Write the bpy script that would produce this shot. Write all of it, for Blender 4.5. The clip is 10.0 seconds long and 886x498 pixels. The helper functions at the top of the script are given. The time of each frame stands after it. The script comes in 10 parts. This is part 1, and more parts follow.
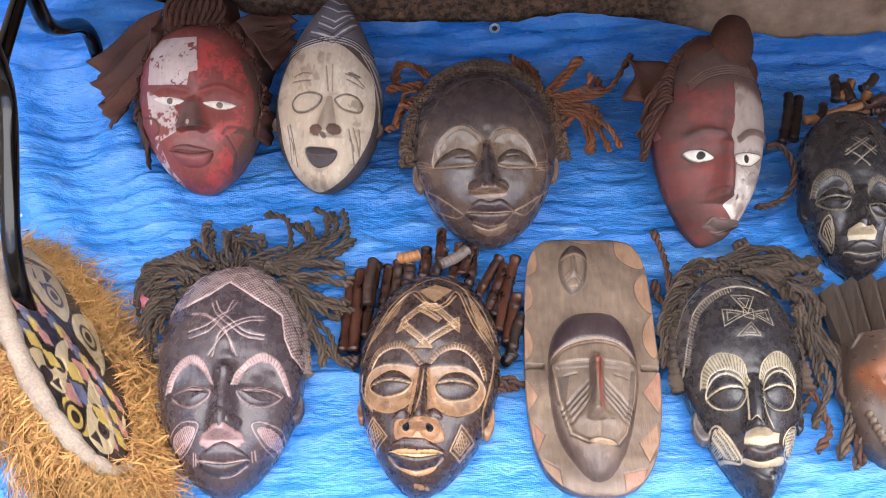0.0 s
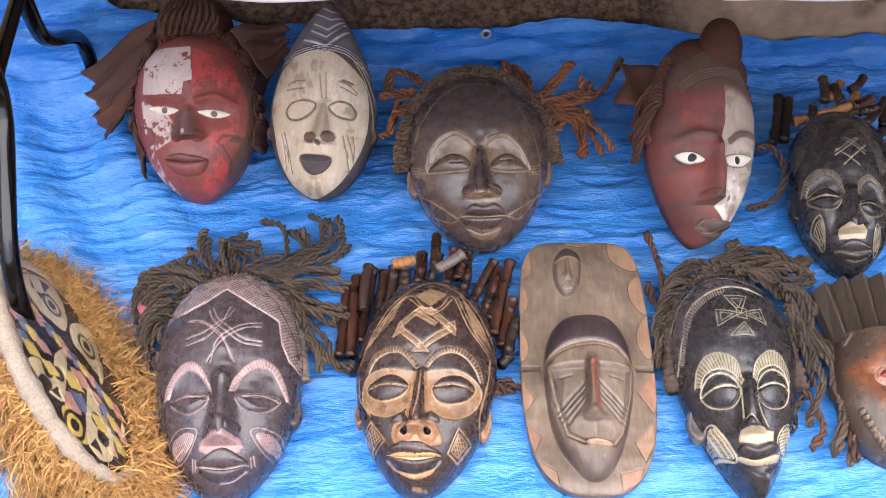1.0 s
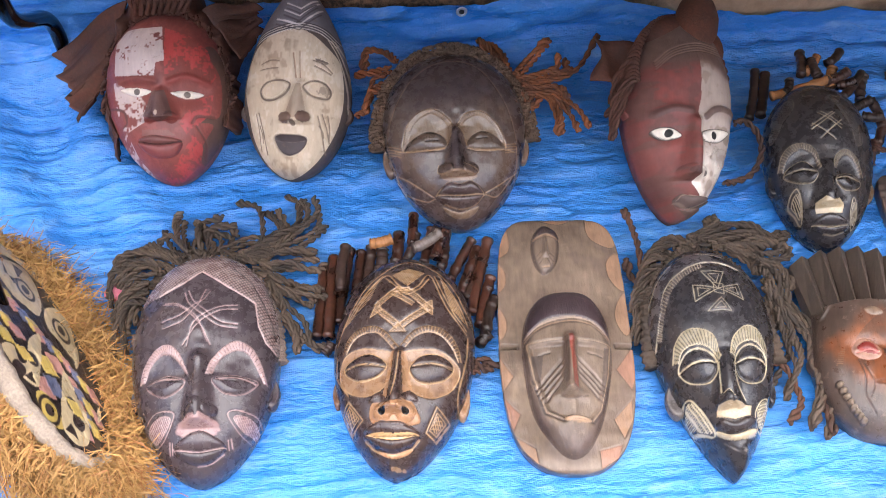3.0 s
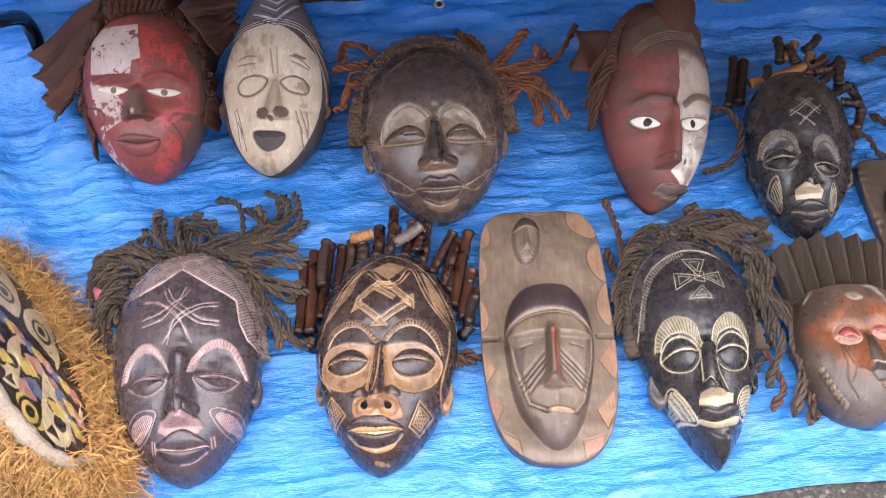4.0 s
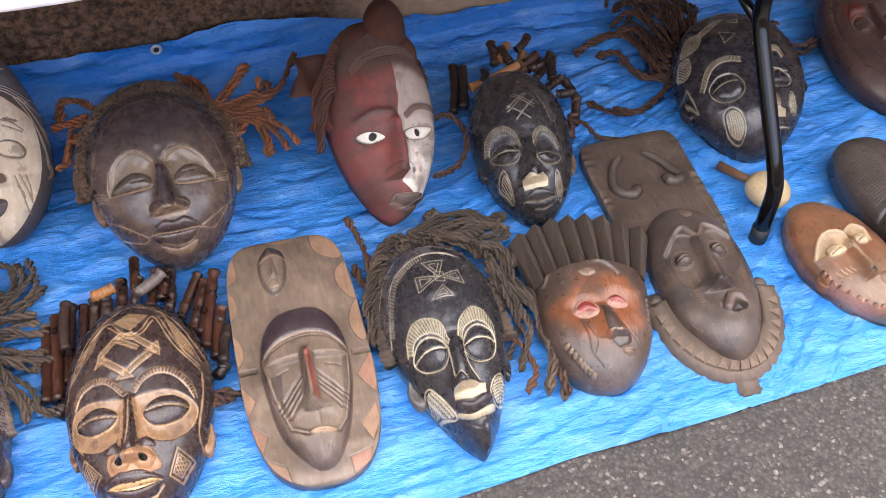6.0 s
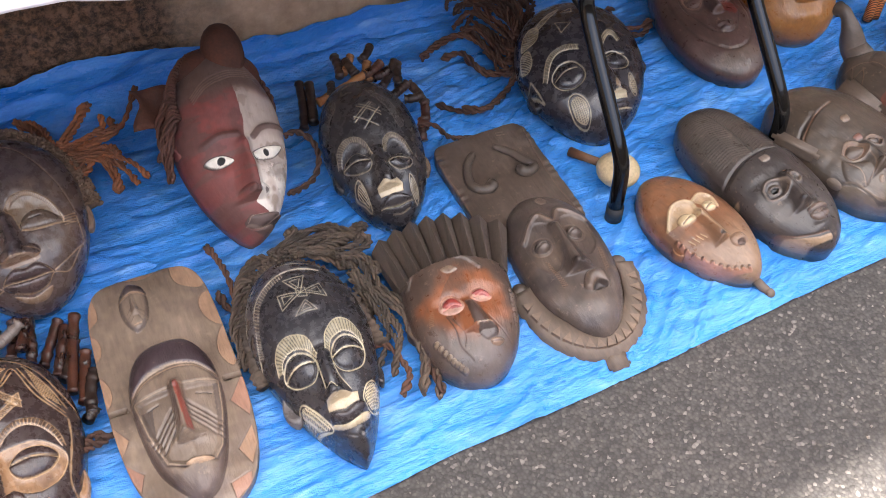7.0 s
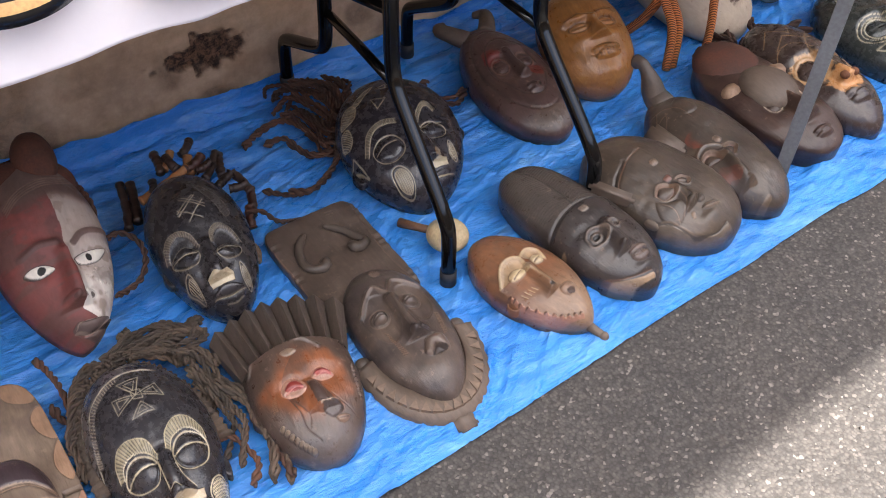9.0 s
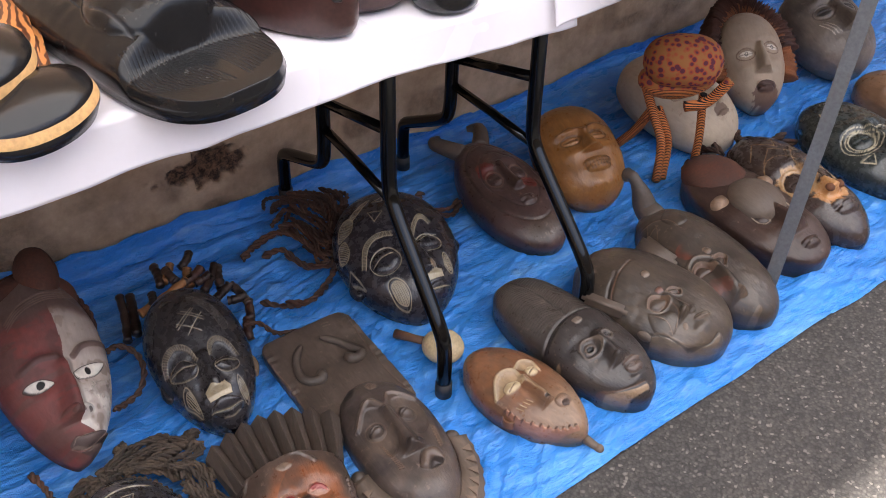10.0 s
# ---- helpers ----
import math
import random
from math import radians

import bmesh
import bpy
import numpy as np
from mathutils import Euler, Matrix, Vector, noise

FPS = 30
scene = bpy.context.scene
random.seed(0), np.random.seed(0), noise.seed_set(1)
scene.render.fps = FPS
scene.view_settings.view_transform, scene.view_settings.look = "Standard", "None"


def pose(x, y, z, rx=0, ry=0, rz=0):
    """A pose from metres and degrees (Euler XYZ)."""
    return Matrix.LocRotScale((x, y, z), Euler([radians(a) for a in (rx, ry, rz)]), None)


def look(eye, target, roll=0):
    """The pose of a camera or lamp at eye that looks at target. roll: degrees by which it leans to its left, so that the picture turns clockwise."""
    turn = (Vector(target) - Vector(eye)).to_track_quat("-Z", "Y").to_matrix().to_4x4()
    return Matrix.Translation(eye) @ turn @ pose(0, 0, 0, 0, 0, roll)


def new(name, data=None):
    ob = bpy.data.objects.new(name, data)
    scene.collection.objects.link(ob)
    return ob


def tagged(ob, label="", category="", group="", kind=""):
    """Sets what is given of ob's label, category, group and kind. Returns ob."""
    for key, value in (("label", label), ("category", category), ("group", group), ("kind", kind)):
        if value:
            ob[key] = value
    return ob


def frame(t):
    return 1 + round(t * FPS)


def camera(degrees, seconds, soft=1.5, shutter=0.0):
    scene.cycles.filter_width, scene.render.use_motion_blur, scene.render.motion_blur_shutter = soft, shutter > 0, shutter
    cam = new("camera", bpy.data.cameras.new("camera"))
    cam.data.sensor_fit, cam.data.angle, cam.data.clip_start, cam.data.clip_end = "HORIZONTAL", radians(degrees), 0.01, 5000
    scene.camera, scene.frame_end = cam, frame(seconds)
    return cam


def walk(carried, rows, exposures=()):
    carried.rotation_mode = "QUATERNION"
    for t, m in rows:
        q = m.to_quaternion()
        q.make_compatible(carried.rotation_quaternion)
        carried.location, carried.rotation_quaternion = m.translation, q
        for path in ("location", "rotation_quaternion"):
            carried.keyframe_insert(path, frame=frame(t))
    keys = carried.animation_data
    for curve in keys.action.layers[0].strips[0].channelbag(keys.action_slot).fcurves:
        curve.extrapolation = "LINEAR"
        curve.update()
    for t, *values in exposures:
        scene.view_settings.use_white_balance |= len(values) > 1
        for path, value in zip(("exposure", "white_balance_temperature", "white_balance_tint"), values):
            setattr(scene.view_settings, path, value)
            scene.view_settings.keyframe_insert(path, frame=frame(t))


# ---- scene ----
cam = camera(45.66, 10.0, 0.9)
PATH = [
    (0, (0.0029, -0.7824, 1.3049), (0.0579, 0.4570, -0.2638), -0.68),
    (0.5, (0.0037, -0.7827, 1.3147), (0.0638, 0.4621, -0.2495), -0.72),
    (1, (0.0019, -0.7920, 1.3124), (0.0679, 0.4565, -0.2486), -1.08),
    (1.5, (0.0000, -0.8054, 1.3028), (0.0823, 0.4460, -0.2551), -0.84),
    (2, (0.0029, -0.8009, 1.3030), (0.0879, 0.4322, -0.2693), -0.90),
    (3.5, (0.0201, -0.7901, 1.3046), (0.1162, 0.4256, -0.2806), -0.98),
    (4, (0.0279, -0.7916, 1.3014), (0.1368, 0.4162, -0.2889), -1.24),
    (4.5, (0.0491, -0.7971, 1.2974), (0.2120, 0.4035, -0.2938), -0.60),
    (5, (0.0724, -0.8101, 1.2917), (0.3252, 0.3944, -0.2847), 0.77),
    (5.5, (0.0999, -0.8256, 1.2911), (0.4652, 0.3774, -0.2643), 1.96),
    (7, (0.1912, -0.8872, 1.2915), (0.8108, 0.2581, -0.2265), 0.78),
    (7.5, (0.2082, -0.9064, 1.2922), (0.9552, 0.1756, -0.2149), 1.78),
    (8, (0.2269, -0.9232, 1.2843), (1.0568, 0.1152, -0.2100), 2.48),
    (8.5, (0.2249, -0.9352, 1.2797), (1.0730, 0.1356, -0.1812), 1.74),
    (9, (0.2278, -0.9296, 1.2953), (1.1156, 0.1756, -0.1154), 1.58),
    (9.5, (0.2259, -0.9259, 1.2996), (1.1202, 0.1927, -0.0964), 1.67),
    (10, (0.2251, -0.9280, 1.3351), (1.1938, 0.2680, 0.0580), 1.68),
]
KELVIN, TINT = 6750, 12
EXPOSURES = [(0, 3.15), (5.0, 3.13), (7.0, 2.95), (8.5, 2.65), (9.5, 2.5), (10, 2.38)]
walk(cam, [(t, look(eye, target, roll)) for t, eye, target, roll in PATH], [(t, stops, KELVIN, TINT) for t, stops in EXPOSURES])

# ---- light ----
world = bpy.data.worlds.new("sky")
scene.world = world
world.use_nodes = True
SUN_EL, SUN_AZ = radians(63), radians(172)      # azimuth from +y towards +x
wn = world.node_tree.nodes
sky = wn.new("ShaderNodeTexSky")
sky.sky_type = "NISHITA"
sky.sun_disc = False
sky.sun_elevation = SUN_EL
sky.sun_rotation = SUN_AZ
sky.dust_density = 2.0
wn["Background"].inputs["Strength"].default_value = 0.085
world.node_tree.links.new(sky.outputs[0], wn["Background"].inputs[0])
sun = new("sun", bpy.data.lights.new("sun", "SUN"))
sun.data.energy, sun.data.angle, sun.data.color = 3.5, radians(1.2), (1.0, 0.985, 0.96)
to_sun = Vector((math.sin(SUN_AZ) * math.cos(SUN_EL), math.cos(SUN_AZ) * math.cos(SUN_EL), math.sin(SUN_EL)))
sun.matrix_world = look(to_sun * 20, (0, 0, 0))


# ---- small tools ----
def rgb(r, g, b):
    """Linear colour from 0..255 display values."""
    def lin(c):
        c /= 255
        return c / 12.92 if c <= 0.04045 else ((c + 0.055) / 1.055) ** 2.4
    return (lin(r), lin(g), lin(b))


def thing(name, m, label, category, group=""):
    ob = new(name)
    ob.empty_display_size = 0.05
    ob.matrix_world = m
    return tagged(ob, label, category, group)


def mesh_of(name, verts, faces, smooth=True):
    me = bpy.data.meshes.new(name)
    me.from_pydata([tuple(v) for v in verts], [], [tuple(f) for f in faces])
    if smooth:
        me.shade_smooth()
    return me


def add(name, me, material, parent=None, label=""):
    ob = new(name, me)
    me.materials.append(material)
    if parent:
        ob.parent = parent
    if label:
        ob["label"] = label
    return ob


def part(name, bm, material, parent=None, label="", smooth=True):
    me = bpy.data.meshes.new(name)
    bm.to_mesh(me)
    bm.free()
    if smooth:
        me.shade_smooth()
    return add(name, me, material, parent, label)


def tube_arrays(path, radius, sides=10, lobes=0, twist=0.0, depth=0.0, caps=True):
    """A tube along path; radius is a number or one for each station; lobes twist round it like rope."""
    p = np.array(path, float)
    n = len(p)
    r = np.full(n, radius) if np.isscalar(radius) else np.array(radius, float)
    tan = np.gradient(p, axis=0)
    tan /= np.linalg.norm(tan, axis=1)[:, None] + 1e-12
    ref = np.array([0.0, 0.0, 1.0]) if abs(tan[0][2]) < 0.9 else np.array([0.0, 1.0, 0.0])
    a = np.cross(tan[0], ref)
    a /= np.linalg.norm(a)
    along = np.r_[0, np.cumsum(np.linalg.norm(np.diff(p, axis=0), axis=1))]
    verts = []
    ph = np.linspace(0, 2 * math.pi, sides, endpoint=False)
    for i in range(n):
        a = a - tan[i] * (a @ tan[i])
        a /= np.linalg.norm(a) + 1e-12
        b = np.cross(tan[i], a)
        rr = r[i] * (1 + depth * np.cos(lobes * ph + twist * along[i])) if lobes else np.full(sides, r[i])
        verts.append(p[i] + np.outer(np.cos(ph) * rr, a) + np.outer(np.sin(ph) * rr, b))
    verts = np.concatenate(verts)
    faces = []
    for i in range(n - 1):
        for k in range(sides):
            k2 = (k + 1) % sides
            faces.append((i * sides + k, i * sides + k2, (i + 1) * sides + k2, (i + 1) * sides + k))
    if caps:
        faces.append(tuple(range(sides - 1, -1, -1)))
        faces.append(tuple((n - 1) * sides + k for k in range(sides)))
    return verts, faces


def smooth_path(pts, n):
    """Catmull-Rom through pts, n stations."""
    p = np.array(pts, float)
    q = np.vstack([2 * p[0] - p[1], p, 2 * p[-1] - p[-2]])
    out = []
    for s in np.linspace(0, len(p) - 1 - 1e-9, n):
        i = int(s)
        t = s - i
        a, b, c, d = q[i:i + 4]
        out.append(0.5 * (2 * b + (c - a) * t + (2 * a - 5 * b + 4 * c - d) * t * t + (3 * b - a - 3 * c + d) * t ** 3))
    return np.array(out)


def value_noise(x, y, seed=0):
    """Smooth noise in -1..1 on arrays."""
    xi, yi = np.floor(x).astype(int), np.floor(y).astype(int)
    fx, fy = x - xi, y - yi
    fx, fy = fx * fx * (3 - 2 * fx), fy * fy * (3 - 2 * fy)

    def h(a, b):
        v = np.sin(a * 127.1 + b * 311.7 + seed * 74.7) * 43758.5453
        return (v - np.floor(v)) * 2 - 1
    return (h(xi, yi) * (1 - fx) + h(xi + 1, yi) * fx) * (1 - fy) + (h(xi, yi + 1) * (1 - fx) + h(xi + 1, yi + 1) * fx) * fy


def step(a, b, x):
    t = np.clip((x - a) / (b - a), 0, 1)
    return t * t * (3 - 2 * t)


# ---- materials ----
def material(name, rough=0.6, metal=0.0, spec=0.5):
    m = bpy.data.materials.new(name)
    m.use_nodes = True
    nt = m.node_tree
    b = nt.nodes["Principled BSDF"]
    b.inputs["Roughness"].default_value = rough
    b.inputs["Metallic"].default_value = metal
    b.inputs["Specular IOR Level"].default_value = spec
    return m, nt, b


def tex_noise(nt, scale, detail=5.0, rough=0.6, stretch=None, coord="Object"):
    tc = nt.nodes.new("ShaderNodeTexCoord")
    n = nt.nodes.new("ShaderNodeTexNoise")
    n.inputs["Scale"].default_value = scale
    n.inputs["Detail"].default_value = detail
    n.inputs["Roughness"].default_value = rough
    if stretch:
        mp = nt.nodes.new("ShaderNodeMapping")
        mp.inputs["Scale"].default_value = stretch
        nt.links.new(tc.outputs[coord], mp.inputs[0])
        nt.links.new(mp.outputs[0], n.inputs["Vector"])
    else:
        nt.links.new(tc.outputs[coord], n.inputs["Vector"])
    return n.outputs["Fac"]


def ramp(nt, fac, stops):
    r = nt.nodes.new("ShaderNodeValToRGB")
    while len(r.color_ramp.elements) < len(stops):
        r.color_ramp.elements.new(0.5)
    for e, (p, c) in zip(r.color_ramp.elements, stops):
        e.position = p
        e.color = (*c, 1) if len(c) == 3 else c
    nt.links.new(fac, r.inputs[0])
    return r.outputs[0]


def mix(nt, kind, fac, a, b):
    n = nt.nodes.new("ShaderNodeMix")
    n.data_type = "RGBA"
    n.blend_type = kind
    for key, v in ((0, fac), (6, a), (7, b)):
        if hasattr(v, "links"):
            nt.links.new(v, n.inputs[key])
        else:
            n.inputs[key].default_value = (*v, 1) if isinstance(v, tuple) else v
    return n.outputs[2]


def bump(nt, b, fac, strength, dist):
    n = nt.nodes.new("ShaderNodeBump")
    n.inputs["Strength"].default_value = strength
    n.inputs["Distance"].default_value = dist
    nt.links.new(fac, n.inputs["Height"])
    nt.links.new(n.outputs[0], b.inputs["Normal"])


def plain(name, colour, dark=0.7, rough=0.6, metal=0.0, scale=30.0, relief=0.15, dist=0.002, stretch=None, spec=0.5, grain=0.55, vary=0.0):
    """One surface colour with mottling at two scales, uneven gloss and fine relief."""
    m, nt, b = material(name, rough, metal, spec)
    big = tex_noise(nt, scale * 0.25, 4)
    fine = tex_noise(nt, scale * 4, 6, stretch=stretch)
    c1 = ramp(nt, big, [(0.3, tuple(c * dark for c in colour)), (0.7, colour)])
    if vary:
        info = nt.nodes.new("ShaderNodeObjectInfo")
        c1 = mix(nt, "MULTIPLY", 1.0, c1, ramp(nt, info.outputs["Random"], [(0.0, (1 - vary,) * 3), (1.0, (1 + vary * 0.8, 1 + vary * 0.7, 1 + vary * 0.6))]))
    c2 = mix(nt, "MULTIPLY", grain, c1, ramp(nt, fine, [(0.3, (0.55, 0.55, 0.55)), (0.65, (1.1, 1.1, 1.1))]))
    nt.links.new(c2, b.inputs["Base Color"])
    rr = ramp(nt, big, [(0.3, (rough * 0.8,) * 3), (0.7, (min(1, rough * 1.2),) * 3)])
    nt.links.new(rr, b.inputs["Roughness"])
    bump(nt, b, fine, relief, dist)
    return m


def carved(name, rough=0.5, grain=0.5, wear=(0.35, 0.25, 0.18), worn=0.12, spec=0.5, dust=0.0, relief=0.25, mottle=0.35, deep=1.0):
    """Carved wood: the stains and pigments of the carving with grain, rubbed spots and dust over them."""
    m, nt, b = material(name, rough, 0, spec)
    at = nt.nodes.new("ShaderNodeAttribute")
    at.attribute_name = "pigment"
    big = tex_noise(nt, 11, 4)
    fine = tex_noise(nt, 150, 5, stretch=(1.0, 0.2, 1.0))
    spots = tex_noise(nt, 60, 8, 0.7)
    c = mix(nt, "MULTIPLY", grain, at.outputs["Color"], ramp(nt, fine, [(0.3, (0.55 * deep, 0.53 * deep, 0.52 * deep)), (0.65, (1.14 * deep, 1.12 * deep, 1.1 * deep))]))
    c = mix(nt, "MULTIPLY", mottle, c, ramp(nt, big, [(0.32, (0.5, 0.47, 0.45)), (0.68, (1.25, 1.21, 1.2))]))
    c = mix(nt, "MIX", ramp(nt, spots, [(0.60, (0, 0, 0)), (0.72, (worn, worn, worn))]), c, wear)
    if dust:
        c = mix(nt, "MIX", ramp(nt, big, [(0.35, (0, 0, 0)), (0.75, (dust, dust, dust))]), c, (0.26, 0.22, 0.18))
    nt.links.new(c, b.inputs["Base Color"])
    rr = ramp(nt, spots, [(0.35, (rough * 0.8,) * 3), (0.7, (min(1.0, rough * 1.3),) * 3)])
    nt.links.new(rr, b.inputs["Roughness"])
    bump(nt, b, mix(nt, "ADD", 0.5, fine, tex_noise(nt, 45, 5, 0.6)), min(1.0, relief), 0.003)
    return m


WOOD_POLISHED = carved("polished_dark_wood", 0.27, 0.4, worn=0.14, spec=0.55, relief=0.16, deep=0.70)
WOOD_SATIN = carved("satin_stained_wood", 0.32, 0.6, relief=0.4, worn=0.38, dust=0.08, spec=0.5, mottle=0.8, deep=0.72)
WOOD_DUSTY = carved("dusty_stained_wood", 0.36, 0.6, relief=0.4, worn=0.36, dust=0.10, spec=0.48, mottle=0.8, deep=0.72)
WOOD_PAINTED = carved("worn_painted_wood", 0.46, 0.25, wear=(0.12, 0.07, 0.05), worn=0.5, dust=0.08)
ROPE_GREY = plain("grey_brown_sisal", rgb(90, 75, 63), 0.4, 0.85, scale=90, relief=0.5, vary=0.4)
ROPE_PALE = plain("matted_grey_brown_fibre", rgb(132, 114, 104), 0.5, 0.9, scale=110, relief=0.8, dist=0.004)
ROPE_BROWN = plain("dark_brown_sisal", rgb(88, 58, 44), 0.5, 0.85, scale=90, relief=0.5, vary=0.4)
ROPE_ORANGE = plain("orange_brown_fibre", rgb(146, 88, 54), 0.5, 0.8, scale=90, relief=0.5, vary=0.4)
HIDE = plain("brown_hide", rgb(92, 54, 40), 0.4, 0.8, scale=55, relief=0.4)
CANE = plain("varnished_brown_cane", rgb(80, 46, 34), 0.15, 0.3, scale=140, relief=0.3, vary=0.4)
CANE_GREY = plain("weathered_grey_cane", rgb(122, 108, 100), 0.6, 0.3, scale=120, relief=0.3)
CANE_PALE = plain("pale_split_cane", rgb(165, 112, 66), 0.6, 0.55, scale=60, relief=0.3, vary=0.4)
CANE_DARK = plain("dark_cane", rgb(62, 44, 37), 0.4, 0.4, scale=60, relief=0.3, vary=0.4)
RAFFIA = plain("golden_raffia", rgb(202, 156, 94), 0.66, 0.7, scale=25, relief=0.2)
RAFFIA_RED = plain("reddish_raffia", rgb(172, 116, 68), 0.7, 0.7, scale=25, relief=0.2)
BLACK_PAINT = plain("glossy_black_enamel", (0.0025, 0.0025, 0.003), 0.7, 0.12, scale=30, relief=0.02, spec=0.4)
RUBBER = plain("black_rubber", (0.02, 0.02, 0.022), 0.7, 0.6, scale=40)
GREY_STEEL = plain("painted_grey_steel", rgb(112, 114, 118), 0.8, 0.5, 0.2, scale=40, relief=0.08)
WHITE_SHEET = plain("white_plastic_sheet", (0.80, 0.76, 0.80), 0.97, 0.3, scale=8, relief=0.05, dist=0.002, grain=0.06)
# Tabletop grey, coloured dark to deepen the shade beneath the tables.
TABLE_UNDER = plain("shade_darkened_tabletop", (0.26, 0.255, 0.25), 0.9, 0.6)
GOURD = plain("pale_gourd", rgb(205, 180, 140), 0.75, 0.6, scale=50, relief=0.3)
BROWN_STICK = plain("brown_wooden_stick", rgb(112, 78, 56), 0.6, 0.6, scale=50, stretch=(1, 0.2, 1))
EYELET = plain("pale_metal_eyelet", (0.62, 0.64, 0.66), 0.8, 0.35, 0.6, scale=80)
FELT = plain("matted_pale_fur_trim", rgb(168, 152, 136), 0.6, 0.95, scale=70, relief=0.6, dist=0.004)
PINK_CLOTH = plain("pink_cloth_scrap", rgb(225, 130, 150), 0.8, 0.8, scale=60)


def tarp_material():
    m, nt, b = material("blue_woven_tarpaulin", 0.34)
    b.inputs["Specular IOR Level"].default_value = 0.55
    big = tex_noise(nt, 5, 5)
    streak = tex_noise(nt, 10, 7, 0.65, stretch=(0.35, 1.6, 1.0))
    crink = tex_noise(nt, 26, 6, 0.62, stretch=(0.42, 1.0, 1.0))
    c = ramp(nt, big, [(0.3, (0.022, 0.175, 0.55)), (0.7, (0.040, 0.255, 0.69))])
    # Sheen on folds and crinkles is put into the colour as paler blue.
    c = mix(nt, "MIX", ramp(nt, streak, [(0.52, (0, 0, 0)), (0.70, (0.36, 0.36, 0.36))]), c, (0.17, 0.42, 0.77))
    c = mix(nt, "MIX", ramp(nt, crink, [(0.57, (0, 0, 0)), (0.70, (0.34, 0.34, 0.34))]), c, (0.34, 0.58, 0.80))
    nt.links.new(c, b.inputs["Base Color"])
    tc = nt.nodes.new("ShaderNodeTexCoord")
    weave = []
    for axis in ("X", "Y"):
        w = nt.nodes.new("ShaderNodeTexWave")
        w.bands_direction = axis
        w.inputs["Scale"].default_value = 110
        nt.links.new(tc.outputs["Object"], w.inputs["Vector"])
        weave.append(w.outputs["Fac"])
    ww = mix(nt, "ADD", 1.0, weave[0], weave[1])
    hh = mix(nt, "ADD", 0.006, crink, ww)
    hh = mix(nt, "ADD", 0.8, hh, streak)
    bump(nt, b, hh, 1.0, 0.014)
    rr = ramp(nt, crink, [(0.3, (0.20,) * 3), (0.7, (0.40,) * 3)])
    nt.links.new(rr, b.inputs["Roughness"])
    return m


def asphalt_material():
    m, nt, b = material("worn_asphalt", 0.85)
    tc = nt.nodes.new("ShaderNodeTexCoord")
    v = nt.nodes.new("ShaderNodeTexVoronoi")
    v.inputs["Scale"].default_value = 190
    nt.links.new(tc.outputs["Object"], v.inputs["Vector"])
    sep = nt.nodes.new("ShaderNodeSeparateColor")
    nt.links.new(v.outputs["Color"], sep.inputs[0])
    stone = ramp(nt, sep.outputs[0], [(0.0, (0.038, 0.034, 0.031)), (0.6, (0.062, 0.056, 0.051)), (0.93, (0.082, 0.073, 0.066)), (0.99, (0.17, 0.152, 0.136))])
    edge = ramp(nt, v.outputs["Distance"], [(0.25, (1, 1, 1)), (0.7, (0.7, 0.69, 0.68))])
    c = mix(nt, "MULTIPLY", 1.0, stone, edge)
    big = tex_noise(nt, 3, 6, 0.65)
    c = mix(nt, "MULTIPLY", 0.7, c, ramp(nt, big, [(0.3, (0.72, 0.72, 0.73)), (0.7, (1.2, 1.17, 1.14))]))
    nt.links.new(c, b.inputs["Base Color"])
    bump(nt, b, mix(nt, "MIX", 0.3, edge, tex_noise(nt, 220, 5)), 0.7, 0.004)
    return m


def plaster_material():
    m, nt, b = material("weathered_plaster", 0.9)
    big = tex_noise(nt, 4, 6, 0.65)
    mid = tex_noise(nt, 17, 7, 0.7)
    fine = tex_noise(nt, 140, 6, 0.7)
    at = nt.nodes.new("ShaderNodeAttribute")
    at.attribute_name = "pitted"
    c = ramp(nt, big, [(0.25, rgb(156, 128, 104)), (0.5, rgb(202, 172, 142)), (0.78, rgb(218, 192, 164))])
    c = mix(nt, "MULTIPLY", 0.6, c, ramp(nt, mid, [(0.32, (0.62, 0.56, 0.50)), (0.6, (1.12, 1.10, 1.08))]))
    pits = mix(nt, "MULTIPLY", 1.0, ramp(nt, tex_noise(nt, 75, 8, 0.75), [(0.42, rgb(48, 32, 24)), (0.58, rgb(128, 96, 74))]), ramp(nt, mid, [(0.3, (0.7, 0.68, 0.66)), (0.65, (1.1, 1.08, 1.06))]))
    c = mix(nt, "MIX", at.outputs["Fac"], c, pits)
    nt.links.new(c, b.inputs["Base Color"])
    bump(nt, b, mix(nt, "MIX", 0.4, mid, fine), 0.5, 0.006)
    return m


TARP, ASPHALT, PLASTER = tarp_material(), asphalt_material(), plaster_material()


# ---- ground ----
def grid_mesh(name, X, Y, Z):
    r, c = X.shape
    v = np.stack([X, Y, Z], -1).reshape(-1, 3)
    i = np.arange(r * c).reshape(r, c)
    f = np.stack([i[:-1, :-1], i[:-1, 1:], i[1:, 1:], i[1:, :-1]], -1).reshape(-1, 4)
    me = bpy.data.meshes.new(name)
    me.from_pydata(v.tolist(), [], f.tolist())
    me.shade_smooth()
    return me


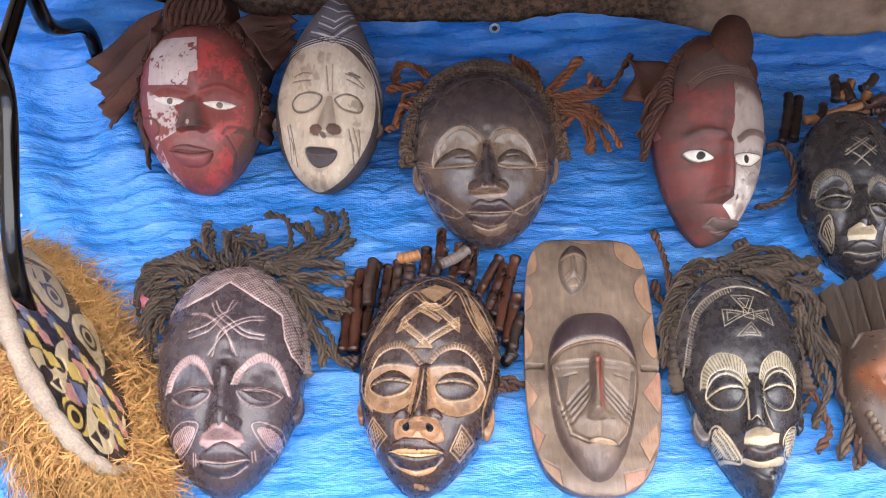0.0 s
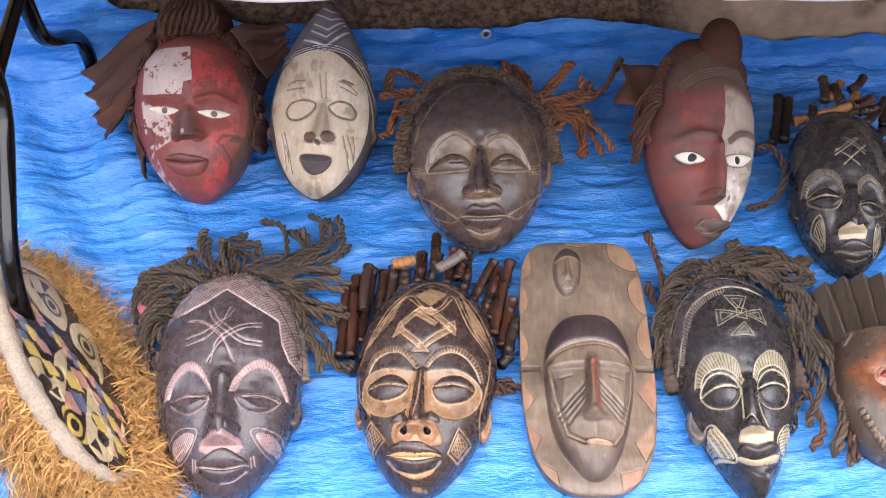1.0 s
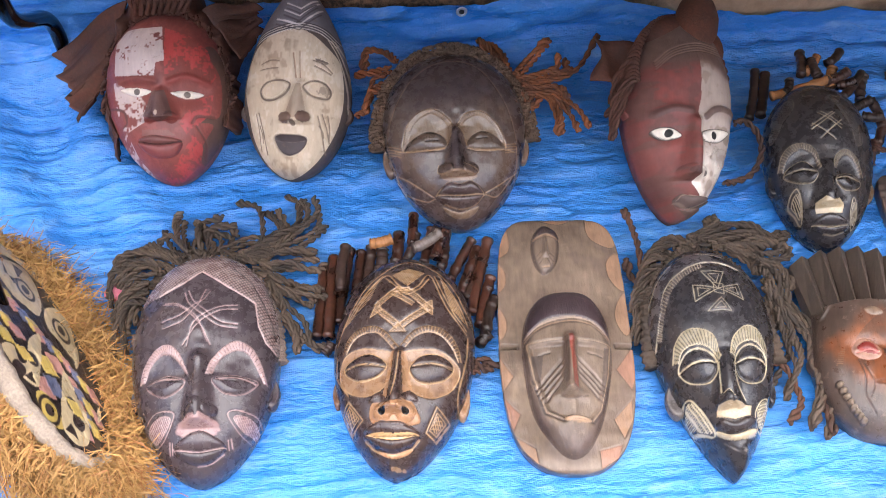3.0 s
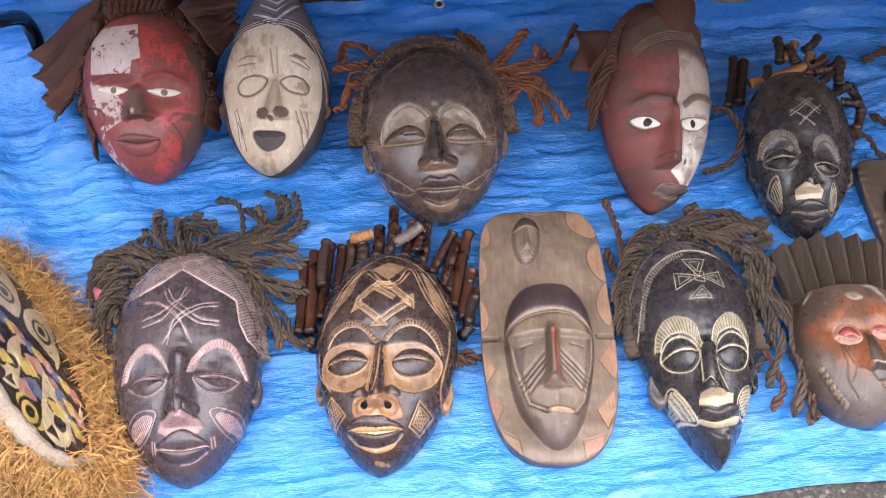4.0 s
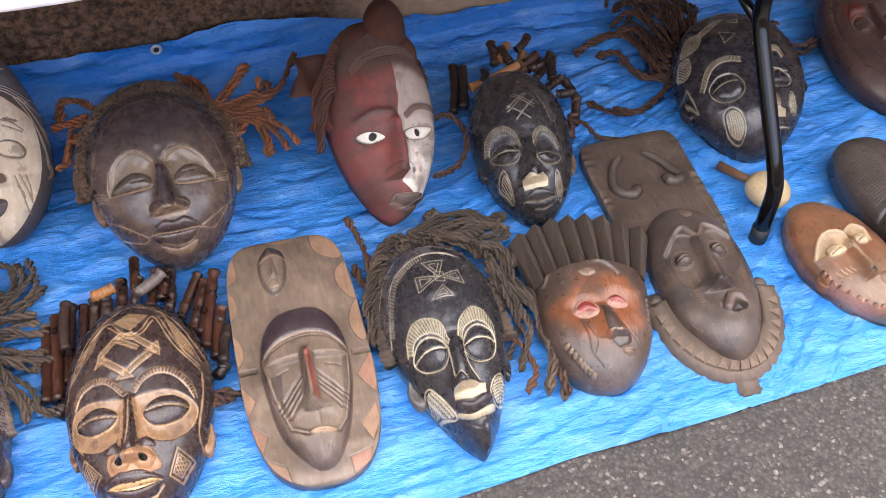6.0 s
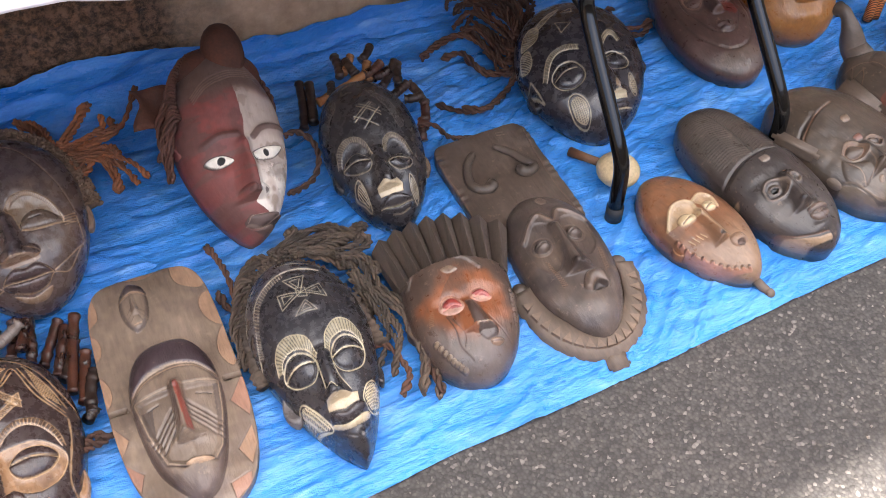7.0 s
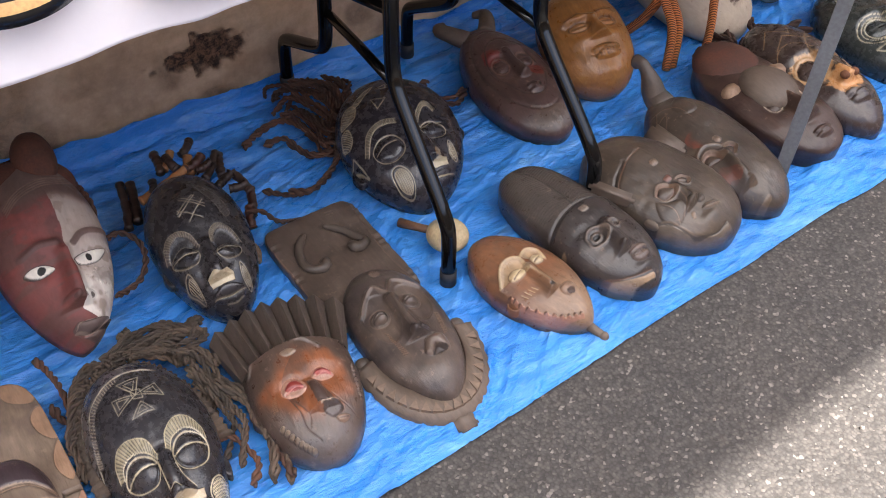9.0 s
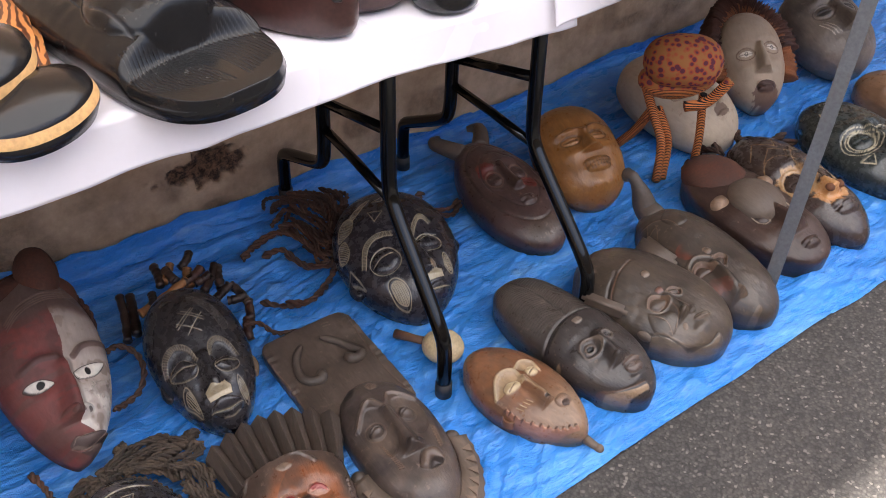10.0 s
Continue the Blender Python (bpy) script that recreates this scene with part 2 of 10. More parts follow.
xs = np.r_[-400, -60, -12, -4, np.linspace(-1.2, 3.4, 560), 6, 14, 60, 400]
ys = np.r_[-400, -60, -12, -4, np.linspace(-1.6, -0.2, 190), 0.2, 0.62, 2, 20, 400]
GX, GY = np.meshgrid(xs, ys)
near = step(-1.6, -1.5, GY) * (1 - step(-0.3, -0.2, GY)) * step(-1.2, -1.1, GX) * (1 - step(3.3, 3.4, GX))
GZ = -0.004 + near * (0.0016 * value_noise(GX * 130, GY * 130) + 0.0014 * value_noise(GX * 60, GY * 60, 3) + 0.002 * value_noise(GX * 6, GY * 6, 5))
tagged(add("ground", grid_mesh("ground", GX, GY, GZ), ASPHALT), "grey worn asphalt with pale embedded stones", "ground", kind="structure")


# ---- wall behind ----
def pitted(x, z):
    left = 1 - step(0.42, 0.62, x + 0.05 * value_noise(x * 14, z * 14, 7))
    band = step(0.02, 0.10, z + 0.05 * value_noise(x * 9, z * 9, 2)) * (1 - step(0.30, 0.42, z + 0.06 * value_noise(x * 7, z * 7, 4)))
    scar = np.exp(-np.abs(np.hypot((x - 0.90) / 0.095, (z - 0.152 + 0.05 * (x - 0.90)) / np.where(x > 0.88, 0.042, 0.026)) + 0.22 * value_noise(x * 55, z * 55, 9) + 0.15 * value_noise(x * 140, z * 140, 10)) ** 14)
    low = 0.5 * step(0.35, 0.75, value_noise(x * 12, z * 18, 11)) * (1 - step(0.1, 0.25, z))
    return np.clip(np.maximum(np.maximum(left * band * 0.95, scar), low), 0, 1)


WALL_Y = 0.645
WALL_TOP = 2.9
wx, wz = np.meshgrid(np.r_[np.linspace(-2.2, -0.81, 60), np.linspace(-0.8, 1.6, 620), np.linspace(1.61, 4.2, 160)], np.r_[np.linspace(-0.05, 0.45, 130), np.linspace(0.46, 0.6, 12), 1.0, 1.6, WALL_TOP])
pp = pitted(wx, wz)
wy = WALL_Y + 0.004 * value_noise(wx * 5, wz * 5) + 0.0015 * value_noise(wx * 40, wz * 40, 4) + pp * (0.006 + 0.005 * value_noise(wx * 80, wz * 80, 6))
wy += 0.004 * np.exp(-((wz - 0.30 - 0.01 * value_noise(wx * 6, wz * 0, 8)) / 0.004) ** 2) * step(0.5, 0.6, wx)
wall_me = grid_mesh("wall_north", wx[::-1], wy[::-1], wz[::-1])
wall_me.attributes.new("pitted", "FLOAT", "POINT").data.foreach_set("value", pp[::-1].ravel())
wall = tagged(add("wall_north", wall_me, PLASTER), "weathered beige plaster wall with pitted brown patches", "wall", kind="structure")
solid = wall.modifiers.new("thickness", "SOLIDIFY")
solid.thickness, solid.offset = 0.2, 1.0


def box(bm, x0, x1, y0, y1, z0, z1, bevel=0.0):
    vs = bmesh.ops.create_cube(bm, size=1.0, matrix=Matrix.LocRotScale(((x0 + x1) / 2, (y0 + y1) / 2, (z0 + z1) / 2), None, (x1 - x0, y1 - y0, z1 - z0)))["verts"]
    if bevel:
        es = list({e for v in vs for e in v.link_edges})
        bmesh.ops.bevel(bm, geom=es, offset=bevel, segments=2, affect="EDGES")


# ---- unseen plain walls, added across the street and at its ends to block low sky light ----
for name, at, size in (("wall_south", (1.0, -5.2), (6.5, 0.1)), ("wall_west", (-5.4, -1.5), (0.1, 3.6)), ("wall_east", (7.4, -1.5), (0.1, 3.6))):
    bm = bmesh.new()
    box(bm, at[0] - size[0], at[0] + size[0], at[1] - size[1], at[1] + size[1], -0.05, 3.1, 0.01)
    sky_blocker = part(name, bm, PLASTER, smooth=False)
    tagged(sky_blocker, "unseen plain plaster wall added to block low sky light", "wall", kind="structure")


# ---- unseen pale cloth canopy added over the stall; the sun glows through it and its front edge ends the shade ----
def canopy_cloth():
    m = bpy.data.materials.new("pale_canopy_cloth")
    m.use_nodes = True
    nt = m.node_tree
    nt.nodes.remove(nt.nodes["Principled BSDF"])
    d, t, mx = nt.nodes.new("ShaderNodeBsdfDiffuse"), nt.nodes.new("ShaderNodeBsdfTranslucent"), nt.nodes.new("ShaderNodeMixShader")
    weave = ramp(nt, tex_noise(nt, 6, 4), [(0.3, (0.79, 0.785, 0.78)), (0.7, (0.84, 0.835, 0.83))])
    nt.links.new(weave, d.inputs["Color"])
    nt.links.new(weave, t.inputs["Color"])
    mx.inputs[0].default_value = 0.72
    nt.links.new(d.outputs[0], mx.inputs[1])
    nt.links.new(t.outputs[0], mx.inputs[2])
    nt.links.new(mx.outputs[0], nt.nodes["Material Output"].inputs["Surface"])
    return m


CANOPY_Z, SHADE_Y = 2.35, -0.53
front = SHADE_Y + CANOPY_Z * to_sun.y / to_sun.z
cx, cy = np.meshgrid(np.linspace(-2.6, 4.6, 60), np.linspace(front, 1.6, 40))
cz = CANOPY_Z + 0.25 * np.sin((cy - front) / (1.6 - front) * math.pi) + 0.02 * value_noise(cx * 2, cy * 2, 77) * step(0, 0.3, cy - front)
canopy = thing("canopy", Matrix(), "unseen pale cloth canopy added over the stall to shape its light", "canopy")
add("roof_cloth", grid_mesh("roof_cloth", cx, cy, cz), canopy_cloth(), canopy)


# ---- tarpaulin ----
def tarp_top(x):
    return np.interp(x, [-1.5, -0.5, -0.06, 0.16, 0.34, 0.58, 0.85, 1.06, 1.85, 3.5], [0.21, 0.20, 0.148, 0.135, 0.135, 0.085, 0.06, 0.05, 0.035, 0.03])


def tarp_front(x):
    return -0.26 + 0.012 * value_noise(x * 3.1, x * 0 + 0.5, 21) + 0.005 * value_noise(x * 9, x * 0 + 1.5, 22)


TX, TS = np.meshgrid(np.linspace(-1.5, 3.4, 940), np.linspace(0, 1, 260))
yf = tarp_front(TX)
flat = 0.50 - yf
rise = tarp_top(TX) + 0.004 * value_noise(TX * 11, TX * 0, 23)
curve = np.clip((TS - 0.84) / 0.16, 0, 1)
TY = np.where(TS < 0.84, yf + TS / 0.84 * flat, 0.50 + 0.13 * np.sin(np.minimum(curve * 1.5, 1) * math.pi / 2))
TZ = 0.005 + rise * curve ** 1.6
back = step(0.30, 0.56, TY)


def ridges(x, y, seed):
    return (1 - np.abs(value_noise(x, y, seed))) ** 3


wx1 = TX + 0.06 * value_noise(TX * 4, TY * 4, 30)
wy1 = TY + 0.05 * value_noise(TX * 3, TY * 5, 31)
slant = 0.35 * step(0.5, 1.1, TX) * (1 - back)
TZ += 0.0095 * (0.5 + 0.8 * back) * ridges(wx1 * 3.0, (wy1 - slant * wx1) * 17, 24)
TZ += 0.0050 * ridges(wx1 * 5, (wy1 - slant * wx1) * 34, 25)
TZ += 0.0040 * ridges(wx1 * 9 + 2 * wy1, (wy1 - slant * wx1) * 62 + 3 * wx1, 33)
TZ += 0.0065 * np.abs(value_noise(wx1 * 14 - wy1 * 11, wy1 * 16 + wx1 * 9, 34))
TZ += 0.0034 * ridges(wx1 * 22 + wy1 * 9, wy1 * 24 - wx1 * 7, 26) + 0.0012 * value_noise(TX * 60, TY * 60, 27)
TZ += 0.012 * back * ridges(wx1 * 1.6, wy1 * 9, 32) * (TY < 0.60)
left = 1 - step(-0.62, -0.12, TX)
fold = (0.5 + 0.5 * np.sin((TX * 4.6 + TY * 2.6 + 0.25 * value_noise(TX * 3, TY * 3, 28)) * 2 * math.pi)) ** 1.5
TZ += left * (0.034 * fold + 0.006) * step(0.10, 0.40, TY)
TZ += 0.030 * np.exp(-((TX + 0.62) / 0.22) ** 2) * step(0.15, 0.55, TY)
TZ -= 0.004 * step(0.03, 0.0, TS)
TZ = np.maximum(TZ - 0.010, 0.0006)
TY = np.minimum(TY + back * 0.012 * value_noise(TX * 9, TZ * 40, 29) * (TS > 0.84), WALL_Y - 0.012)
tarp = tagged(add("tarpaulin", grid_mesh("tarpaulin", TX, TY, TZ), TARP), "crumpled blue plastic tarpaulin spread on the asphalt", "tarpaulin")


def eyelet(m):
    bm = bmesh.new()
    for k in range(24):
        a = 2 * math.pi * k / 24
        for r, z in ((0.0045, 0.0), (0.0055, 0.0016), (0.0085, 0.0016), (0.0098, 0.0)):
            bm.verts.new((r * math.cos(a), r * math.sin(a), z))
    bm.verts.ensure_lookup_table()
    for k in range(24):
        for j in range(3):
            a, b2 = k * 4 + j, ((k + 1) % 24) * 4 + j
            bm.faces.new([bm.verts[i] for i in (a, a + 1, b2 + 1, b2)])
    ob = part("eyelet", bm, EYELET, None)
    ob.matrix_world = m
    # Black disc laid in the ring as the dark of its opening.
    bm = bmesh.new()
    bmesh.ops.create_circle(bm, cap_ends=True, radius=0.0047, segments=20)
    hole = part("hole", bm, RUBBER, ob)
    hole.location = (0, 0, 0.0004)
    ob.parent = tarp
    ob["label"] = "pale metal eyelet"
    return ob


eyelet(pose(0.158, 0.622, 0.128, 82, 0, 0))
eyelet(pose(-0.622, 0.335, 0.034, 12, -10, 0))


# ---- carved masks ----
def arc(cx, cy, rx, ry, a0, a1, n=18):
    return [(cx + rx * math.cos(radians(a0 + (a1 - a0) * i / n)), cy + ry * math.sin(radians(a0 + (a1 - a0) * i / n))) for i in range(n + 1)]


class Carve:
    """A hollow-backed mask cut from one block: a domed relief on which features are carved and pigments rubbed in.
    Places are shares of the half width and half length, from the middle; widths and depths are in millimetres."""

    def __init__(self, m, length, width, depth, rim, prof, base, k=0.8, cap=3.0, nx=190, ny=270, seed=1):
        self.m, self.hl, self.hw, self.rim = m, length / 2, width / 2, rim
        self.nx, self.ny = nx, ny
        y0, pt, qt, pb, qb = prof
        j = np.linspace(0, 1, ny)
        Y = 0.6 * (2 * j - 1) + 0.4 * -np.cos(math.pi * j)
        Y = np.clip(Y, -0.9995, 0.9995)
        t = np.where(Y > y0, (Y - y0) / (1 - y0), (y0 - Y) / (1 + y0))
        w = np.where(Y > y0, np.maximum(1 - t ** pt, 0) ** (1 / qt), np.maximum(1 - t ** pb, 0) ** (1 / qb))
        a = np.linspace(-1, 1, nx)
        s = 0.5 * a + 0.5 * np.sin(a * math.pi / 2)
        self.X = s[None, :] * w[:, None]
        self.Y = np.repeat(Y[:, None], nx, 1)
        self.S = np.repeat(s[None, :], ny, 0)
        self.H = depth * np.maximum(1 - self.S ** 2, 0) ** (k / 2) * np.maximum(1 - np.abs(self.Y) ** cap, 0) ** 0.5
        self.x, self.y = self.X * self.hw, self.Y * self.hl
        self.C = np.ones((ny, nx, 3)) * np.array(base)
        self.base = np.array(base)
        self.H += 0.0006 * value_noise(self.x * 90, self.y * 90, seed) + 0.0012 * value_noise(self.x * 22, self.y * 22, seed + 5)
        self.edge = np.minimum(step(1.0, 0.93, np.abs(self.S)), step(1.0, 0.985, np.abs(self.Y)))

    def r(self, x, y, rx, ry, rot=0.0):
        dx, dy = (self.X - x) * self.hw, (self.Y - y) * self.hl
        c, s = math.cos(radians(rot)), math.sin(radians(rot))
        return np.hypot((dx * c + dy * s) / (abs(rx) * self.hw), (-dx * s + dy * c) / (abs(ry) * self.hl))

    def bump(self, x, y, rx, ry, mm, pw=2.0, rot=0.0):
        self.H += mm / 1000 * np.exp(-self.r(x, y, rx, ry, rot) ** pw) * self.edge
        return self

    def ball(self, x, y, rx, ry, mm, rot=0.0):
        self.H += mm / 1000 * np.sqrt(np.maximum(1 - self.r(x, y, rx, ry, rot) ** 2, 0)) * self.edge
        return self

    def tint(self, w, colour, share=1.0):
        w = np.clip(w * share, 0, 1)[..., None]
        self.C = self.C * (1 - w) + np.array(colour) * w
        return self

    def patch(self, x, y, rx, ry, colour, mm=0.0, rot=0.0, share=1.0, ragged=0.0):
        q = self.r(x, y, rx, ry, rot)
        if ragged:
            q = q + ragged * value_noise(self.x * 120, self.y * 120, 3) + ragged * value_noise(self.x * 320, self.y * 320, 4)
        w = step(1.06, 0.94, q)
        self.tint(w, colour, share)
        self.H += mm / 1000 * w * self.edge
        return w

    def inside(self, pts):
        p = [(a * self.hw, b * self.hl) for a, b in pts]
        w = np.zeros(self.X.shape, bool)
        for (x0, y0), (x1, y1) in zip(p, p[1:] + p[:1]):
            w ^= ((y0 > self.y) != (y1 > self.y)) & (self.x < (x1 - x0) * (self.y - y0) / (y1 - y0 + 1e-12) + x0)
        return w.astype(float)

    def poly(self, pts, colour, mm=0.0, share=1.0):
        w = self.inside(pts)
        self.tint(w, colour, share)
        self.H += mm / 1000 * w * self.edge
        return w

    def near(self, pts):
        """Distance in millimetres to a polyline, looked for within 24 mm of it."""
        p = np.array([(a * self.hw, b * self.hl) for a, b in pts])
        far = 0.024
        rows = np.where((self.y[:, 0] > p[:, 1].min() - far) & (self.y[:, 0] < p[:, 1].max() + far))[0]
        d = np.full(self.X.shape, 1.0)
        if not len(rows):
            return d * 1000
        r0, r1 = rows[0], rows[-1] + 1
        x, y = self.x[r0:r1], self.y[r0:r1]
        cols = np.where(((x > p[:, 0].min() - far) & (x < p[:, 0].max() + far)).any(0))[0]
        if not len(cols):
            return d * 1000
        c0, c1 = cols[0], cols[-1] + 1
        x, y = x[:, c0:c1], y[:, c0:c1]
        best = np.full(x.shape, 1.0)
        for (x0, y0), (x1, y1) in zip(p, p[1:]):
            dx, dy = x1 - x0, y1 - y0
            t = np.clip(((x - x0) * dx + (y - y0) * dy) / (dx * dx + dy * dy + 1e-12), 0, 1)
            best = np.minimum(best, (x - x0 - t * dx) ** 2 + (y - y0 - t * dy) ** 2)
        d[r0:r1, c0:c1] = np.sqrt(best)
        return d * 1000

    def line(self, pts, mm=2.0, cut=0.8, colour=None, share=1.0):
        d = self.near(pts) + 0.16 * mm * value_noise(self.x * 150, self.y * 150, 8)
        if colour is not None:
            worn = 0.84 + 0.16 * value_noise(self.x * 70, self.y * 70, 17)
            self.tint(step(mm * 0.68, mm * 0.28, d) * worn, colour, share)
        self.H -= cut / 1000 * np.exp(-(d / (mm * 0.7)) ** 2) * self.edge
        return self

    def hatch(self, w, angle, pitch, mm, colour, cut=0.4):
        c, s = math.cos(radians(angle)), math.sin(radians(angle))
        u = (self.x * c + self.y * s) * 1000 / pitch
        u = u + 0.12 * value_noise(self.x * 150, self.y * 150, 9)
        d = np.abs(u - np.round(u)) * pitch
        g = w * step(mm * 0.8, mm * 0.3, d)
        self.tint(g, colour)
        self.H -= cut / 1000 * g * self.edge
        return self

    def curve(self, pts, closed=False, n=6):
        """A smooth polyline through the places given."""
        p = [tuple(q) for q in pts]
        if closed:
            p = p[-1:] + p + p[:2]
            q = smooth_path(p, n * (len(p) - 1) + 1)[n:-n]
        else:
            q = smooth_path(p, n * (len(p) - 1) + 1)
        return [(float(a), float(b)) for a, b in q[:, :2]]

    def dome(self, pts, mm, colour=None, closed=True, share=1.0, lip=0.0):
        """A swelling (or hollow) bounded by a closed outline."""
        q = self.curve(pts, True) if closed else [tuple(p) for p in pts]
        w = self.inside(q)
        d = self.near(q + q[:1]) * w
        top = max(float(np.where(d < 500, d, 0).max()), 0.5)
        rise = np.sqrt(np.maximum(1 - (1 - np.clip(d / top, 0, 1)) ** 2, 0))
        self.H += mm / 1000 * rise * w * self.edge
        if colour is not None:
            self.tint(w, colour, share)
        if lip:
            self.H += lip / 1000 * np.exp(-((self.near(q + q[:1])) / 1.6) ** 2) * self.edge
        return w

    def ridge(self, pts, width, mm, colour=None, share=1.0, taper=False):
        """A raised welt along a curve."""
        q = self.curve(pts)
        d = self.near(q)
        self.H += mm / 1000 * np.exp(-(d / width) ** 2) * self.edge
        if colour is not None:
            self.tint(step(width * 1.05, width * 0.7, d), colour, share)
        return self

    def groove(self, pts, mm=1.8, cut=0.9, colour=None, closed=False, share=1.0):
        q = self.curve(pts, closed)
        return self.line(q + (q[:1] if closed else []), mm, cut, colour, share)

    def rungs(self, outer, inner, n, ground, mark, mm=1.0, lift=1.2):
        """A band between two curves, filled with one pigment and crossed by fine cuts."""
        a, b = smooth_path(outer, n), smooth_path(inner, n)
        w = self.inside([tuple(p[:2]) for p in a] + [tuple(p[:2]) for p in b[::-1]])
        self.tint(w, ground)
        self.H += lift / 1000 * w * self.edge
        for p, q in zip(a[1:-1], b[1:-1]):
            self.line([tuple(p[:2]), tuple(q[:2])], mm, 0.5, mark)
        return self

    def bridge(self, top, base, half0, half1, mm, start=0.45, flat=2.4, fall=0.02):
        """A nose: a ridge from between the brows that widens and rises to its base, where it breaks off."""
        (x0, y0), (x1, y1) = top, base
        t = np.clip((y0 - self.Y) / (y0 - y1), 0, 1)
        half = half0 + (half1 - half0) * t ** 2.2
        g = np.exp(-np.abs((self.X - (x0 + (x1 - x0) * t)) / half) ** flat)
        self.H += mm / 1000 * (start + (1 - start) * t) * g * step(y0 + 0.05, y0 - 0.06, self.Y) * step(y1 - fall, y1 + fall, self.Y)
        return self

    def nose(self, x, ytop, ytip, w0, w1, mm, start=0.35, x1=None):
        t = np.clip((ytop - self.Y) / (ytop - ytip), 0, 1)
        cx = x if x1 is None else x + (x1 - x) * t
        g = (start + (1 - start) * t) * np.exp(-np.abs((self.X - cx) / (w0 + (w1 - w0) * t ** 1.6)) ** 3)
        up = step(ytop + 0.06, ytop - 0.02, self.Y)
        down = step(ytip - 0.035, ytip + 0.012, self.Y)
        self.H += 1.45 * mm / 1000 * g * up * down
        return self

    def eye(self, x, y, rx, ry, ball=6.0, socket=5.0, rot=0.0):
        self.bump(x, y, rx * 1.5, ry * 1.7, -socket, 2.6, rot)
        self.ball(x, y, rx, ry, ball, rot)
        return self

    def lips(self, x, y, rx, ry, mm=7.0, colour=None, rot=0.0):
        for dy in (0.42, -0.45):
            self.ball(x, y + dy * ry, rx * (1.0 if dy > 0 else 0.9), ry * 0.62, mm, rot)
        if colour is not None:
            self.patch(x, y, rx, ry, colour)
        self.line([(x - rx, y), (x, y - 0.06 * ry), (x + rx, y)], 2.0, 2.0)
        return self

    def height(self, X, Y):
        i = int(np.argmin(np.abs(self.Y[:, 0] - Y)))
        k = int(np.argmin(np.abs(self.X[i] - X)))
        return self.rim + self.H[i, k]

    def point(self, X, Y, lift=0.0):
        return (X * self.hw, Y * self.hl, self.height(X, Y) + lift)

    def build(self, name, label, mat, group="carved masks", category="mask"):
        ob = thing(name, self.m, label, category, group)
        nx, ny = self.nx, self.ny
        top = np.stack([self.x, self.y, self.rim + np.maximum(self.H, -self.rim * 0.6)], -1).reshape(-1, 3)
        i = np.arange(nx * ny).reshape(ny, nx)
        f = np.stack([i[:-1, :-1], i[:-1, 1:], i[1:, 1:], i[1:, :-1]], -1).reshape(-1, 4).tolist()
        ring = np.r_[i[0, :], i[1:, -1], i[-1, -2::-1], i[-2:0:-1, 0]]
        low = top[ring].copy()
        low[:, :2] *= 0.985
        low[:, 2] = 0.0
        n0, n = nx * ny, len(ring)
        for k in range(n):
            k2 = (k + 1) % n
            f.append([int(ring[k2]), int(ring[k]), n0 + k, n0 + k2])
        f.append([n0 + k for k in range(n - 1, -1, -1)])
        me = bpy.data.meshes.new("face")
        me.from_pydata(np.vstack([top, low]).tolist(), [], f)
        me.shade_smooth()
        col = np.vstack([self.C.reshape(-1, 3), self.C.reshape(-1, 3)[ring] * 1.0])
        col = np.clip(np.c_[col, np.ones(len(col))], 0, 1)
        me.attributes.new("pigment", "FLOAT_COLOR", "POINT").data.foreach_set("color", col.ravel())
        add("face", me, mat, ob)
        self.ob, self.mat = ob, mat
        return ob

    def ear(self, X, Y, w, h, side, lean=0.0, colour=None):
        """A small carved ear: a pointed shell with a raised rim, close against the edge of the face."""
        n = 18
        vs, fs = [], []
        base = np.array(colour or tuple(self.base))
        edge = np.abs(self.X[int(np.argmin(np.abs(self.Y[:, 0] - Y)))]).max()
        ox = side * min(abs(X), edge * 0.97) * self.hw
        for sc, z in ((0.0, 0.2), (0.45, 0.1), (0.72, 1.0), (0.95, 0.7), (1.0, -2.2)):
            for k in range(n):
                a = 2 * math.pi * k / n
                out = math.cos(a) * (0.75 if math.cos(a) > 0 else 1.0)
                vs.append((ox + side * (0.15 + sc * out) * w, Y * self.hl + sc * math.sin(a) * h * (0.78 - 0.22 * math.cos(a)) + lean * sc * math.cos(a) * h, self.rim + 0.010 + z * 0.005 - 0.25 * w * sc * out))
        for ring in range(4):
            for k in range(n):
                a, b = ring * n + k, ring * n + (k + 1) % n
                q = [a, b, b + n, a + n]
                fs.append(q if side > 0 else q[::-1])
        me = mesh_of("ear", vs, fs)
        me.attributes.new("pigment", "FLOAT_COLOR", "POINT").data.foreach_set("color", np.tile(np.r_[base, 1.0], len(vs)))
        return add("ear", me, self.mat, self.ob)


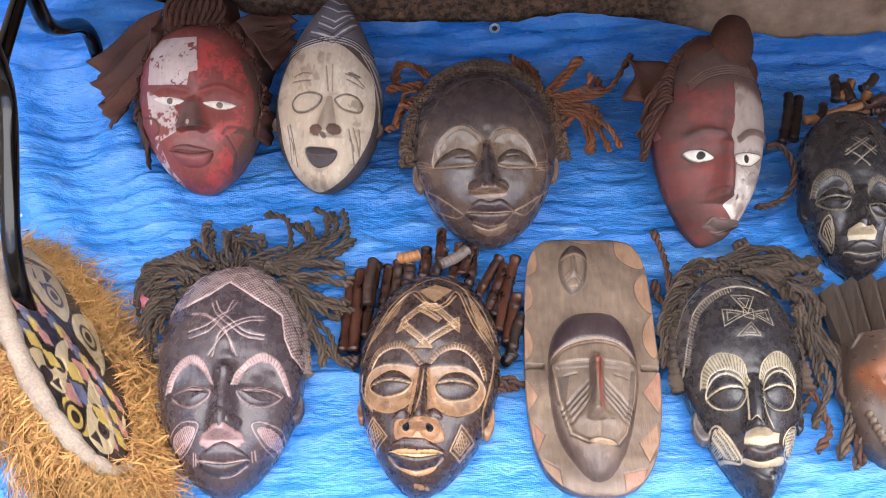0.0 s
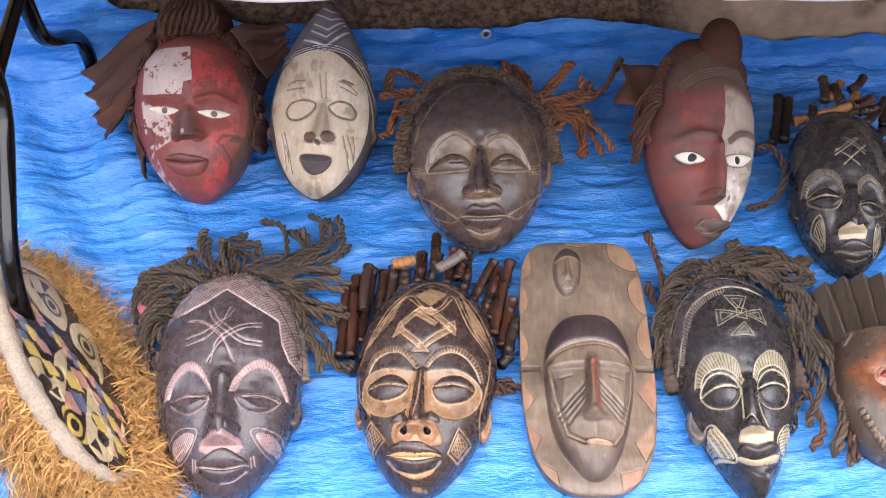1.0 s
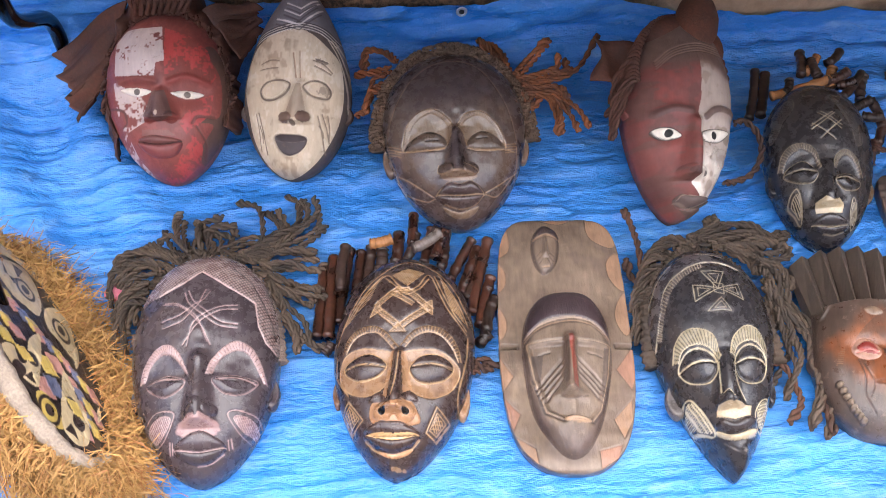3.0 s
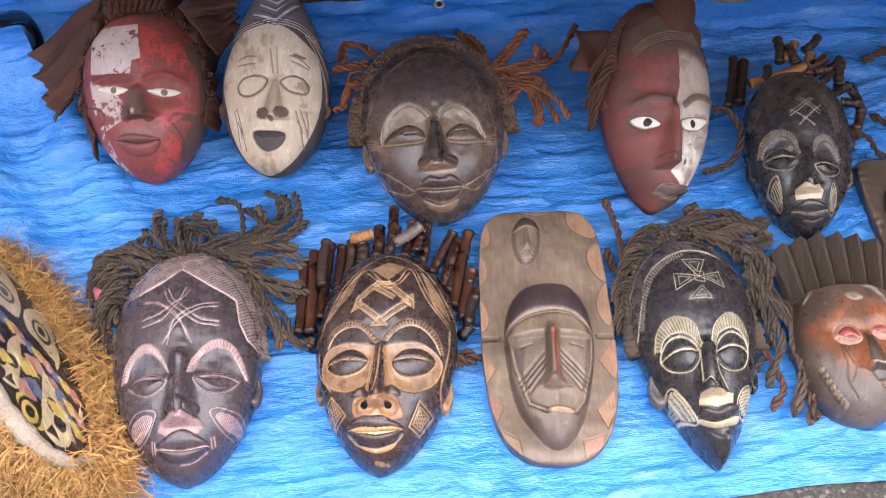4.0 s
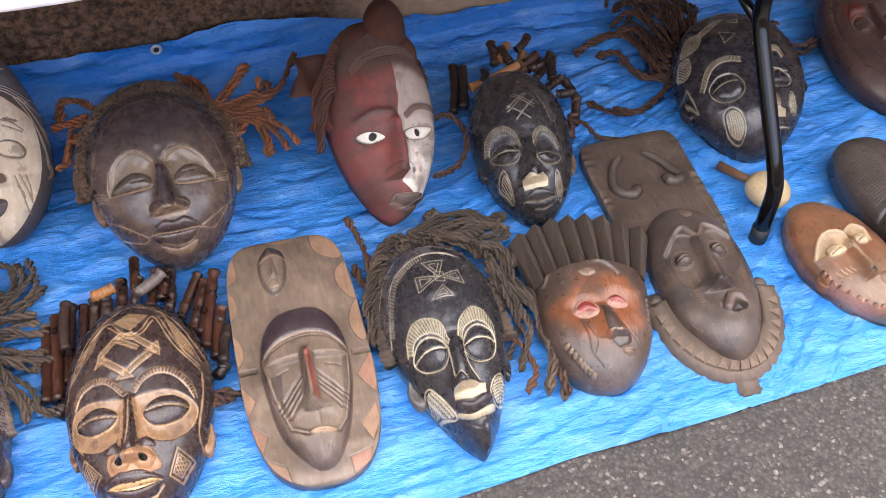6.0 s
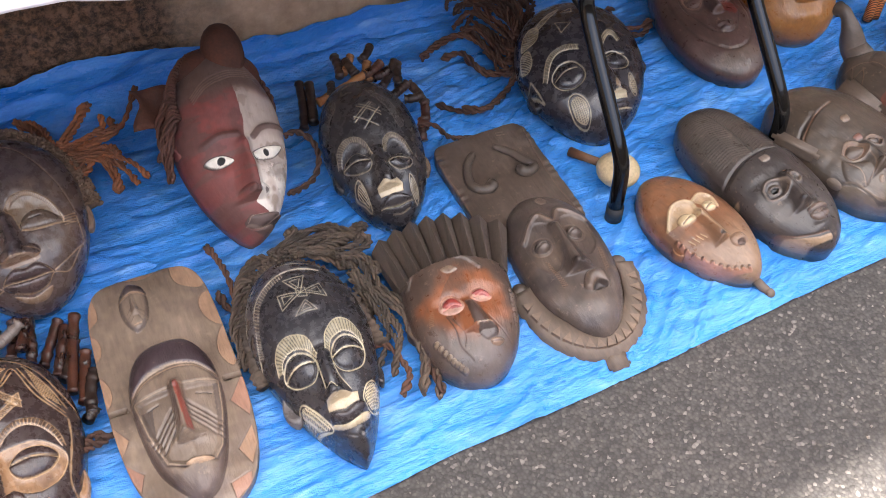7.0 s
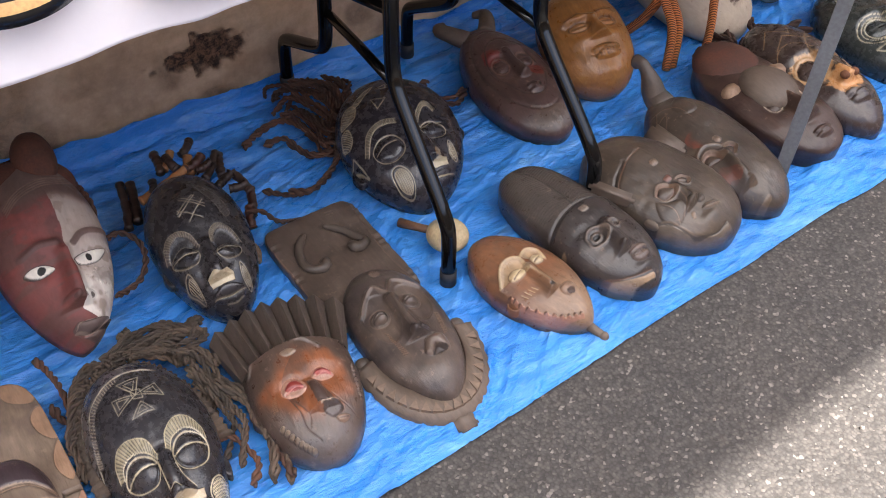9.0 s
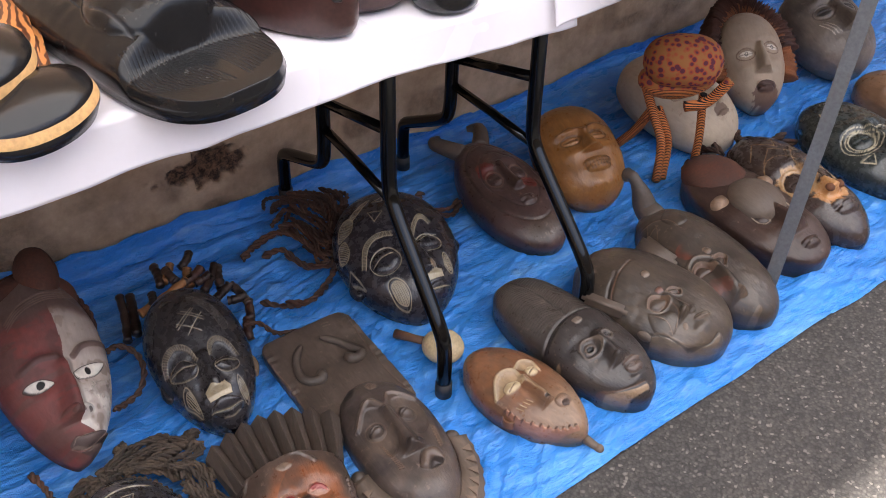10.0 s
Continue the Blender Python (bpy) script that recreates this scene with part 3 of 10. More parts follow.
def rope(pts, radius, mat, parent=None, knot=True, name="rope_strand", n=None):
    """A cord of two plies twisted round each other, with a knotted end where knot is set."""
    p = np.array(pts, float)
    ln = np.sum(np.linalg.norm(np.diff(p, axis=0), axis=1))
    n = n or max(12, int(ln / (radius * 1.0)))
    path = smooth_path(p, n)
    s = np.linspace(0, ln, n)
    r = np.full(n, radius)
    if knot:
        r *= 1 + 0.55 * np.exp(-((s - ln + radius * 2.6) / (radius * 1.5)) ** 2)
    tan = np.gradient(path, axis=0)
    tan /= np.linalg.norm(tan, axis=1)[:, None] + 1e-12
    ref = np.array([0.31, 0.17, 0.93])
    a = np.cross(tan, ref)
    a /= np.linalg.norm(a, axis=1)[:, None] + 1e-9
    b = np.cross(tan, a)
    vs, fs = [], []
    for ply in (0, math.pi):
        ph = s * 0.95 / radius + ply
        q = path + (np.cos(ph) * r * 0.56)[:, None] * a + (np.sin(ph) * r * 0.56)[:, None] * b
        v, f = tube_arrays(q, r * 0.56, 6)
        fs += [tuple(i + len(vs) for i in g) for g in f]
        vs += v.tolist()
    return add(name, mesh_of(name, vs, fs), mat, parent)


def locks(c, paths, copies, spread, radius, mat, seed, knot=True):
    """Rope hair laid along given lines in the place; each line is a lock of several loose cords."""
    rnd = random.Random(seed)
    inv = c.m.inverted()
    for path in paths:
        for k in range(copies):
            off = Vector((rnd.gauss(0, 1), rnd.gauss(0, 1), 0)) * spread
            pts = []
            for i, q in enumerate(path):
                w = Vector(q) + off * (0.6 + 0.4 * i / len(path)) + Vector((rnd.gauss(0, 1), rnd.gauss(0, 1), 0)) * spread * 0.45
                w.z += rnd.uniform(0, 0.016) if i else rnd.uniform(0.004, 0.02)
                pts.append(inv @ w)
            if rnd.random() < 0.4 and len(pts) > 3:
                pts = pts[:-1]
            rope(pts, radius * rnd.uniform(0.85, 1.12), mat, c.ob, knot)


def strands(c, spec, radius, mat, seed, wild=0.012, floor=0.012):
    """Rope hair: each strand leaves the head at (X, Y) and lies outwards to an end given from there, in metres, sagging to the tarpaulin."""
    rnd = random.Random(seed)
    inv = c.m.inverted()
    for X, Y, dx, dy in spec:
        a = Vector((X * c.hw, Y * c.hl, 0.022))
        pts = []
        for k in range(5):
            t = k / 4
            q = a + Vector((dx * t + wild * rnd.uniform(-1, 1) * (0.3 + t), dy * t + wild * rnd.uniform(-1, 1) * (0.3 + t), 0))
            w = c.m @ q
            zz = floor + (w.z - floor) * (1 - t) ** 1.5 if w.z > floor else floor
            w.z = max(zz, floor) + rnd.uniform(0, 0.028) * (1 - abs(2 * t - 1) * 0.6)
            pts.append(inv @ w)
        rope(pts, radius * rnd.uniform(0.85, 1.1), mat, c.ob)


def rim_braid(c, y0, y1, radius, mat, grow=1.02, bumps=26, name="braided_headband"):
    """A thick coiled band laid round the upper edge of the face from side to side."""
    pts = []
    for k in range(26):
        a = radians(y0 + (y1 - y0) * k / 25)
        pts.append((math.cos(a), math.sin(a)))
    out = []
    for px, py in pts:
        j = int(np.argmin(np.abs(c.Y[:, 0] - py)))
        w = abs(c.X[j]).max()
        out.append((np.sign(px) * min(abs(px) * grow, max(w, abs(px)) * grow) * c.hw, py * grow * c.hl, c.rim + radius * 0.4))
    path = smooth_path(out, 170)
    s = np.arange(170)
    r = radius * (1 + 0.18 * np.sin(s * 1.9) + 0.10 * np.sin(s * 0.77 + 1))
    v, f = tube_arrays(path, r, 12, 3, 0.9 / radius, 0.14)
    return add(name, mesh_of(name, v, f), mat, c.ob)


def cane(a, b, radius, mat, parent, rnd):
    """A short cut of cane with swollen joints."""
    a, b = np.array(a), np.array(b)
    t = np.linspace(0, 1, 31)
    j, j2 = rnd.uniform(0.15, 0.4), rnd.uniform(0.55, 0.8)
    r = radius * (0.97 + 0.13 * np.exp(-((t - j) / 0.025) ** 2) + 0.11 * np.exp(-((t - j2) / 0.025) ** 2) + 0.06 * np.sin(t * 23 + 9 * j) + 0.18 * np.exp(-((t - 0.97) / 0.03) ** 2) + 0.10 * np.exp(-(t / 0.04) ** 2))
    bend = np.outer(np.sin(t * math.pi), [rnd.uniform(-1, 1) * 0.002 for _ in range(3)]) * 1.6
    v, f = tube_arrays(a + np.outer(t, b - a) + bend, r, 10)
    return add("cane_tube", mesh_of("cane_tube", v, f), mat, parent)


TAN, CREAM = rgb(168, 138, 104), rgb(204, 192, 164)

def mask_star():
    c = Carve(pose(-0.2590, 0.0046, 0.0241, 8.0, 0.0, -1.1), 0.3432, 0.2055, 0.075, 0.014, (0.1, 2.2, 2.1, 1.9, 1.7), rgb(70, 61, 65), nx=230, ny=330, seed=11)
    PALE, DEEP = rgb(172, 146, 144), rgb(46, 40, 43)
    brow = [(-0.569, 0.508), (-0.247, 0.596), (-0.014, 0.718), (0.364, 0.537), (0.713, 0.412), (0.760, 0.206), (0.851, 0.078), (0.964, 0.019)]
    hair = c.inside([(-1.6, 0.42)] + brow + [(1.6, 0.0), (1.6, 1.5), (-1.6, 1.5)])
    c.tint(hair, rgb(122, 105, 102)).hatch(hair, 35, 3.6, 1.3, rgb(168, 146, 142)).hatch(hair, -50, 4.2, 1.2, rgb(84, 72, 72))
    c.H += 0.0022 * hair
    c.line(brow, 2.2, 1.4, PALE).line([(0.408, 0.757), (0.657, 0.613), (0.819, 0.424), (0.913, 0.278), (0.964, 0.136)], 2.6, 1.4, rgb(70, 60, 60))
    # forehead star of four crossing double bands
    for p in ([(-0.493, 0.412), (-0.253, 0.364), (-0.037, 0.234), (0.080, 0.136), (0.174, 0.004)], [(-0.490, 0.250), (-0.243, 0.281), (-0.050, 0.366), (0.057, 0.409), (0.135, 0.495)], [(-0.474, 0.188), (-0.197, 0.228), (-0.065, 0.317), (-0.009, 0.355), (0.073, 0.511)], [(-0.157, 0.510), (-0.074, 0.401), (0.075, 0.310), (0.276, 0.210), (0.504, 0.193)], [(-0.208, 0.493), (-0.132, 0.382), (0.039, 0.271), (0.259, 0.173), (0.498, 0.158)], [(0.494, 0.366), (0.267, 0.335), (0.060, 0.256), (-0.071, 0.169), (-0.129, 0.004)], [(0.496, 0.329), (0.277, 0.302), (0.082, 0.223), (-0.030, 0.154), (-0.186, 0.020)], [(-0.472, 0.421), (-0.289, 0.391), (-0.074, 0.284), (0.025, 0.204), (0.134, 0.031)]):
        c.groove(p, 1.7, 1.0, PALE)
    c.bump(0.03, 0.25, 0.5, 0.34, 7)
    # hollows between brow and cheek, brow bands, lidded eyes
    for out, inn in (([(-0.779, -0.240), (-0.715, -0.100), (-0.591, 0.003), (-0.424, 0.043), (-0.254, -0.025), (-0.087, -0.238)], [(-0.695, -0.225), (-0.622, -0.118), (-0.499, -0.049), (-0.395, -0.037), (-0.268, -0.087), (-0.111, -0.224)]), ([(0.143, -0.247), (0.200, -0.123), (0.345, -0.009), (0.510, 0.048), (0.694, -0.001), (0.807, -0.133), (0.861, -0.264)], [(0.206, -0.235), (0.265, -0.141), (0.396, -0.059), (0.531, -0.023), (0.659, -0.056), (0.759, -0.166), (0.830, -0.257)])):
        c.dome(inn[::-1] + [((inn[0][0] + inn[-1][0]) / 2, min(inn[0][1], inn[-1][1]) - 0.1)], -4.5)
        c.rungs(out, inn, 26, PALE, rgb(104, 84, 84), 1.0, 1.8)
        c.groove(out, 1.3, 0.6, PALE).groove(inn, 1.3, 0.6, PALE)
    for e, lid, slit in (([(-0.664, -0.279), (-0.525, -0.226), (-0.338, -0.218), (-0.135, -0.276), (-0.228, -0.355), (-0.430, -0.386)], [(-0.646, -0.259), (-0.418, -0.245), (-0.147, -0.270)], [(-0.375, -0.265), (-0.161, -0.289)]), ([(0.208, -0.279), (0.410, -0.238), (0.608, -0.241), (0.763, -0.272), (0.589, -0.383), (0.358, -0.383)], [(0.264, -0.279), (0.519, -0.257), (0.736, -0.288)], [(0.301, -0.284), (0.501, -0.282)])):
        c.dome(e, 7.5, lip=0.8)
        c.groove(e, 1.4, 0.8, PALE, True)
        c.groove(lid, 2.4, 1.4, PALE).groove(slit, 1.6, 2.4, rgb(20, 16, 18))
    c.bridge((0.045, -0.069), (0.051, -0.631), 0.11, 0.16, 25, 0.5)
    c.ridge([(-0.005, 0.314), (0.033, 0.099), (0.047, -0.107)], 14, 3.0)
    c.patch(0.035, -0.645, 0.28, 0.075, rgb(152, 124, 122), 0.4, ragged=0.06)
    c.dome([(-0.164, -0.515), (-0.068, -0.476), (-0.010, -0.524), (0.046, -0.599), (0.114, -0.528), (0.195, -0.477), (0.268, -0.517), (0.239, -0.495), (0.046, -0.446), (-0.126, -0.465)], 2.5, rgb(66, 57, 61))
    for p, q in (((-0.058, -0.527), 1), ((0.202, -0.525), -1)):
        c.ball(p[0], p[1], 0.085, 0.045, 6)
    # lips
    c.dome([(-0.269, -0.773), (-0.101, -0.693), (0.063, -0.664), (0.224, -0.700), (0.362, -0.768), (0.050, -0.806)], 7, rgb(72, 62, 66))
    c.dome([(-0.271, -0.781), (0.050, -0.810), (0.361, -0.775), (0.238, -0.855), (0.034, -0.893), (-0.171, -0.855)], 7, rgb(66, 57, 60))
    c.groove([(-0.272, -0.784), (0.050, -0.810), (0.361, -0.775)], 2.4, 1.6, PALE).groove([(0.014, -0.898), (0.180, -0.880), (0.341, -0.813)], 1.3, 0.6, PALE)
    c.groove([(-0.286, -0.771), (-0.251, -0.809)], 1.4, 0.5, PALE)
    for p in ([(-0.329, -0.719), (-0.337, -0.802)], [(-0.296, -0.727), (-0.302, -0.803)], [(0.396, -0.719), (0.399, -0.782)], [(0.431, -0.708), (0.438, -0.767)]):
        c.line(p, 1.6, 0.8, PALE)
    for o, i in (([(-0.634, -0.528), (-0.491, -0.486), (-0.282, -0.512), (-0.303, -0.591), (-0.418, -0.700), (-0.569, -0.716), (-0.699, -0.599)], [(-0.603, -0.565), (-0.470, -0.527), (-0.323, -0.545), (-0.354, -0.617), (-0.462, -0.687), (-0.552, -0.692), (-0.639, -0.614)]), ([(0.403, -0.546), (0.481, -0.504), (0.634, -0.509), (0.753, -0.530), (0.748, -0.617), (0.683, -0.688), (0.550, -0.675)], [(0.472, -0.564), (0.532, -0.537), (0.641, -0.543), (0.718, -0.569), (0.718, -0.616), (0.669, -0.653), (0.571, -0.643)])):
        w = c.dome(i, 1.2, rgb(104, 82, 84))
        c.hatch(w, 25, 2.6, 1.1, PALE).hatch(w, 110, 3.4, 0.8, rgb(150, 126, 126)).groove(o, 1.5, 0.9, PALE, True).groove(i, 1.1, 0.5, PALE, True)
    c.build("carved_mask", "dark polished wooden mask with pink incised star and cheek patches", WOOD_POLISHED)
    c.ear(0.95, -0.27, 0.011, 0.030, 1)
    c.ear(-0.97, -0.25, 0.008, 0.026, -1)
    rim_braid(c, 0, 168, 0.009, ROPE_PALE, 0.99, name="stitched_hairline")
    locks(c, [[(-0.333, 0.159, 0.042), (-0.361, 0.166, 0.036), (-0.383, 0.141, 0.028), (-0.392, 0.103, 0.022), (-0.387, 0.066, 0.022)], [(-0.345, 0.140, 0.040), (-0.371, 0.137, 0.032), (-0.384, 0.113, 0.022), (-0.383, 0.076, 0.022)], [(-0.320, 0.173, 0.044), (-0.354, 0.192, 0.038), (-0.385, 0.190, 0.030), (-0.403, 0.170, 0.022), (-0.402, 0.126, 0.022)], [(-0.303, 0.184, 0.046), (-0.337, 0.208, 0.038), (-0.379, 0.217, 0.028), (-0.407, 0.210, 0.022), (-0.409, 0.176, 0.022)]], 6, 0.010, 0.0044, ROPE_GREY, 5, False)
    locks(c, [[(-0.267, 0.190, 0.048), (-0.289, 0.226, 0.038), (-0.274, 0.260, 0.030), (-0.244, 0.262, 0.028), (-0.232, 0.238, 0.026)], [(-0.285, 0.189, 0.048), (-0.306, 0.220, 0.040), (-0.316, 0.260, 0.028), (-0.316, 0.291, 0.024)], [(-0.281, 0.196, 0.046), (-0.320, 0.217, 0.038), (-0.351, 0.238, 0.030), (-0.365, 0.233, 0.024)], [(-0.254, 0.193, 0.046), (-0.261, 0.229, 0.038), (-0.283, 0.261, 0.030), (-0.296, 0.273, 0.026)]], 4, 0.010, 0.0046, ROPE_GREY, 6)
    locks(c, [[(-0.236, 0.189, 0.046), (-0.202, 0.211, 0.038), (-0.162, 0.219, 0.030), (-0.121, 0.242, 0.026), (-0.102, 0.272, 0.024), (-0.106, 0.293, 0.022)], [(-0.217, 0.178, 0.046), (-0.183, 0.191, 0.036), (-0.143, 0.206, 0.030), (-0.107, 0.198, 0.024)], [(-0.200, 0.164, 0.044), (-0.165, 0.166, 0.036), (-0.134, 0.165, 0.030), (-0.108, 0.169, 0.024)], [(-0.186, 0.150, 0.042), (-0.156, 0.146, 0.036), (-0.130, 0.132, 0.028), (-0.109, 0.122, 0.024)], [(-0.227, 0.188, 0.046), (-0.192, 0.194, 0.040), (-0.166, 0.236, 0.032), (-0.187, 0.293, 0.024), (-0.223, 0.314, 0.022)], [(-0.222, 0.184, 0.046), (-0.166, 0.224, 0.032), (-0.130, 0.255, 0.026), (-0.120, 0.307, 0.022), (-0.149, 0.332, 0.022)], [(-0.177, 0.134, 0.040), (-0.156, 0.105, 0.032), (-0.135, 0.074, 0.028), (-0.122, 0.038, 0.026), (-0.103, 0.032, 0.024)], [(-0.182, 0.139, 0.042), (-0.152, 0.121, 0.032), (-0.126, 0.114, 0.026), (-0.104, 0.105, 0.024)]], 4, 0.010, 0.0045, ROPE_GREY, 7)


def mask_crossed():
    c = Carve(pose(0.0153, -0.0173, 0.0232, 8.0, 0.0, -8.0), 0.3306, 0.1975, 0.075, 0.014, (0.12, 2.1, 2.0, 1.9, 1.55), rgb(60, 47, 45), nx=230, ny=330, seed=21)
    GOLD, DEEP = rgb(170, 138, 104), rgb(40, 30, 29)
    c.bump(-0.03, 0.40, 0.6, 0.3, 7)
    for p in ([(-0.926, 0.061), (-0.822, 0.249), (-0.612, 0.535), (-0.350, 0.721), (-0.026, 0.871), (0.332, 0.797), (0.612, 0.652), (0.816, 0.456), (0.979, 0.286), (1.047, 0.099)], [(-0.778, 0.238), (-0.559, 0.468), (-0.303, 0.681), (-0.110, 0.552), (0.029, 0.492), (0.171, 0.561), (0.312, 0.707), (0.558, 0.412), (0.870, 0.202)], [(-0.817, 0.222), (-0.611, 0.470), (-0.358, 0.680)], [(-0.297, 0.642), (-0.106, 0.517), (0.034, 0.454), (0.193, 0.534), (0.302, 0.659)], [(0.372, 0.710), (0.633, 0.399), (0.868, 0.239)], [(0.422, 0.740), (0.700, 0.502), (0.887, 0.288)], [(-0.630, 0.423), (-0.515, 0.549), (-0.394, 0.641)]):
        c.groove(p, 2.0, 1.1, GOLD)
    w = c.inside([(-0.225, 0.676), (-0.009, 0.769), (0.246, 0.725), (0.023, 0.539)])
    c.hatch(w, 30, 2.8, 1.1, GOLD).hatch(w, -40, 3.0, 1.0, GOLD)
    w = c.inside([(0.457, 0.693), (0.700, 0.502), (0.845, 0.297), (0.633, 0.399)])
    c.tint(w, rgb(92, 74, 60)).hatch(w, 60, 2.6, 1.1, GOLD).hatch(w, -20, 3.0, 0.9, GOLD)
    w = c.inside([(-0.741, 0.256), (-0.595, 0.445), (-0.376, 0.649), (-0.494, 0.432)])
    c.hatch(w, 130, 3.0, 1.0, GOLD)
    # interlaced lozenge on the forehead
    for a, b in (((-0.088, 0.523), (-0.396, 0.349)), ((-0.003, 0.510), (0.373, 0.334)), ((-0.061, 0.161), (-0.394, 0.331)), ((-0.015, 0.174), (0.323, 0.350)), ((-0.187, 0.474), (0.118, 0.367)), ((-0.159, 0.490), (0.056, 0.520))):
        dx, dy = (b[1] - a[1]) * 0.15, -(b[0] - a[0]) * 0.054
        for q in (-1, 1):
            c.line([(a[0] + dx * q, a[1] + dy * q), (b[0] + dx * q, b[1] + dy * q)], 1.5, 0.9, GOLD)
        w = c.inside([(a[0] + dx, a[1] + dy), (b[0] + dx, b[1] + dy), (b[0] - dx, b[1] - dy), (a[0] - dx, a[1] - dy)])
        c.hatch(w, 70, 2.4, 0.9, GOLD)
    for t in ([(-0.381, 0.401), (-0.466, 0.252), (-0.303, 0.308)], [(0.371, 0.434), (0.213, 0.351), (0.391, 0.297)], [(-0.065, 0.198), (-0.177, 0.117), (0.043, 0.120)], [(-0.204, 0.491), (-0.107, 0.529), (0.132, 0.507), (-0.042, 0.463)]):
        c.line(t + t[:1], 1.5, 0.8, GOLD).hatch(c.inside(t), 60, 2.2, 0.9, GOLD)
    # eyes: broad pale sockets, dark bulging lids with a slit
    for sock, e, slit in (([(-0.827, -0.238), (-0.787, -0.073), (-0.578, -0.023), (-0.331, -0.039), (-0.106, -0.078), (-0.089, -0.217), (-0.199, -0.362), (-0.410, -0.428), (-0.665, -0.378)], [(-0.773, -0.166), (-0.644, -0.097), (-0.420, -0.070), (-0.187, -0.159), (-0.284, -0.260), (-0.520, -0.295), (-0.702, -0.241)], [(-0.750, -0.184), (-0.519, -0.165), (-0.201, -0.189)]), ([(0.028, -0.076), (0.233, -0.031), (0.520, -0.016), (0.742, -0.084), (0.802, -0.169), (0.687, -0.325), (0.446, -0.417), (0.196, -0.386), (0.075, -0.236)], [(0.133, -0.183), (0.274, -0.082), (0.523, -0.051), (0.716, -0.123), (0.610, -0.243), (0.366, -0.303), (0.203, -0.275)], [(0.176, -0.174), (0.423, -0.144), (0.703, -0.148)])):
        c.dome(sock, -5)
        n = value_noise(c.x * 60, c.y * 60, 6) + 0.6 * value_noise(c.x * 160, c.y * 160, 7)
        c.tint(c.inside(c.curve(sock, True)), rgb(150, 116, 86), 0.85).tint(c.inside(c.curve(sock, True)) * step(0.0, 0.9, n), rgb(104, 76, 58), 0.8)
        c.dome(e, 9, rgb(62, 49, 47), lip=0.6)
        c.groove(sock, 1.8, 0.8, GOLD, True).groove(e, 1.6, 0.6, rgb(200, 166, 126), True)
        c.groove(slit, 2.8, 1.6, rgb(190, 158, 118)).groove(slit, 1.2, 2.2, DEEP)
    for out, inn in (([(-0.814, -0.033), (-0.735, 0.105), (-0.549, 0.167), (-0.300, 0.144), (-0.041, -0.011)], [(-0.763, -0.044), (-0.676, 0.060), (-0.522, 0.113), (-0.324, 0.101), (-0.100, -0.035)]), ([(-0.006, 0.006), (0.145, 0.124), (0.357, 0.187), (0.578, 0.171), (0.750, 0.069), (0.813, -0.055)], [(0.057, -0.009), (0.185, 0.085), (0.362, 0.138), (0.538, 0.117), (0.690, 0.033), (0.777, -0.064)])):
        c.rungs(out, inn, 24, rgb(84, 66, 56), GOLD, 1.0, 2.2)
        c.groove(out, 1.4, 0.6, GOLD).groove(inn, 1.4, 0.6, GOLD)
    c.tint(c.inside([(-0.134, -0.054), (0.072, -0.051), (0.198, -0.407), (0.152, -0.474), (-0.203, -0.479), (-0.195, -0.394)]), rgb(164, 126, 94), 0.8)
    c.bridge((-0.033, -0.049), (-0.041, -0.566), 0.06, 0.15, 22, 0.5)
    c.tint(c.inside([(-0.090, -0.054), (0.004, -0.053), (0.065, -0.413), (0.017, -0.541), (-0.144, -0.532), (-0.137, -0.395)]), rgb(62, 47, 45))
    c.groove([(-0.024, -0.065), (-0.039, -0.306), (-0.087, -0.463)], 1.6, 0.6, GOLD)
    c.dome([(-0.363, -0.525), (-0.276, -0.477), (-0.057, -0.512), (0.151, -0.463), (0.251, -0.519), (0.304, -0.625), (-0.025, -0.667), (-0.315, -0.637)], 3, rgb(160, 120, 88))
    for p, h in (((-0.194, -0.567), (-0.267, -0.461)), ((0.119, -0.563), (0.149, -0.442))):
        c.ball(p[0], p[1], 0.13, 0.07, 6)
        c.patch(p[0], p[1], 0.05, 0.026, rgb(14, 10, 9), -3)
        c.dome([(h[0] - 0.12, h[1] - 0.02), (h[0], h[1] + 0.06), (h[0] + 0.12, h[1] - 0.02)], 3, rgb(66, 50, 46))
    c.dome([(-0.431, -0.700), (-0.278, -0.639), (-0.099, -0.634), (0.078, -0.636), (0.320, -0.703), (-0.037, -0.739)], 8, rgb(66, 50, 47))
    c.dome([(-0.431, -0.717), (-0.036, -0.762), (0.321, -0.717), (0.194, -0.802), (-0.049, -0.844), (-0.306, -0.797)], 8, rgb(62, 47, 44))
    c.poly([(-0.415, -0.716), (-0.200, -0.715), (-0.028, -0.724), (0.154, -0.710), (0.313, -0.711), (0.156, -0.747), (-0.035, -0.769), (-0.270, -0.751)], rgb(214, 176, 128), 0.4)
    c.groove([(-0.403, -0.724), (-0.037, -0.739), (0.307, -0.715)], 1.2, 1.6, DEEP).groove([(-0.403, -0.755), (-0.249, -0.831), (-0.048, -0.865), (0.178, -0.829), (0.312, -0.745)], 2.0, 0.7, GOLD)
    c.dome([(-0.230, -0.832), (-0.013, -0.856), (0.228, -0.807), (0.161, -0.856), (-0.048, -0.889)], 1.0, rgb(186, 140, 100), share=0.75)
    c.ridge([(-0.048, -0.898), (-0.069, -0.970)], 5, 4)
    c.patch(0.05, -0.95, 0.10, 0.016, rgb(190, 150, 110), share=0.5, ragged=0.4)
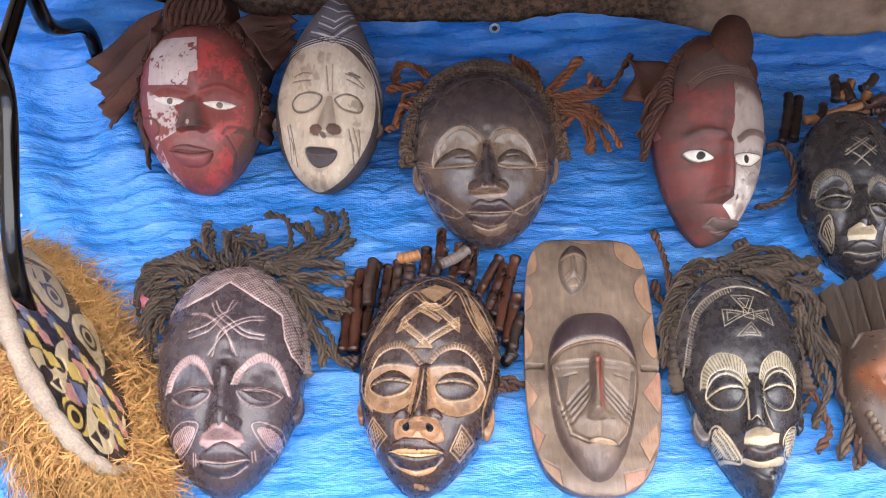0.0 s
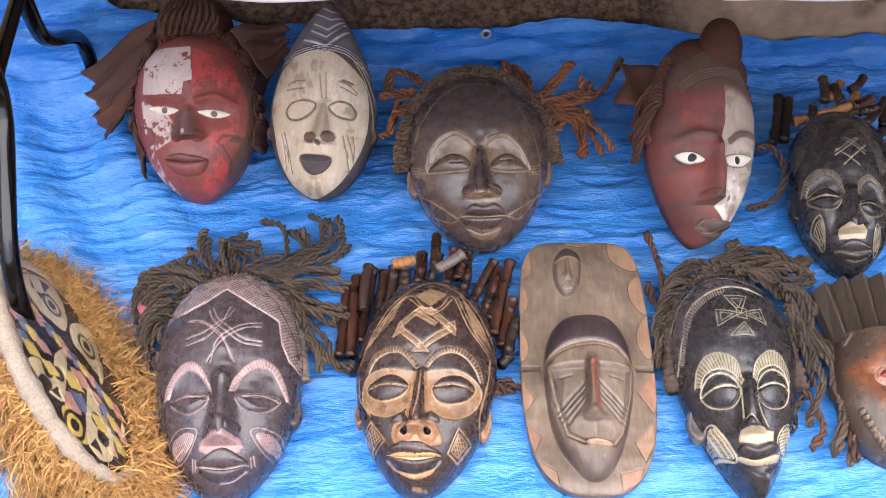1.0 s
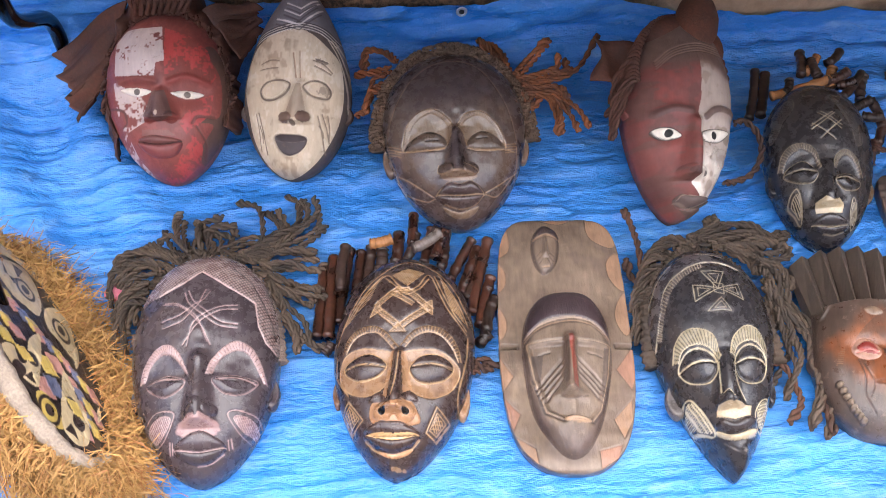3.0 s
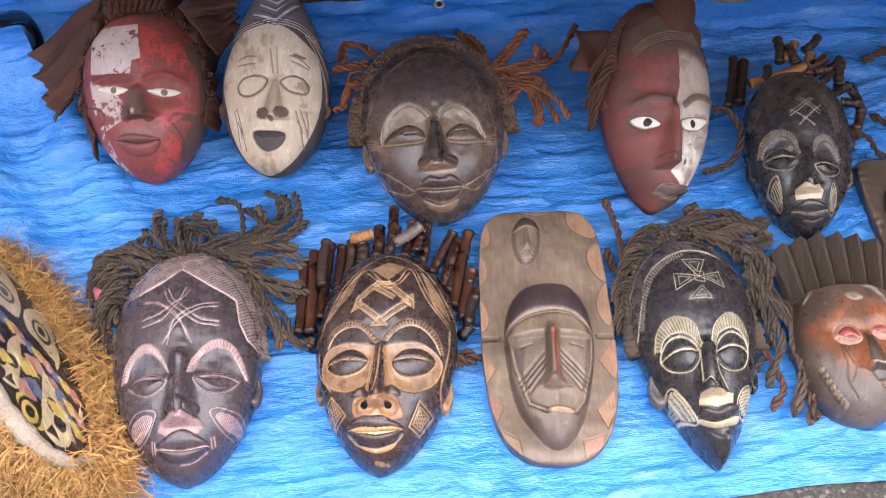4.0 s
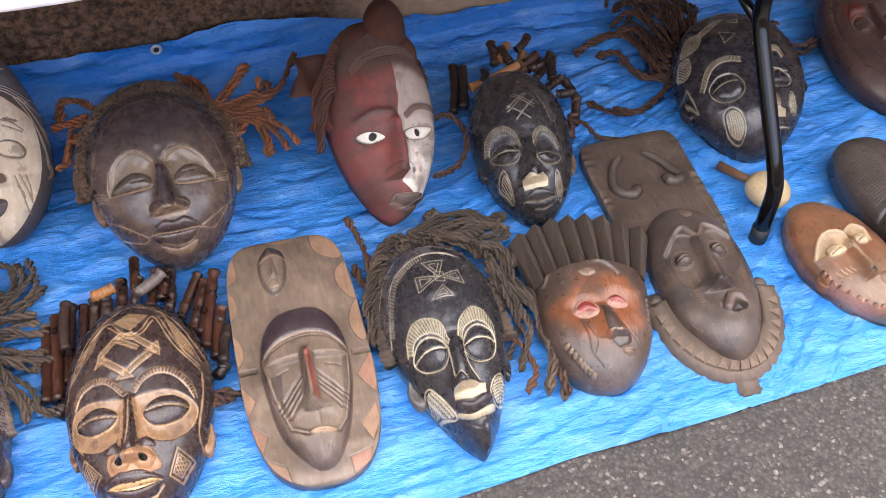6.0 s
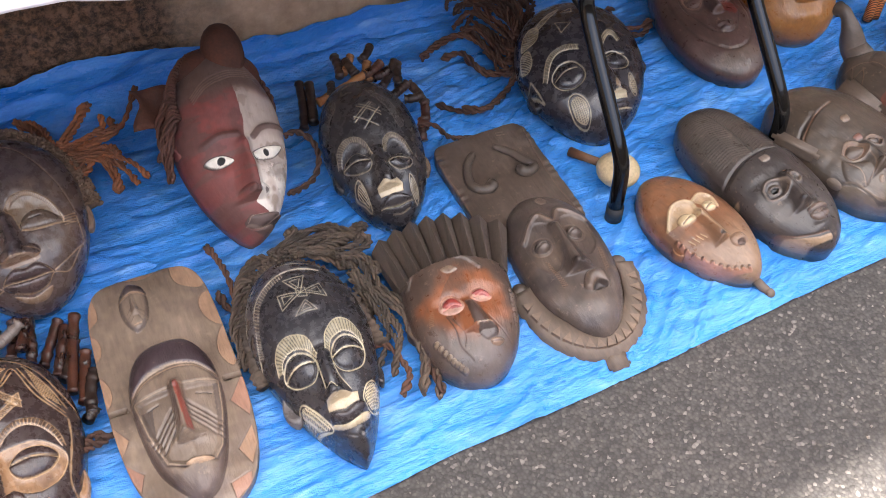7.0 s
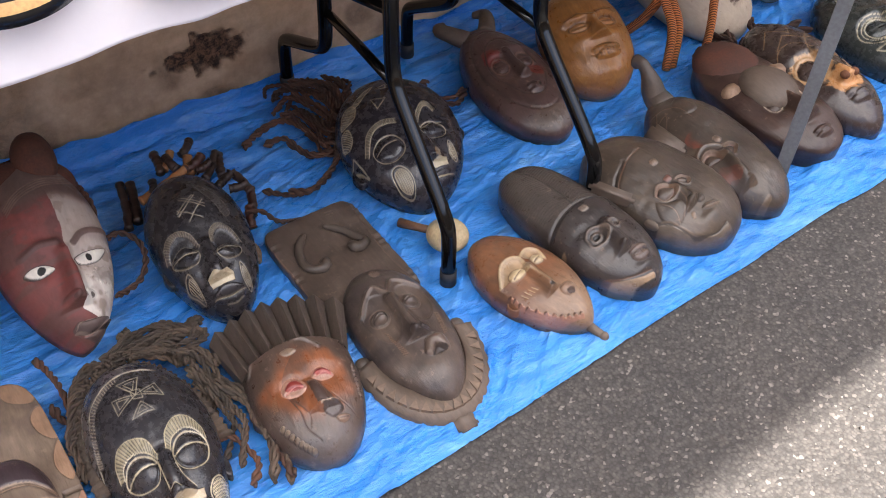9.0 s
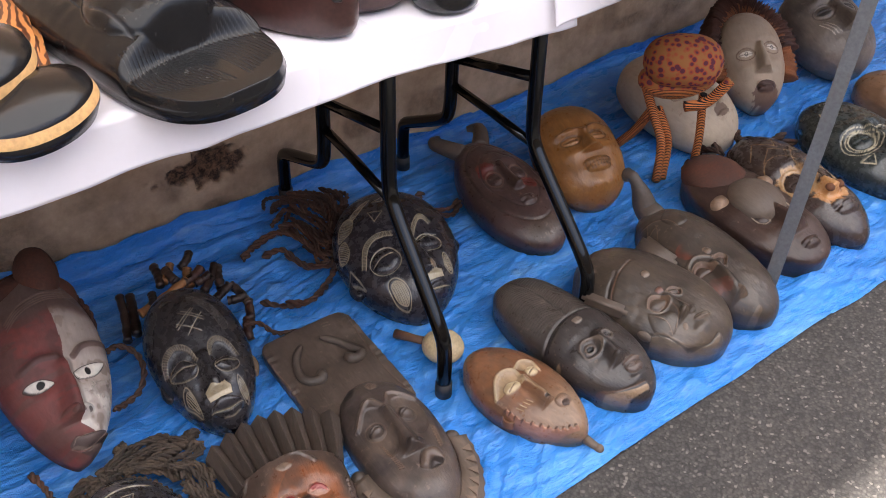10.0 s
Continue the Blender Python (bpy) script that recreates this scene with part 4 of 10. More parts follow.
    for d in ([(-0.679, -0.439), (-0.452, -0.605), (-0.604, -0.679), (-0.767, -0.503)], [(0.520, -0.475), (0.700, -0.553), (0.526, -0.719), (0.394, -0.680)]):
        m = (sum(p[0] for p in d) / 4, sum(p[1] for p in d) / 4)
        for q, wd in ((1.0, 2.0), (0.68, 1.6)):
            z = [(m[0] + (a - m[0]) * q, m[1] + (b - m[1]) * q) for a, b in d]
            c.line(z + z[:1], wd, 0.9, GOLD)
        w = c.inside([(m[0] + (a - m[0]) * 0.55, m[1] + (b - m[1]) * 0.55) for a, b in d])
        c.hatch(w, 20, 3.2, 1.2, GOLD).hatch(w, 105, 4.4, 1.0, GOLD)
    c.groove([(-0.908, -0.038), (-0.874, -0.220), (-0.683, -0.395)], 1.8, 0.8, GOLD).groove([(0.890, 0.184), (0.883, -0.010), (0.793, -0.317), (0.807, -0.449)], 2.2, 0.9, GOLD)
    c.groove([(0.972, 0.269), (1.064, 0.136)], 2.0, 0.8, GOLD)
    c.build("carved_mask", "dark brown wooden mask with tan carved lattice and cane hair", WOOD_POLISHED)
    c.ear(0.94, -0.30, 0.010, 0.036, 1, 0.0, rgb(150, 116, 88))
    c.ear(-0.95, -0.28, 0.008, 0.028, -1, 0.0, rgb(120, 88, 70))
    rnd = random.Random(8)
    inv = c.m.inverted()
    for a, b, kind in (((-0.107, 0.047, 0.030), (-0.095, 0.173, 0.030), 0), ((-0.090, 0.045, 0.030), (-0.078, 0.186, 0.034), 0), ((-0.074, 0.069, 0.030), (-0.053, 0.195, 0.040), 0), ((-0.069, 0.118, 0.044), (-0.059, 0.194, 0.048), 1), ((-0.049, 0.117, 0.030), (-0.037, 0.190, 0.038), 0), ((-0.032, 0.135, 0.030), (-0.021, 0.200, 0.036), 1), ((-0.014, 0.148, 0.030), (-0.005, 0.191, 0.038), 1), ((0.011, 0.156, 0.036), (0.022, 0.214, 0.046), 0), ((0.030, 0.164, 0.042), (0.048, 0.206, 0.052), 1), ((0.040, 0.178, 0.050), (0.047, 0.242, 0.054), 0), ((0.042, 0.169, 0.064), (0.084, 0.194, 0.066), 3), ((0.056, 0.160, 0.038), (0.073, 0.221, 0.044), 0), ((0.079, 0.148, 0.030), (0.090, 0.196, 0.040), 0), ((0.073, 0.162, 0.046), (0.093, 0.209, 0.050), 0), ((0.094, 0.132, 0.030), (0.133, 0.198, 0.038), 0), ((0.107, 0.106, 0.030), (0.139, 0.180, 0.040), 0), ((0.119, 0.069, 0.030), (0.157, 0.193, 0.042), 0), ((0.129, 0.046, 0.030), (0.154, 0.128, 0.034), 0), ((0.134, 0.023, 0.030), (0.156, 0.091, 0.030), 1), ((0.114, 0.095, 0.030), (0.143, 0.156, 0.032), 1), ((-0.022, 0.196, 0.048), (0.011, 0.201, 0.050), 2), ((-0.097, 0.021, 0.026), (-0.085, 0.035, 0.030), 1), ((0.125, 0.015, 0.030), (0.142, 0.030, 0.032), 1), ((0.073, 0.215, 0.048), (0.101, 0.203, 0.046), 0)):
        cane(inv @ Vector(a), inv @ Vector(b), 0.0084 * rnd.uniform(0.9, 1.1), (CANE, CANE_DARK, CANE_PALE, CANE_GREY)[kind], c.ob, rnd)
    strands(c, [(1.0, -0.05, 0.02, 0.03), (1.0, 0.0, 0.035, 0.01)], 0.005, ROPE_BROWN, 3)


def mask_board():
    WOOD = rgb(126, 109, 94)
    c = Carve(pose(0.2476, 0.0145, 0.0109, 3.0, 0.0, -4.6), 0.4157, 0.1901, 0.012, 0.016, (0.0, 6.0, 4.2, 3.4, 2.6), WOOD, k=0.12, cap=40, nx=230, ny=330, seed=31)
    RIMC, DEEP = rgb(168, 134, 108), rgb(62, 50, 50)
    # waist: the upper board narrows above a notch, the lower one below it
    yn = (-0.974, -0.092)[1]
    c.H -= 0.018 * step(0.022, 0.010, np.abs(c.Y - yn)) * step(0.70, 0.76, np.abs(c.X))
    c.x *= 1 - 0.03 * step(yn + 0.01, yn + 0.9, c.Y) * 1.0 - 0.02 * step(yn - 0.02, yn - 0.5, c.Y)
    n = value_noise(c.x * 30, c.y * 30, 4) + 0.7 * value_noise(c.x * 80, c.y * 80, 5)
    c.tint(step(0.2, 1.0, n), rgb(104, 88, 78), 0.6).tint(step(-0.2, -1.0, n), rgb(142, 124, 106), 0.6)
    big = [(0.104, 0.324), (-0.284, 0.294), (-0.537, 0.164), (-0.653, -0.062), (-0.634, -0.352), (-0.531, -0.631), (-0.274, -0.833), (-0.055, -0.916), (0.186, -0.870), (0.426, -0.672), (0.588, -0.398), (0.660, -0.146), (0.605, 0.097), (0.405, 0.272)]
    c.dome(big, 34)
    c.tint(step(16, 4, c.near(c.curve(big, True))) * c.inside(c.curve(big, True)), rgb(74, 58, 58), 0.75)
    cap = [(-0.614, -0.034), (-0.516, 0.183), (-0.286, 0.282), (0.103, 0.318), (0.404, 0.268), (0.595, 0.135), (0.636, -0.044), (0.359, 0.032), (0.042, 0.059), (-0.320, 0.038)]
    c.dome(cap, 3, rgb(60, 46, 54), share=0.95)
    for k in range(4):
        o = k * 13
        c.groove([(a, b - o / 1180) for a, b in ((-0.624, -0.062), (-0.395, 0.010), (0.040, 0.048), (0.393, 0.022), (0.650, -0.076))], 2.0, 2.0, rgb(160, 136, 112) if k % 2 == 0 else rgb(92, 76, 68))
    plane = [(-0.606, -0.118), (-0.025, -0.127), (0.629, -0.124), (0.554, -0.362), (0.407, -0.605), (0.270, -0.697), (-0.152, -0.699), (-0.379, -0.632), (-0.517, -0.389)]
    w = c.inside(plane)
    c.H -= 0.007 * w * step(0.0, 8.0, c.near(plane + plane[:1]))
    c.tint(w, rgb(122, 106, 92))
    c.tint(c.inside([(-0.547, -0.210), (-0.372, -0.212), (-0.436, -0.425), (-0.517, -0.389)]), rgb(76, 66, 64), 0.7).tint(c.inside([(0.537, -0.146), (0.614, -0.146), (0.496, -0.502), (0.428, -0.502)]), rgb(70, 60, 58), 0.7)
    c.line(plane + plane[:1], 1.8, 1.6, rgb(168, 146, 122))
    c.line([(a * 1.06, b - 0.004) for a, b in plane[3:]], 3.0, 1.4, rgb(58, 46, 46))
    c.bridge((0.033, -0.096), (-0.029, -0.532), 0.075, 0.10, 22, 0.75)
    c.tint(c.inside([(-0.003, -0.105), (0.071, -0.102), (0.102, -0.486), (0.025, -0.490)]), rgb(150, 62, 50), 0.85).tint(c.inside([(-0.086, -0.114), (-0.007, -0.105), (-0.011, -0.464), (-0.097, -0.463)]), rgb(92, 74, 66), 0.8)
    c.bump(0.03, (-0.020, -0.516)[1], 0.20, 0.035, 7)
    c.groove([(-0.176, -0.528), (-0.027, -0.554), (0.236, -0.518)], 2.0, 1.4, rgb(84, 70, 62))
    for p in ([(-0.431, -0.211), (-0.276, -0.202)], [(0.278, -0.206), (0.486, -0.218)]):
        c.groove(p, 1.6, 1.6, rgb(48, 40, 38))
    for a, b in (((-0.485, -0.459), (-0.111, -0.272)), ((-0.469, -0.494), (-0.097, -0.313)), ((-0.425, -0.526), (-0.097, -0.354)), ((-0.382, -0.561), (-0.097, -0.402)), ((0.103, -0.243), (0.503, -0.436)), ((0.106, -0.288), (0.495, -0.476)), ((0.115, -0.333), (0.474, -0.512)), ((0.114, -0.377), (0.452, -0.550))):
        c.line([a, b], 3.4, 3.0, rgb(88, 72, 62))
    c.ridge([(0.032, -0.568), (0.023, -0.661)], 3, 1.5)
    c.dome([(-0.145, -0.694), (0.039, -0.666), (0.253, -0.697), (0.046, -0.724)], 5, rgb(180, 150, 122))
    c.tint(step(1.0, 0.6, c.r((-0.041, -0.835)[0], (-0.041, -0.835)[1], 0.5, 0.13)), rgb(104, 90, 84), 0.7)
    s = [(-0.205, 0.915), (-0.359, 0.852), (-0.429, 0.746), (-0.409, 0.601), (-0.275, 0.493), (-0.080, 0.556), (0.006, 0.700), (-0.017, 0.848)]
    c.dome(s, 10)
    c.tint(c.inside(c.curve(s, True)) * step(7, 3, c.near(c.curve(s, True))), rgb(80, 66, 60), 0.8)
    c.tint(c.inside(c.curve([(-0.383, 0.809), (-0.337, 0.873), (-0.198, 0.910), (-0.034, 0.859), (0.012, 0.788), (-0.172, 0.824)], True)), rgb(64, 52, 54), 0.9)
    for o in (0, 9, 18):
        c.groove([(a, b + o / 1180) for a, b in ((-0.392, 0.771), (-0.194, 0.803), (0.010, 0.776))], 1.2, 0.9, rgb(164, 136, 112))
    c.bridge((-0.217, 0.776), (-0.215, 0.629), 0.03, 0.05, 6, 0.7)
    for a, b in (((-0.349, 0.631), (-0.277, 0.672)), ((-0.339, 0.600), (-0.258, 0.640)), ((-0.313, 0.569), (-0.248, 0.607)), ((-0.172, 0.670), (-0.073, 0.628)), ((-0.176, 0.639), (-0.093, 0.593)), ((-0.180, 0.610), (-0.135, 0.565))):
        c.line([a, b], 1.2, 0.8, rgb(90, 74, 64))
    c.groove([(-0.269, 0.538), (-0.167, 0.549)], 1.8, 0.8, rgb(172, 142, 116))
    for p in ([(-1.011, 0.655), (-0.812, 0.689), (-0.775, 0.794), (-0.841, 0.940), (-1.000, 0.877)], [(-1.022, 0.603), (-0.864, 0.529), (-0.872, 0.404), (-1.027, 0.360)], [(-0.998, 0.215), (-0.888, 0.150), (-0.877, 0.036), (-0.986, -0.026)], [(0.514, 1.015), (0.464, 0.877), (0.579, 0.780), (0.871, 0.728), (0.961, 0.902), (0.753, 1.013)], [(0.897, 0.675), (0.736, 0.592), (0.772, 0.449), (0.975, 0.362), (1.059, 0.585)], [(0.978, 0.342), (0.816, 0.231), (0.796, 0.097), (0.945, -0.006), (1.068, 0.204)], [(-0.281, 0.987), (0.035, 0.935), (0.367, 1.016), (0.058, 1.037)]):
        w = c.inside(c.curve(p, True))
        c.tint(w, RIMC, 0.9)
        c.H -= 0.0012 * w
        c.groove(p, 1.2, 0.7, rgb(124, 98, 80), True)
    for i, p in enumerate(([(-1.039, -0.138), (-0.803, -0.314), (-0.976, -0.441), (-1.041, -0.284)], [(-0.966, -0.467), (-0.730, -0.591), (-0.834, -0.709), (-0.944, -0.566)], [(-0.814, -0.751), (-0.541, -0.839), (-0.503, -0.950), (-0.735, -0.838)], [(0.981, -0.098), (0.713, -0.270), (0.911, -0.424), (1.062, -0.229)], [(0.890, -0.494), (0.604, -0.636), (0.725, -0.773), (0.876, -0.639)], [(0.682, -0.814), (0.355, -0.854), (0.367, -0.974), (0.622, -0.903)])):
        c.poly(p, RIMC if i % 2 == 0 else rgb(160, 118, 98), -1.0, 0.9)
        c.line(p + p[:1], 1.3, 0.8, rgb(108, 86, 72))
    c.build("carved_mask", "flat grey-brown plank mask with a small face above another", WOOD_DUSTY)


def mask_narrow():
    c = Carve(pose(0.4468, -0.0500, 0.0241, 8.0, 0.0, -2.4), 0.3442, 0.1742, 0.080, 0.014, (0.22, 2.2, 2.0, 1.55, 1.25), rgb(50, 48, 51), k=0.95, nx=230, ny=330, seed=41)
    LN, IV = rgb(170, 160, 140), rgb(208, 194, 162)
    c.bump(-0.02, 0.28, 0.55, 0.3, 7)
    outer = [(-1.084, 0.172), (-0.972, 0.420), (-0.785, 0.659), (-0.482, 0.814), (-0.197, 0.868)]
    inner = [(-0.950, 0.063), (-0.880, 0.263), (-0.721, 0.543), (-0.429, 0.671), (-0.099, 0.727), (0.219, 0.713), (0.517, 0.657)]
    w = c.inside(outer + inner[::-1])
    c.tint(w, rgb(72, 68, 70))
    c.H += 0.002 * w
    c.groove(outer + [(0.192, 0.822), (0.644, 0.766), (0.978, 0.666)], 2.0, 1.0, LN).groove(inner, 2.0, 1.2, LN)
    c.rungs([(-0.934, 0.123), (-0.881, 0.290), (-0.738, 0.517), (-0.455, 0.660), (-0.101, 0.724)], [(-0.880, 0.096), (-0.828, 0.243), (-0.685, 0.469), (-0.437, 0.604), (-0.103, 0.676)], 34, rgb(78, 70, 70), LN, 0.9, 0.6)
    o = (0.016, 0.439)
    for t in ([(-0.163, 0.632), (0.193, 0.622), o], [(-0.347, 0.502), (-0.363, 0.340), o], [(-0.215, 0.231), (0.024, 0.347), (0.142, 0.223)], [(0.368, 0.492), (0.394, 0.340), o]):
        c.line(t + t[:1], 1.5, 0.9, LN)
        m = (sum(p[0] for p in t) / 3, sum(p[1] for p in t) / 3)
        z = [(m[0] + (a - m[0]) * 0.5, m[1] + (b - m[1]) * 0.5) for a, b in t]
        c.line(z + z[:1], 1.2, 0.6, LN)
    c.line([(-0.033, 0.505), (0.112, 0.482), (0.086, 0.378), (-0.054, 0.408), (-0.033, 0.505)], 1.3, 0.7, LN)
    c.patch((-0.013, 0.250)[0], (-0.013, 0.250)[1], 0.24, 0.05, rgb(112, 108, 106), share=0.35, ragged=0.3)
    c.ridge([(-0.004, 0.276), (-0.028, 0.126), (-0.036, -0.019)], 12, 3)
    for out, inn, e, lid in (([(-0.774, -0.105), (-0.734, 0.025), (-0.599, 0.112), (-0.400, 0.110), (-0.199, 0.026), (-0.155, -0.155)], [(-0.706, -0.115), (-0.648, -0.041), (-0.514, -0.010), (-0.361, -0.031), (-0.245, -0.090), (-0.183, -0.177)], [(-0.713, -0.156), (-0.604, -0.062), (-0.426, -0.046), (-0.248, -0.125), (-0.212, -0.243), (-0.339, -0.330), (-0.545, -0.308), (-0.673, -0.239)], [(-0.697, -0.185), (-0.495, -0.162), (-0.210, -0.184)]), ([(-0.010, -0.139), (0.094, 0.002), (0.318, 0.104), (0.537, 0.097), (0.657, -0.004), (0.651, -0.118)], [(0.042, -0.164), (0.134, -0.070), (0.319, -0.012), (0.490, -0.015), (0.588, -0.073), (0.629, -0.144)], [(0.038, -0.210), (0.171, -0.093), (0.381, -0.037), (0.583, -0.085), (0.611, -0.191), (0.478, -0.316), (0.232, -0.361), (0.067, -0.313)], [(0.051, -0.210), (0.303, -0.170), (0.594, -0.172)])):
        c.dome(e, -4)
        c.rungs(out, inn, 22, rgb(158, 148, 124), rgb(52, 50, 50), 1.2, 1.6)
        c.groove(out, 1.4, 0.7, IV).groove(inn, 1.2, 0.6, IV)
        m = (sum(p[0] for p in e) / 8, sum(p[1] for p in e) / 8)
        c.dome([(m[0] + (a - m[0]) * 0.86, m[1] + (b - m[1]) * 0.86) for a, b in e], 11, rgb(54, 52, 55))
        c.groove(e, 1.8, 0.9, IV, True)
        c.groove(lid, 2.2, 1.4, IV).groove([(a, b - 0.012) for a, b in lid], 1.2, 1.6, rgb(14, 13, 14))
    c.bridge((-0.069, -0.113), (-0.153, -0.540), 0.11, 0.17, 21, 0.5)
    c.groove([(-0.198, -0.199), (-0.241, -0.449)], 1.4, 0.6, IV).groove([(0.014, -0.279), (0.041, -0.391), (0.132, -0.498)], 1.3, 0.6, IV).groove([(-0.225, -0.462), (-0.148, -0.439), (-0.082, -0.495)], 1.2, 0.5, IV)
    for p in ((-0.206, -0.497), (0.004, -0.511)):
        c.ball(p[0], p[1], 0.11, 0.05, 5)
    c.poly([(-0.295, -0.527), (0.217, -0.527), (0.188, -0.602), (-0.066, -0.631), (-0.308, -0.591)], rgb(178, 160, 132), 1.5)
    c.dome([(-0.325, -0.643), (-0.235, -0.612), (-0.070, -0.649), (0.110, -0.611), (0.277, -0.618), (0.245, -0.687), (-0.082, -0.725), (-0.310, -0.685)], 9, rgb(56, 50, 52))
    c.dome([(-0.313, -0.681), (-0.084, -0.734), (0.269, -0.684), (0.213, -0.745), (-0.087, -0.775), (-0.277, -0.723)], 6, rgb(184, 168, 140))
    c.groove([(-0.319, -0.680), (-0.083, -0.731), (0.269, -0.684)], 1.2, 1.6, rgb(20, 18, 18))
    for o2 in ([(-0.667, -0.412), (-0.590, -0.413), (-0.452, -0.541), (-0.332, -0.676), (-0.354, -0.703), (-0.546, -0.604), (-0.647, -0.491)], [(0.272, -0.590), (0.397, -0.485), (0.554, -0.435), (0.616, -0.472), (0.625, -0.557), (0.348, -0.694)]):
        m = (sum(p[0] for p in o2) / len(o2), sum(p[1] for p in o2) / len(o2))
        i2 = [(m[0] + (a - m[0]) * 0.84, m[1] + (b - m[1]) * 0.84) for a, b in o2]
        w = c.dome(i2, 0.8, rgb(76, 73, 72))
        c.hatch(w, 25, 3.0, 1.0, IV).hatch(w, -60, 3.0, 1.0, IV).groove(o2, 1.7, 0.9, IV, True)
    c.ridge([(0.059, -0.847), (0.078, -0.924), (0.125, -0.966)], 7, 9)
    c.groove([(-0.211, -0.771), (-0.089, -0.821), (0.059, -0.847), (0.253, -0.779)], 1.6, 1.0, rgb(70, 68, 70))
    c.patch((0.059, -0.847)[0], (0.059, -0.847)[1], 0.03, 0.014, rgb(130, 124, 116), share=0.5)
    c.build("carved_mask", "black wooden mask with cream cross, white lips and roped hair", WOOD_POLISHED)
    c.ear(-0.93, -0.33, 0.014, 0.034, -1, 0.0, rgb(96, 90, 88))
    c.ear(0.96, -0.28, 0.008, 0.028, 1)
    rim_braid(c, -2, 182, 0.010, ROPE_GREY, 1.02, name="braided_hairline")
    locks(c, [[(0.451, 0.128, 0.062), (0.426, 0.154, 0.046), (0.398, 0.137, 0.036), (0.379, 0.107, 0.030)], [(0.423, 0.113, 0.058), (0.399, 0.127, 0.042), (0.381, 0.106, 0.030), (0.366, 0.080, 0.026)], [(0.402, 0.090, 0.056), (0.381, 0.090, 0.038), (0.364, 0.063, 0.028), (0.354, 0.032, 0.024)], [(0.384, 0.064, 0.052), (0.364, 0.059, 0.034), (0.354, 0.030, 0.026), (0.348, -0.001, 0.022)], [(0.372, 0.035, 0.046), (0.359, 0.027, 0.030), (0.353, -0.002, 0.024), (0.355, -0.035, 0.022)]], 5, 0.007, 0.0046, ROPE_GREY, 13, False)
    locks(c, [[(0.448, 0.134, 0.062), (0.489, 0.164, 0.046), (0.525, 0.179, 0.036), (0.561, 0.175, 0.030), (0.588, 0.159, 0.026), (0.613, 0.166, 0.024)], [(0.469, 0.130, 0.064), (0.507, 0.150, 0.048), (0.548, 0.162, 0.034), (0.577, 0.153, 0.028)], [(0.457, 0.137, 0.064), (0.506, 0.176, 0.042), (0.501, 0.202, 0.032), (0.512, 0.209, 0.026)], [(0.488, 0.123, 0.064), (0.533, 0.132, 0.046), (0.573, 0.143, 0.034), (0.609, 0.124, 0.026)], [(0.434, 0.126, 0.060), (0.476, 0.147, 0.048), (0.510, 0.143, 0.042), (0.543, 0.128, 0.036)], [(0.492, 0.122, 0.064), (0.532, 0.115, 0.048), (0.546, 0.094, 0.038)]], 5, 0.006, 0.0046, ROPE_GREY, 14)
    locks(c, [[(0.538, 0.096, 0.058), (0.564, 0.082, 0.038), (0.557, 0.037, 0.030), (0.552, -0.008, 0.024), (0.538, -0.053, 0.022)], [(0.545, 0.088, 0.054), (0.575, 0.091, 0.038), (0.590, 0.061, 0.028), (0.588, 0.023, 0.024)], [(0.549, 0.066, 0.048), (0.570, 0.040, 0.032), (0.591, -0.008, 0.026), (0.600, -0.049, 0.022), (0.587, -0.104, 0.022)], [(0.547, 0.057, 0.046), (0.567, 0.015, 0.032), (0.593, -0.017, 0.024), (0.590, -0.067, 0.022), (0.591, -0.104, 0.022), (0.563, -0.167, 0.022)], [(0.546, 0.035, 0.042), (0.565, -0.008, 0.030), (0.562, -0.052, 0.024), (0.533, -0.098, 0.022), (0.511, -0.118, 0.022)], [(0.548, 0.102, 0.056), (0.583, 0.117, 0.038), (0.593, 0.146, 0.028), (0.604, 0.164, 0.024)]], 4, 0.008, 0.0046, ROPE_GREY, 15)
    locks(c, [[(0.518, -0.060, 0.030), (0.547, -0.063, 0.022), (0.556, -0.100, 0.022), (0.554, -0.127, 0.022), (0.531, -0.147, 0.022), (0.494, -0.152, 0.022)], [(0.596, -0.018, 0.026), (0.598, -0.068, 0.022), (0.590, -0.113, 0.022), (0.581, -0.173, 0.022)], [(0.378, 0.084, 0.032), (0.365, 0.118, 0.024), (0.359, 0.141, 0.022)], [(0.381, 0.105, 0.032), (0.388, 0.169, 0.024), (0.388, 0.210, 0.022), (0.379, 0.234, 0.022)]], 1, 0.003, 0.0050, ROPE_BROWN, 16)


